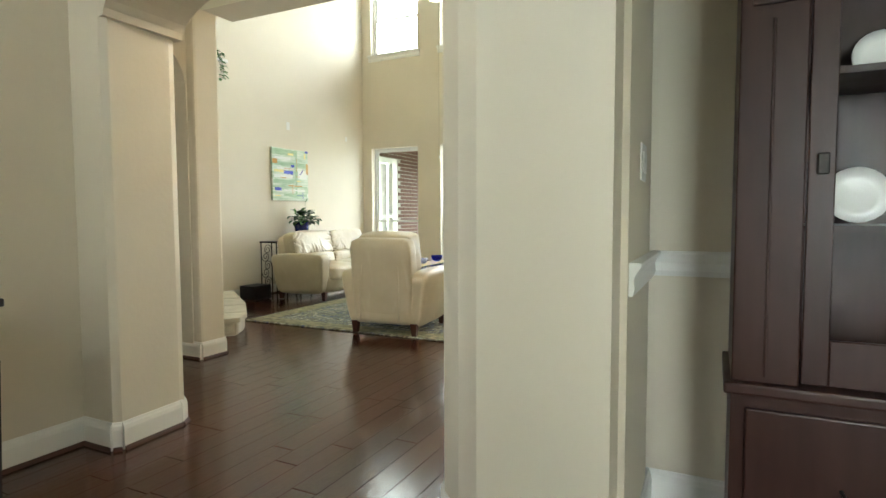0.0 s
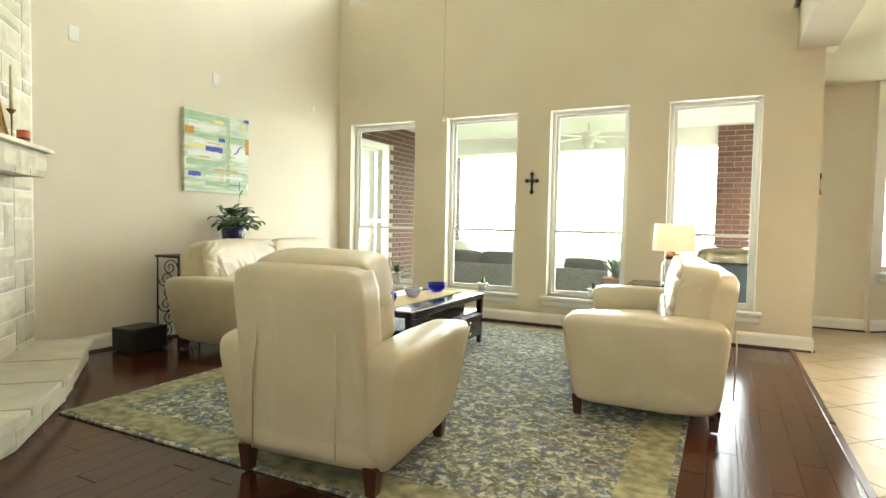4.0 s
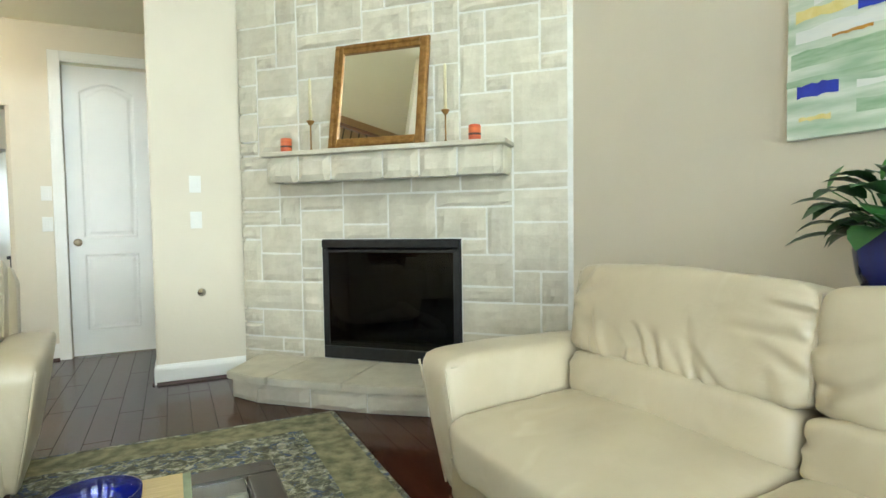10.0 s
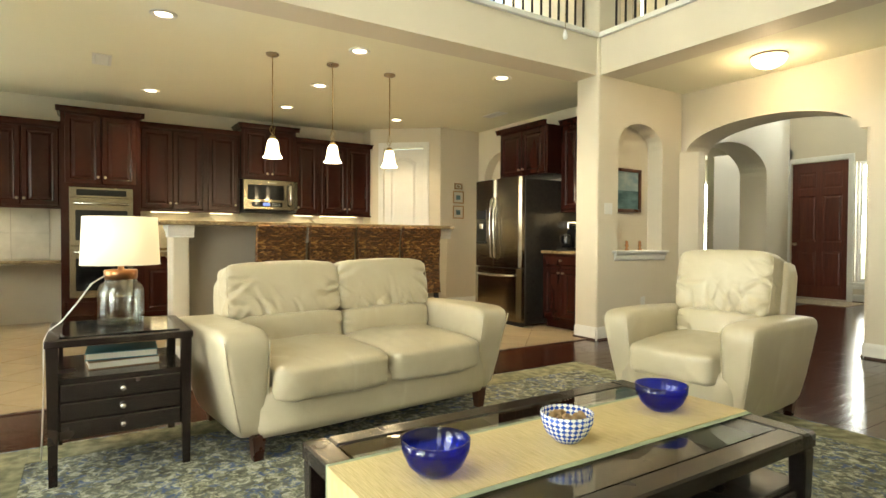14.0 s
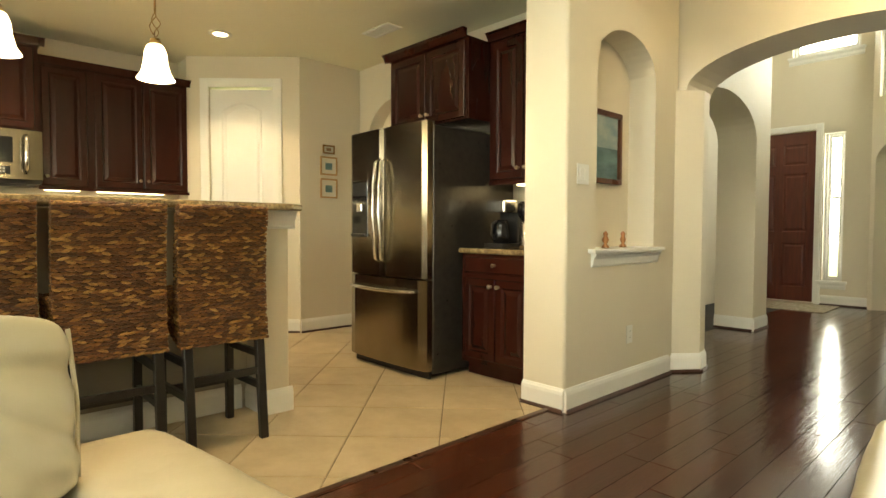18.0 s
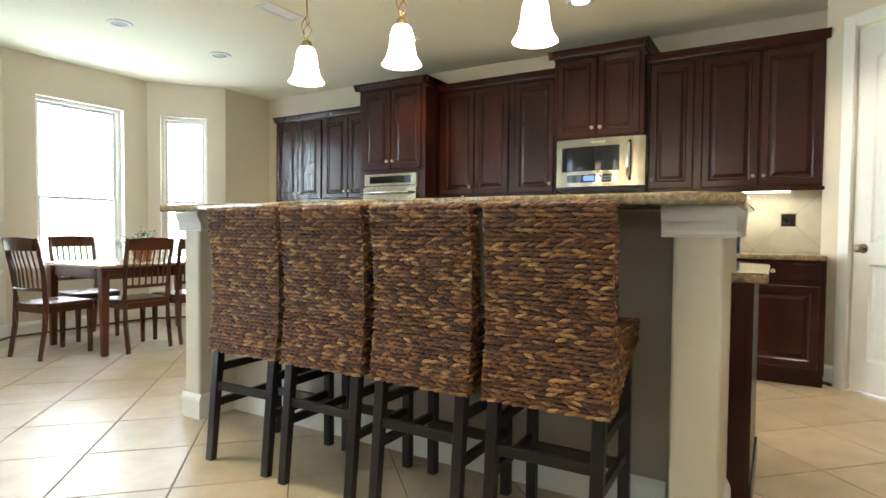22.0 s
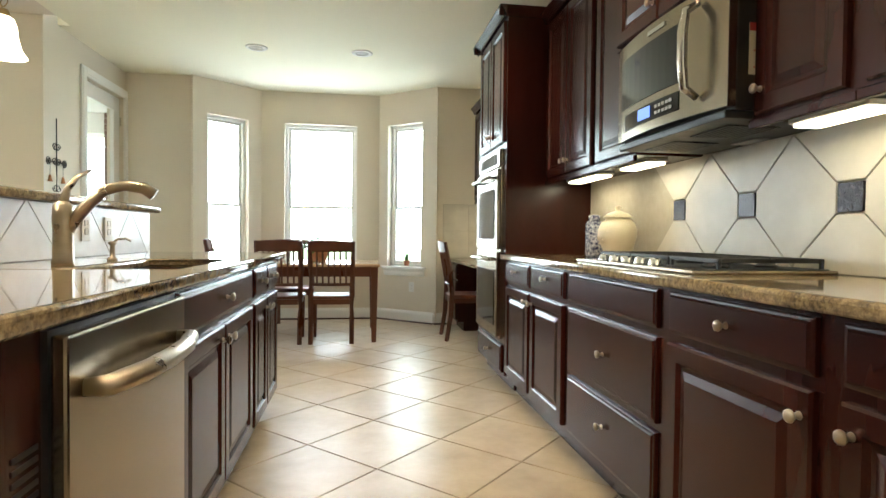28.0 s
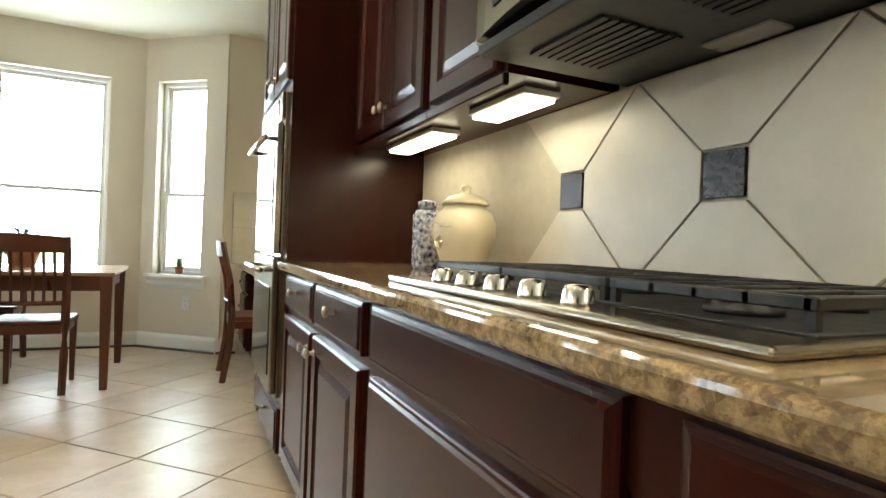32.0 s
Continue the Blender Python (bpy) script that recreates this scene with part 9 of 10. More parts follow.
# small pictures and the hanging cross
def small_picture(x, y, z, yaw, w, h, frame_m, art, label):
    p = thing("framed_picture", label, "picture", "small framed pictures", pose(x, y, z, 0, 0, yaw))
    t = 0.016
    for q in ((-w / 2, w / 2, -h / 2, -h / 2 + t), (-w / 2, w / 2, h / 2 - t, h / 2), (-w / 2, -w / 2 + t, -h / 2 + t + 0.0003, h / 2 - t - 0.0003), (w / 2 - t, w / 2, -h / 2 + t + 0.0003, h / 2 - t - 0.0003)):
        part("frame_rail", B(q[0], q[1], -0.018, 0, q[2], q[3], 0.003), frame_m, p)
    part("mat_board", B(-w / 2 + t, w / 2 - t, -0.008, -0.001, -h / 2 + t, h / 2 - t), PAPER, p)
    part("print", B(-w * 0.2, w * 0.2, -0.0095, -0.0082, -h * 0.2, h * 0.16), art, p)


LIGHTOAK = simple("honey_oak_frame", (0.36, 0.19, 0.06), (0.46, 0.26, 0.09), 0.4)
small_picture(3.84, 3.26, 1.69, -90, 0.20, 0.19, LIGHTOAK, SEA, "small print with a white mat in an oak frame")
small_picture(3.84, 3.26, 1.46, -90, 0.20, 0.20, LIGHTOAK, SEA, "small print with a white mat in an oak frame")
small_picture(3.84, 3.26, 1.86, -90, 0.14, 0.09, GOLDF, TAN, "tiny gold framed picture")
small_picture(4.74, 4.372, 1.80, 180, 0.18, 0.20, BLACKP, SEA, "small black framed picture beside the pantry")
small_picture(4.74, 4.372, 1.58, 180, 0.18, 0.20, CHAIRW, TAN, "small brown framed picture beside the pantry")
hc = thing("hanging_cross", "wrought iron hanging cross with scrolled arms and bells", "cross", at=pose(XE, 9.02, 1.34, 0, 0, 90))
bm = tube(bmesh.new(), [(0, -0.012, 0.02), (0, -0.012, 0.62)], 0.005, 6)
part("upright", bm, IRON, hc)
part("crossbar", tube(bmesh.new(), [(-0.12, -0.012, 0.26), (0.12, -0.012, 0.26)], 0.005, 6), IRON, hc)


def flat_scroll(x, z, r, d, f):
    pts = []
    for i in range(20):
        t = i / 19
        a = 8 * t
        q = r * (1 - 0.75 * t)
        pts.append((x + d * q * math.cos(a), -0.012, z + f * q * math.sin(a)))
    return tube(bmesh.new(), pts, 0.0035, 5)


for x, z, d, f in ((-0.12, 0.26, -1, 1), (-0.12, 0.26, -1, -1), (0.12, 0.26, 1, 1), (0.12, 0.26, 1, -1), (0.025, 0.38, 1, 1), (-0.025, 0.38, -1, 1), (0.025, 0.05, 1, -1), (-0.025, 0.05, -1, -1), (0.03, 0.26, 1, 1), (-0.03, 0.26, -1, 1)):
    part("scroll", flat_scroll(x, z, 0.035, d, f), IRON, hc)
for x in (-0.10, 0.10):
    part("bell", L([(0.004, 0.15), (0.008, 0.145), (0.014, 0.11), (0.02, 0.095), (0, 0.095)], 12, pose(x, -0.012, 0)), COPPER, hc, "small copper bell", True)
    part("bell_wire", tube(bmesh.new(), [(x, -0.012, 0.15), (x, -0.012, 0.255)], 0.0015, 4), IRON, hc)
wall_plate("light_switch", "white double light switch beside the glazed door", XE, 9.30, 1.15, 90, n=2)
wall_plate("outlet", "white outlet low on the bay wall", 3.98, 10.60, 0.42, -40, kind="outlet")
sill_plant(3.92, 10.60, 0.675, "cactus", "small cactus in a terracotta pot on the bay sill", TERRA, 0.035, 0.06)
sill_plant(1.92, 10.62, 0.675, "cactus", "small cactus in a terracotta pot on the bay sill", TERRA, 0.05, 0.08)

# ---- foyer, dining room and study ----
HUTW = simple("dark_walnut_wood", (0.024, 0.009, 0.0065), (0.040, 0.016, 0.011), 0.38, scale=6, stretch=(3, 3, 0.4), bstr=0.05)
HUTW.node_tree.nodes["Principled BSDF"].inputs["Specular IOR Level"].default_value = 0.25
hu = thing("china_hutch", "tall dark walnut hutch with glazed arched doors", "hutch", at=pose(1.47, 2.02, 0))
part("carcass", box(box(box(box(B(0.0, 0.03, 0.02, 0.42, 0.06, 2.25), 1.27, 1.30, 0.02, 0.42, 0.06, 2.25), 0.03, 1.27, 0.40, 0.42, 0.06, 2.25), 0.03, 1.27, 0.02, 0.40, 2.22, 2.25), 0.03, 1.27, 0.02, 0.40, 0.06, 0.62), HUTW, hu)
part("plinth", B(-0.01, 1.31, 0.0, 0.42, 0.0, 0.06, 0.004), HUTW, hu)
part("waist_moulding", B(-0.02, 1.32, -0.012, 0.42, 0.60, 0.635, 0.008, 2), HUTW, hu)
part("crown", B(-0.03, 1.33, -0.03, 0.42, 2.25, 2.33, 0.02, 2), HUTW, hu)
for x0 in (0.03, 0.655):
    dr = part("drawer", B(x0 + 0.01, x0 + 0.605, 0.0, 0.02, 0.12, 0.56, 0.006, 2), HUTW, hu)
    part("drawer_pull", tube(bmesh.new(), [(x0 + 0.25, 0.0, 0.36), (x0 + 0.26, -0.03, 0.34), (x0 + 0.35, -0.03, 0.34), (x0 + 0.36, 0.0, 0.36)], 0.006, 6), IRON, dr, "dark iron pull", True)
part("left_stile", B(0.0, 0.17, 0.0, 0.0195, 0.64, 2.22, 0.004), HUTW, hu)
part("stile_panel", B(0.03, 0.14, -0.010, -0.0005, 1.72, 2.16, 0.006, 2), HUTW, hu)
part("stile_bead", B(0.082, 0.090, -0.006, -0.0005, 0.66, 1.68, 0.002), HUTW, hu)
part("right_stile", B(1.13, 1.30, 0.0, 0.0195, 0.64, 2.22, 0.004), HUTW, hu)
for x0 in (0.175, 0.6525):
    df = part("door_frame", box(box(box(B(x0, x0 + 0.065, 0.0, 0.0195, 0.65, 2.2, 0.003), x0 + 0.408, x0 + 0.473, 0.0, 0.0195, 0.65, 2.2, 0.003), x0 + 0.0655, x0 + 0.4075, 0.0, 0.0195, 0.65, 0.78, 0.003), x0 + 0.0655, x0 + 0.4075, 0.0, 0.0195, 2.05, 2.2, 0.003), HUTW, hu)
    gp = part("glass", B(x0 + 0.066, x0 + 0.407, 0.008, 0.012, 0.781, 2.049), PANE, df)
    part("latch", B(x0 + 0.02, x0 + 0.05, -0.012, -0.0005, 1.24, 1.30, 0.004), IRON, df, "dark iron latch")
for z in (1.08, 1.52, 1.9):
    part("shelf", B(0.03, 1.27, 0.05, 0.40, z, z + 0.02), HUTW, hu)
for i, (x, z, r) in enumerate(((0.35, 1.10, 0.09), (0.75, 1.10, 0.11), (1.05, 1.10, 0.08), (0.4, 1.54, 0.08), (0.85, 1.54, 0.10), (0.6, 0.625, 0.1))):
    pl_ = thing("plate", "white china plate standing in the hutch", "plate", "plates in the hutch", pose(1.47 + x, 2.36, z + r + 0.001, 80, 0, 0))
    part("rim", L([(0, 0), (r * 0.6, 0), (r, 0.012), (r, 0.015), (r * 0.6, 0.004), (0, 0.004)], 24), WHITEC, pl_, smooth=True)
wall_plate("light_switch", "white double light switch on the dining arch pier", 1.20, 2.1, 1.30, 90, n=2)
# dining table and chairs seen past the pier
dt = thing("formal_dining_table", "dark walnut dining table with a polished top", "table", at=pose(3.0, -0.4, 0))
part("tabletop", B(-0.5, 0.5, -0.85, 0.85, 0.72, 0.755, 0.008, 2), HUTW, dt)
for sx in (-1, 1):
    for sy in (-1, 1):
        part("leg", L([(0, 0), (0.025, 0), (0.045, 0.1), (0.03, 0.3), (0.05, 0.55), (0.04, 0.72), (0, 0.72)], 14, pose(sx * 0.42, sy * 0.76, 0)), HUTW, dt, smooth=True)
# entrance mat
mt_ = thing("entrance_mat", "beige patterned mat before the entrance door", "mat", at=pose(1.25, -2.35, 0))
part("mat", B(-0.62, 0.55, -0.42, 0.42, 0.001, 0.010, 0.003), simple("beige_mat_pile", (0.22, 0.18, 0.12), (0.46, 0.40, 0.30), 0.95, scale=22, detail=6, bstr=0.6, bscale=250), mt_)
# study: picture and the foot of a stair
small_picture(0.34, -3.62, 1.62, -90, 0.42, 0.56, GOLDF, TAN, "gold framed picture on the study wall")
sr = thing("stair_railing", "dark turned newel and balusters under a curved stair handrail", "railing", at=pose(-0.78, -2.28, 0))
part("bottom_step", L([(0, 0.0), (0.30, 0.0), (0.30, 0.15), (0.315, 0.155), (0.315, 0.18), (0, 0.18)], 28), HUTW, sr, "dark rounded bottom step")
part("newel", L([(0, 0.18), (0.05, 0.18), (0.05, 0.40), (0.03, 0.44), (0.045, 0.60), (0.028, 0.90), (0.045, 1.05), (0.035, 1.18), (0, 1.18)], 16), HUTW, sr, smooth=True)
for k in range(4):
    a_ = radians(150 + 40 * k)
    part("baluster", cyl(bmesh.new(), (0.2 * math.cos(a_), 0.2 * math.sin(a_), 0.18), (0.2 * math.cos(a_), 0.2 * math.sin(a_), 1.19), 0.011, 8), IRON, sr)
part("handrail", tube(bmesh.new(), [(0.12, 0.06, 1.20), (0.19, -0.05, 1.20), (0.08, -0.19, 1.20), (-0.12, -0.17, 1.20), (-0.24, -0.02, 1.21), (-0.30, 0.2, 1.30), (-0.40, 0.5, 1.45)], 0.03, 10), HUTW, sr, "curved dark handrail", True)
# dark console in the foyer
fc = thing("hall_console", "narrow black wooden console with a deep apron and tapered legs", "console table", at=pose(-1.18, 0.84, 0))
part("top", B(-0.20, 0.23, -0.47, 0.47, 0.80, 0.83, 0.004), BLACKP, fc)
part("apron", B(-0.18, 0.21, -0.45, 0.45, 0.60, 0.7995, 0.004), BLACKP, fc)
for sx in (-0.16, 0.19):
    for sy in (-0.43, 0.43):
        part("leg", shape(B(-0.024, 0.024, -0.024, 0.024, 0, 0.5995), lambda q, sx=sx, sy=sy: (q.x * (0.5 + 0.5 * q.z / 0.6) + sx, q.y * (0.5 + 0.5 * q.z / 0.6) + sy, q.z)), BLACKP, fc)
pp = thing("papers", "loose papers and a yellow pad on the foyer console", "papers", at=pose(-1.10, 1.02, 0.8305))
part("pad", B(-0.1, 0.1, -0.14, 0.14, 0, 0.02, 0.002, m=pose(0, 0, 0, 0, 0, 15)), PY, pp)
part("sheet", B(-0.1, 0.1, -0.14, 0.14, 0.0205, 0.03, m=pose(0.02, 0, 0, 0, 0, -10)), PAPER, pp)
jr = thing("glass_jar", "clear glass jar on the foyer console", "jar", at=pose(-1.12, 0.66, 0.8305))
part("jar_body", L([(0, 0), (0.06, 0), (0.065, 0.02), (0.065, 0.10), (0.06, 0.11), (0.057, 0.11), (0.06, 0.10), (0.06, 0.012), (0, 0.012)], 20), GLASS, jr, smooth=True)


# ---- garden side: patio, lawn and distance ----
CONC = simple("pale_concrete", (0.50, 0.48, 0.44), (0.60, 0.58, 0.54), 0.85, scale=3, bstr=0.2)
bm = B(-9.0, 9.0, 9.07, 13.2, -0.30, -0.12)
struct(part("patio", bm, CONC), "pale concrete patio slab")
LAWN = simple("sunlit_lawn", (0.10, 0.17, 0.05), (0.19, 0.27, 0.09), 0.95, scale=6, bstr=0.6, bscale=60)
bm = B(-120, 120, -110, 120, -0.45, -0.32)
struct(part("ground", bm, LAWN), "wide sunlit lawn around the house")
bm = B(-9.0, 0.70, 9.07, 13.2, 2.62, 2.80)
struct(part("patio_ceiling", bm, TRIM), "white painted patio ceiling")
BACKGLOW, nt, s = node_mat("glowing_backdrop")
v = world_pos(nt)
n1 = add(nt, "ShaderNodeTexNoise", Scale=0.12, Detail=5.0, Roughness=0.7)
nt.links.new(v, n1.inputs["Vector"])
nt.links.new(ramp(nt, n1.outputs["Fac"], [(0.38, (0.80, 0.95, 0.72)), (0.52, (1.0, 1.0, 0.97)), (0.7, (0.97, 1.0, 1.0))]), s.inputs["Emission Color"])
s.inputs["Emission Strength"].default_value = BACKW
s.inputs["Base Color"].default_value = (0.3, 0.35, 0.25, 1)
# two added emissive slabs: bright view outside the windows, and extra light on the patio
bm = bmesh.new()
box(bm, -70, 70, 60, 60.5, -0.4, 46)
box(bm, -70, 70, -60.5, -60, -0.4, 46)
struct(part("backdrop", bm, BACKGLOW), "plain glowing backdrop standing in for bright trees and sky far off")
MORTB = simple("grey_brick_mortar", (0.34, 0.31, 0.28), (0.42, 0.39, 0.35), 0.95, scale=20, bstr=0.3)


def brick_pillar(x0, x1, y0, y1, z0, z1):
    p = thing("brick_pillar", "red-brown brick patio pillar with pale mortar", "pillar", "patio pillars", pose(x0, y0, 0))
    w, d = x1 - x0, y1 - y0
    part("mortar_core", B(0.008, w - 0.008, 0.008, d - 0.008, z0, z1), MORTB, p)
    ch, bh = 0.076, 0.064
    bl = 0.0
    meshes = {}
    for c in range(int((z1 - z0) / ch)):
        z = z0 + c * ch + 0.006
        for side, ln in (("s", w), ("e", d), ("n", w), ("w", d)):
            n = max(2, round(ln / 0.2))
            off = 0.5 if c % 2 else 0.0
            edges = sorted({0.0, ln, *(ln * (k + off) / n for k in range(n + 1) if 0.02 < ln * (k + off) / n < ln - 0.02)})
            for a, b in zip(edges, edges[1:]):
                key = round(b - a, 3)
                m = {"s": pose(a, 0, z), "e": pose(w, a, z, 0, 0, 90), "n": pose(w - a, d, z, 0, 0, 180), "w": pose(0, d - a, z, 0, 0, -90)}[side]
                if side in "nw":
                    continue
                if key not in meshes:
                    meshes[key] = part("brick", B(0.005, b - a - 0.005, -0.002, 0.05, 0, bh, 0.003), BRICK, p)
                    meshes[key].matrix_basis = m
                else:
                    twin(meshes[key], "brick", p, m)
    return p


brick_pillar(-4.85, -4.42, 12.0, 12.6, -0.12, 2.62)
brick_pillar(0.0, 0.46, 12.0, 12.45, -0.12, 2.62)
# brick wing beside the patio with a white window wall
wg = struct(new("wall_wing"), "brick house wing beside the patio with a white glazed opening")
part("mortar_bed", cut_wall(bmesh.new(), 9.07, 11.2, -0.12, 2.62, [(9.32, 10.2, 0.0, 2.3)], -4.75, -4.55, "y"), MORTB, wg)
bm = bmesh.new()
rr = random.Random(2)
for c in range(36):
    z = -0.12 + c * 0.076 + 0.006
    y = 9.07 - (0.1 if c % 2 else 0)
    while y < 11.2:
        a, b = max(y, 9.07) + 0.005, min(y + 0.195, 11.2)
        if b - a > 0.03 and not (a < 10.2 and b > 9.32 and 0.0 < z + 0.03 < 2.3):
            box(bm, -4.56, -4.538, a, b, z, z + 0.064)
        y += 0.2
tagged(part("brickwork", bm, BRICK, wg), kind="stuff")
bm = bmesh.new()
for q in ((9.32, 9.40, 0.0, 2.3), (10.02, 10.2, 0.0, 2.3), (9.401, 10.019, 2.2, 2.3), (9.401, 10.019, 0.0, 0.08), (9.401, 10.019, 1.1, 1.16)):
    box(bm, -4.62, -4.53, q[0], q[1], q[2], q[3], 0.004)
part("window_frame", bm, TRIM, wg)
part("blind", B(-4.68, -4.66, 9.40, 10.02, 0.08, 2.2), WHITEC, wg, "closed white blind behind the glass")
bm = B(-4.9, 1.0, 12.05, 12.45, 2.35, 2.62)
struct(part("patio_beam", bm, TRIM), "white painted patio beam")
# wicker seating
WICK = simple("grey_wicker", (0.17, 0.175, 0.17), (0.30, 0.305, 0.30), 0.7, scale=45, stretch=(0.4, 0.4, 3), bstr=0.9, bscale=70, bdist=0.01)
GREYC = simple("grey_outdoor_cloth", (0.12, 0.125, 0.13), (0.16, 0.165, 0.17), 0.9, scale=30, bstr=0.3, bscale=200)
osf = thing("outdoor_sofa", "grey wicker outdoor sofa with dark grey cushions", "sofa", at=pose(-3.0, 9.85, -0.12))
part("frame", shape(B(-0.72, 0.95, 0.0, 0.12, 0.06, 0.70, 0.02, 2), lambda c: (c.x, c.y - 0.05 * (c.z - 0.06), c.z)), WICK, osf)
part("base", B(-0.72, 0.95, 0.12, 0.80, 0.06, 0.36, 0.02, 2), WICK, osf)
for k in (-0.72, 0.83):
    part("arm", B(k, k + 0.12, 0.121, 0.80, 0.361, 0.58, 0.02, 2), WICK, osf)
for k in (-0.245, 0.475):
    part("back_cushion", cushion(0.72, 0.18, 0.50, 10, 12, 0.01, seed=3, m=pose(k, 0.22, 0.60, -8)), GREYC, osf, smooth=True)
    part("seat_cushion", cushion(0.70, 0.58, 0.14, 8, 5, 0.01, m=pose(k, 0.50, 0.43)), GREYC, osf, smooth=True)
for sx in (-0.66, 0.88):
    for sy in (0.06, 0.74):
        part("foot", cyl(bmesh.new(), (sx, sy, 0), (sx, sy, 0.07), 0.02, 8), BLACKP, osf)
pw = thing("outdoor_pillow", "white pillow leaning on the outdoor sofa", "pillow", at=pose(-3.35, 10.22, 0.62, -15, 20, 0))
part("pillow", cushion(0.42, 0.14, 0.40, 8, 3.2, 0.05), PLASTW, pw, smooth=True)
oc = thing("outdoor_chair", "grey wicker outdoor armchair with a cushion", "chair", at=pose(-1.55, 10.0, -0.12, 0, 0, -20))
part("back", B(-0.40, 0.40, 0.0, 0.12, 0.06, 0.68, 0.03, 2), WICK, oc)
part("base", B(-0.40, 0.40, 0.12, 0.75, 0.06, 0.36, 0.02, 2), WICK, oc)
for k in (-0.40, 0.30):
    part("arm", B(k, k + 0.10, 0.121, 0.72, 0.361, 0.58, 0.02, 2), WICK, oc)
part("back_cushion", cushion(0.60, 0.16, 0.44, 8, 12, 0.01, m=pose(0, 0.21, 0.58, -8)), GREYC, oc, smooth=True)
ot = thing("patio_table", "low round dark patio table", "table", at=pose(-1.02, 9.75, -0.12))
part("top", L([(0, 0.42), (0.42, 0.42), (0.43, 0.435), (0.42, 0.45), (0, 0.45)], 32), BLACKM, ot)
part("pedestal", L([(0, 0), (0.22, 0), (0.2, 0.03), (0.05, 0.08), (0.05, 0.42), (0, 0.42)], 24), BLACKM, ot, smooth=True)
ag = thing("agave_plant", "agave in a pink clay pot on the patio table", "plant", at=pose(-1.0, 9.72, 0.331))
part("pot", L(pot_profile(0.11, 0.15, 0.17), 24), simple("pink_clay", (0.42, 0.27, 0.21), (0.52, 0.35, 0.28), 0.85, scale=14), ag, "pink clay pot", True)
bm = bmesh.new()
rr = random.Random(9)
for i in range(22):
    leaf_blade(bm, (0, 0, 0.145), i * 2.4, rr.uniform(0.3, 1.4), rr.uniform(0.26, 0.40), 0.05, rr.uniform(-0.1, 0.7), 0.6, 6)
part("leaves", bm, leaf_mat("blue_green_leaf", (0.16, 0.22, 0.19), (0.26, 0.33, 0.29)), ag, smooth=True)
fe = thing("fern", "lush green fern in a pot on the patio", "plant", at=pose(-4.12, 9.70, -0.12))
part("pot", L(pot_profile(0.14, 0.2, 0.42), 24), GREYC, fe, smooth=True)
bm = bmesh.new()
rr = random.Random(13)
for i in range(70):
    a, el, ln = rr.uniform(0, 6.28), rr.uniform(0.4, 1.4), rr.uniform(0.45, 0.75)
    p = Vector((0, 0, 0.40))
    for k in range(9):
        step = Vector((math.cos(a) * math.cos(el), math.sin(a) * math.cos(el), math.sin(el))) * ln / 9
        p = p + step
        el -= 0.17
        for sgn in (-1, 1):
            leaf_blade(bm, p, a + sgn * 1.3, el * 0.4, 0.085 * (1 - k / 11), 0.022, 0.3, 0.1, 2)
part("fronds", bm, LEAFL, fe)
gl = thing("barbecue_grill", "covered steel barbecue grill on the patio", "grill", at=pose(0.18, 10.6, -0.12))
part("cart", B(-0.45, 0.35, -0.25, 0.25, 0.05, 0.80, 0.02, 2), simple("blue_grey_grill_cart", (0.10, 0.14, 0.18), (0.14, 0.18, 0.23), 0.5), gl)
part("lid", shape(cushion(0.72, 0.5, 0.36, 10, 4), lambda c: (c.x, c.y, max(c.z, -0.02) + 0.83)), STEEL, gl, smooth=True)
pf = thing("patio_fan", "white patio ceiling fan", "ceiling fan", at=pose(-1.7, 11.2, 2.62))
part("rod", cyl(bmesh.new(), (0, 0, -0.12), (0, 0, 0), 0.015, 10), FANW, pf)
part("motor", L([(0, -0.28), (0.08, -0.27), (0.12, -0.2), (0.11, -0.14), (0.02, -0.115), (0, -0.115)], 24), FANW, pf, smooth=True)
part("light_bowl", L([(0, -0.36), (0.06, -0.35), (0.09, -0.285), (0, -0.282)], 20), WHITEC, pf, smooth=True)
for k in range(5):
    part("blade", B(0.13, 0.6, -0.06, 0.06, -0.20, -0.192, 0.002, m=pose(0, 0, 0, 0, 0, k * 72 + 10)), FANW, pf)

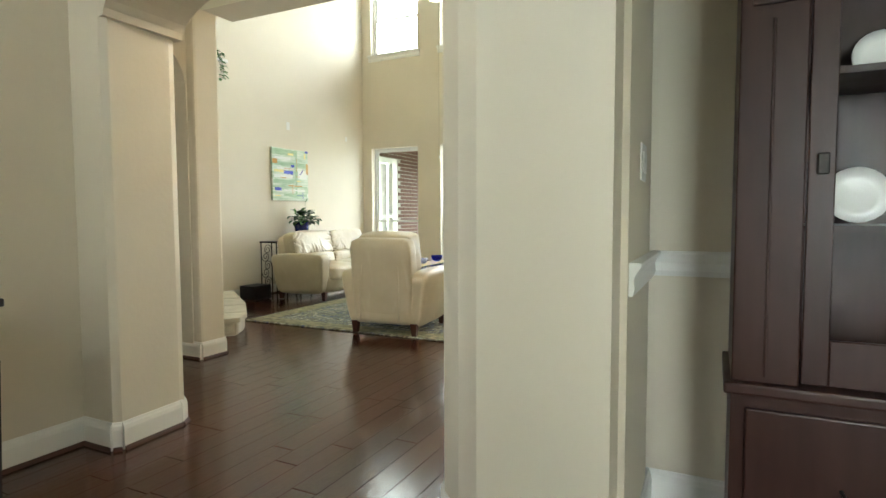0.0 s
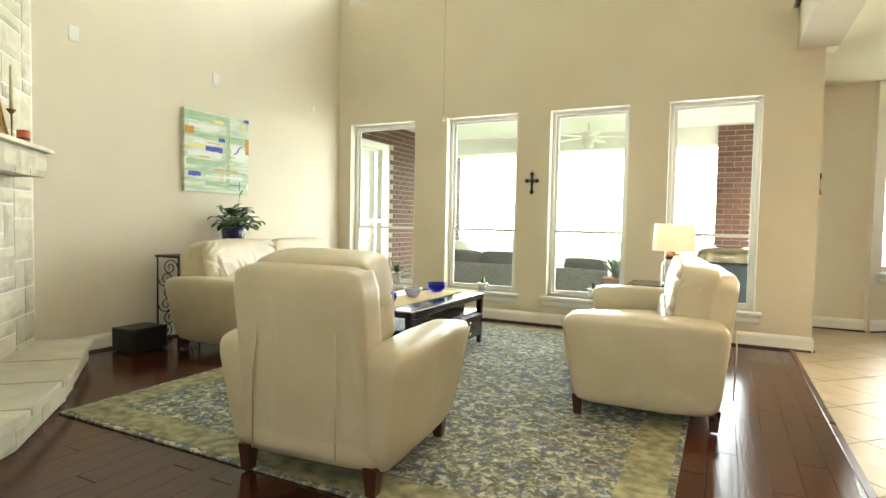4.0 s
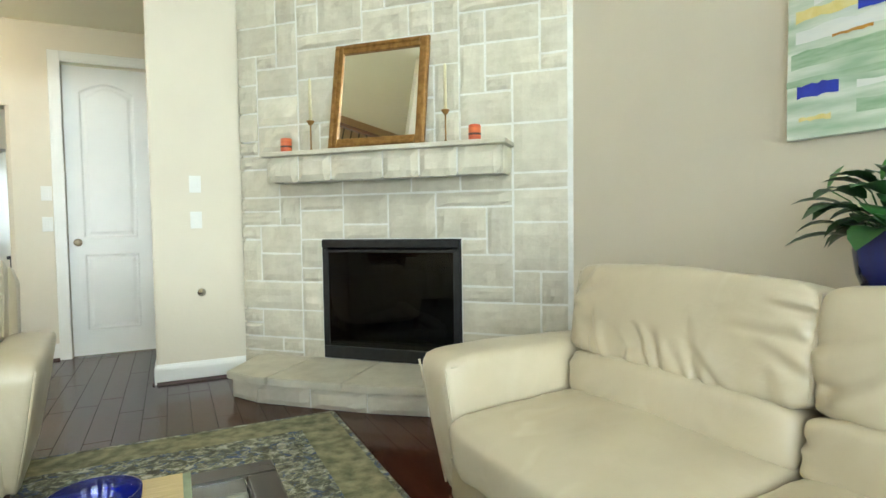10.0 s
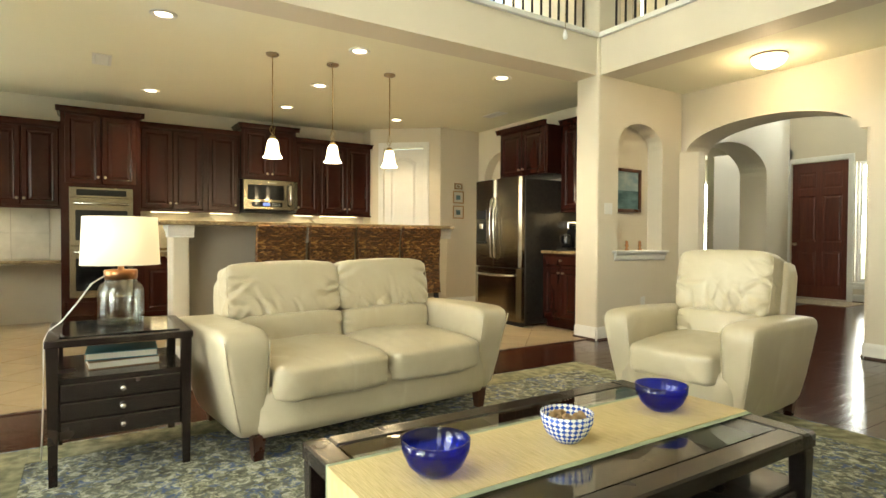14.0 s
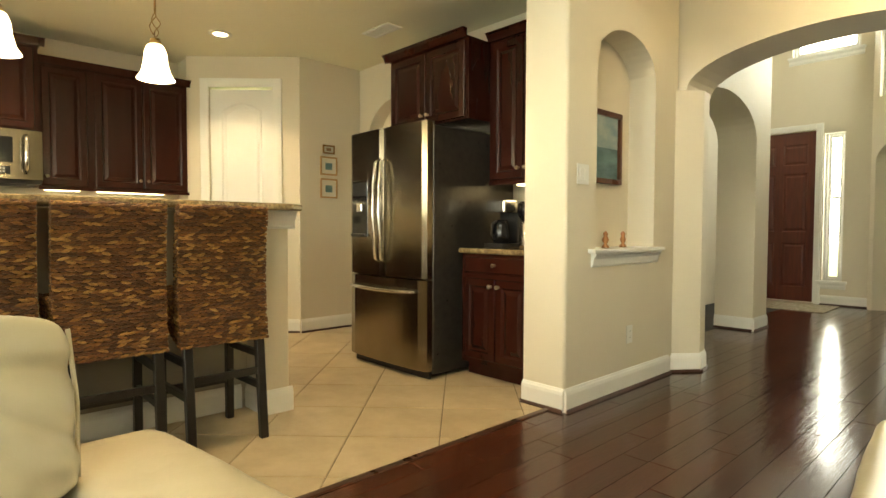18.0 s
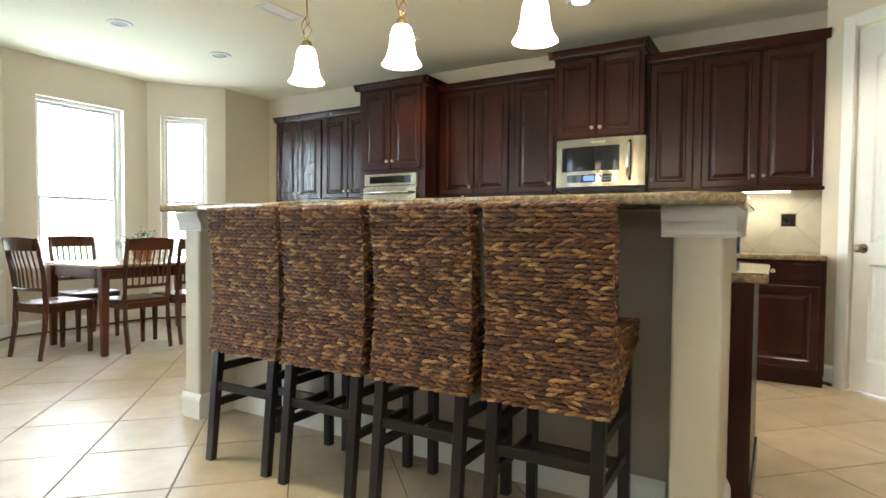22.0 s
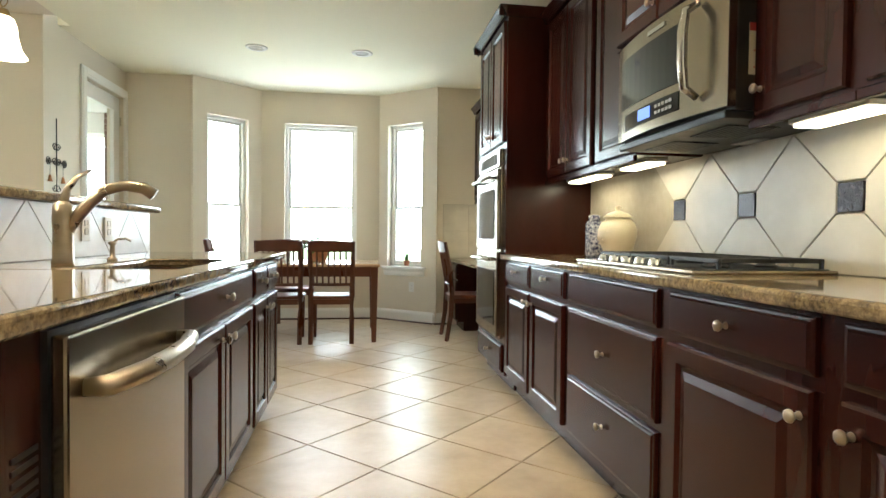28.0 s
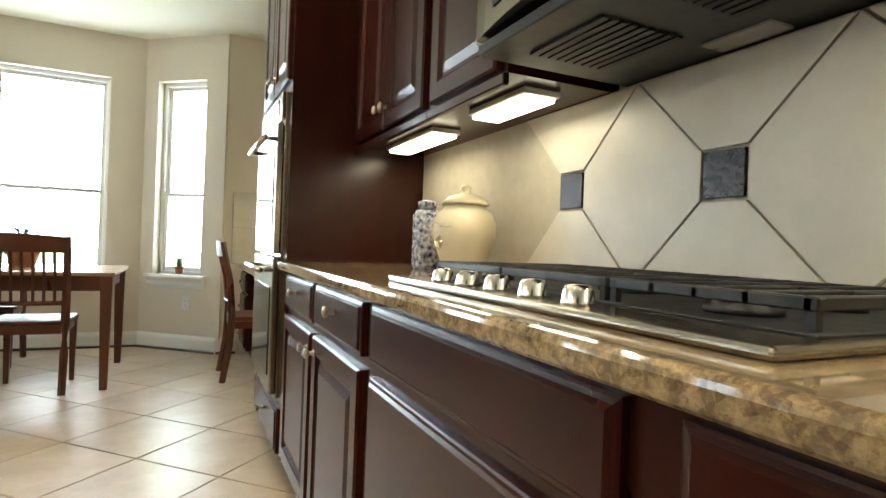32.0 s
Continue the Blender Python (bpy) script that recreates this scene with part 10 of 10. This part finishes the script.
# ---- floor pieces ----
DG = 0.655 / 2
TO = (3.455 + DG, 6.437)
h = DG - 0.004
bm = slab(bmesh.new(), [(h, 0), (0, h), (-h, 0), (0, -h)], -0.02, 0.0, 0.004)
full = part("tile", bm, FTILE, FLOOR_T)
first = True
for i in range(-16, 16):
    for j in range(-16, 16):
        cx, cy = TO[0] + (i - j) * DG, TO[1] + (i + j) * DG
        if not (XB - DG < cx < XC + DG and 2.86 - DG < cy < 11.0 + DG):
            continue
        poly = clip([(cx + h, cy), (cx, cy + h), (cx - h, cy), (cx, cy - h)], XB + 0.012, XC, 2.80, 11.0)
        if len(poly) < 3:
            continue
        if len(poly) == 4 and abs(max(p[0] for p in poly) - cx - h) < 1e-6 and min(p[0] for p in poly) > XB + 0.013:
            if first:
                full.location, first = (cx, cy, 0), False
            else:
                twin(full, "tile", FLOOR_T, pose(cx, cy, 0))
        else:
            part("tile", slab(bmesh.new(), poly, -0.02, 0.0, 0.003), FTILE, FLOOR_T)
# planks run towards the garden
PW = 0.126
rnd = random.Random(4)
meshes = {}
rest = bmesh.new()
count = 0
nrow = int((XB - (-5.0)) / PW)
for r in range(-3, nrow + 36):
    x0 = XB - (r + 1) * PW if r >= 0 else XB - (r + 1) * PW
    if x0 < -5.05:
        break
    y = -3.1 - rnd.random() * 1.2
    top = 8.84 if x0 < XB - 0.001 else 2.69
    while y < top:
        ln = rnd.choice((0.62, 0.8, 0.98, 1.2, 1.42))
        ya, yb = max(y, -3.0), min(y + ln, top)
        y += ln
        if yb - ya < 0.03:
            continue
        near = -2.6 < x0 < XB and 0.6 < ya < 6.2 and yb - ya > ln - 1e-6 and not (-3.0 < x0 < -0.1 and ya > 4.7 and yb < 8.3)
        if near and count < 300:
            if ln not in meshes:
                g = 0.0012
                meshes[ln] = part("plank", slab(bmesh.new(), [(g, g), (PW - g, g), (PW - g, ln - g), (g, ln - g)], -0.015, 0.0, 0.002), PLANK, FLOOR_W)
                meshes[ln].location = (x0, ya, 0)
            else:
                twin(meshes[ln], "plank", FLOOR_W, pose(x0, ya, 0))
            count += 1
        else:
            g = 0.0012
            slab(rest, [(x0 + g, ya + g), (x0 + PW - g, ya + g), (x0 + PW - g, yb - g), (x0 + g, yb - g)], -0.015, 0.0, 0.002) if False else None
            a, b, c, d = (x0 + g, ya + g), (x0 + PW - g, ya + g), (x0 + PW - g, yb - g), (x0 + g, yb - g)
            lo = [rest.verts.new((p[0], p[1], -0.015)) for p in (a, b, c, d)]
            hi = [rest.verts.new((p[0], p[1], 0.0)) for p in (a, b, c, d)]
            rest.faces.new(hi)
            for k in range(4):
                rest.faces.new((lo[k], lo[(k + 1) % 4], hi[(k + 1) % 4], hi[k]))
tagged(part("planks", rest, PLANK, FLOOR_W), kind="stuff")
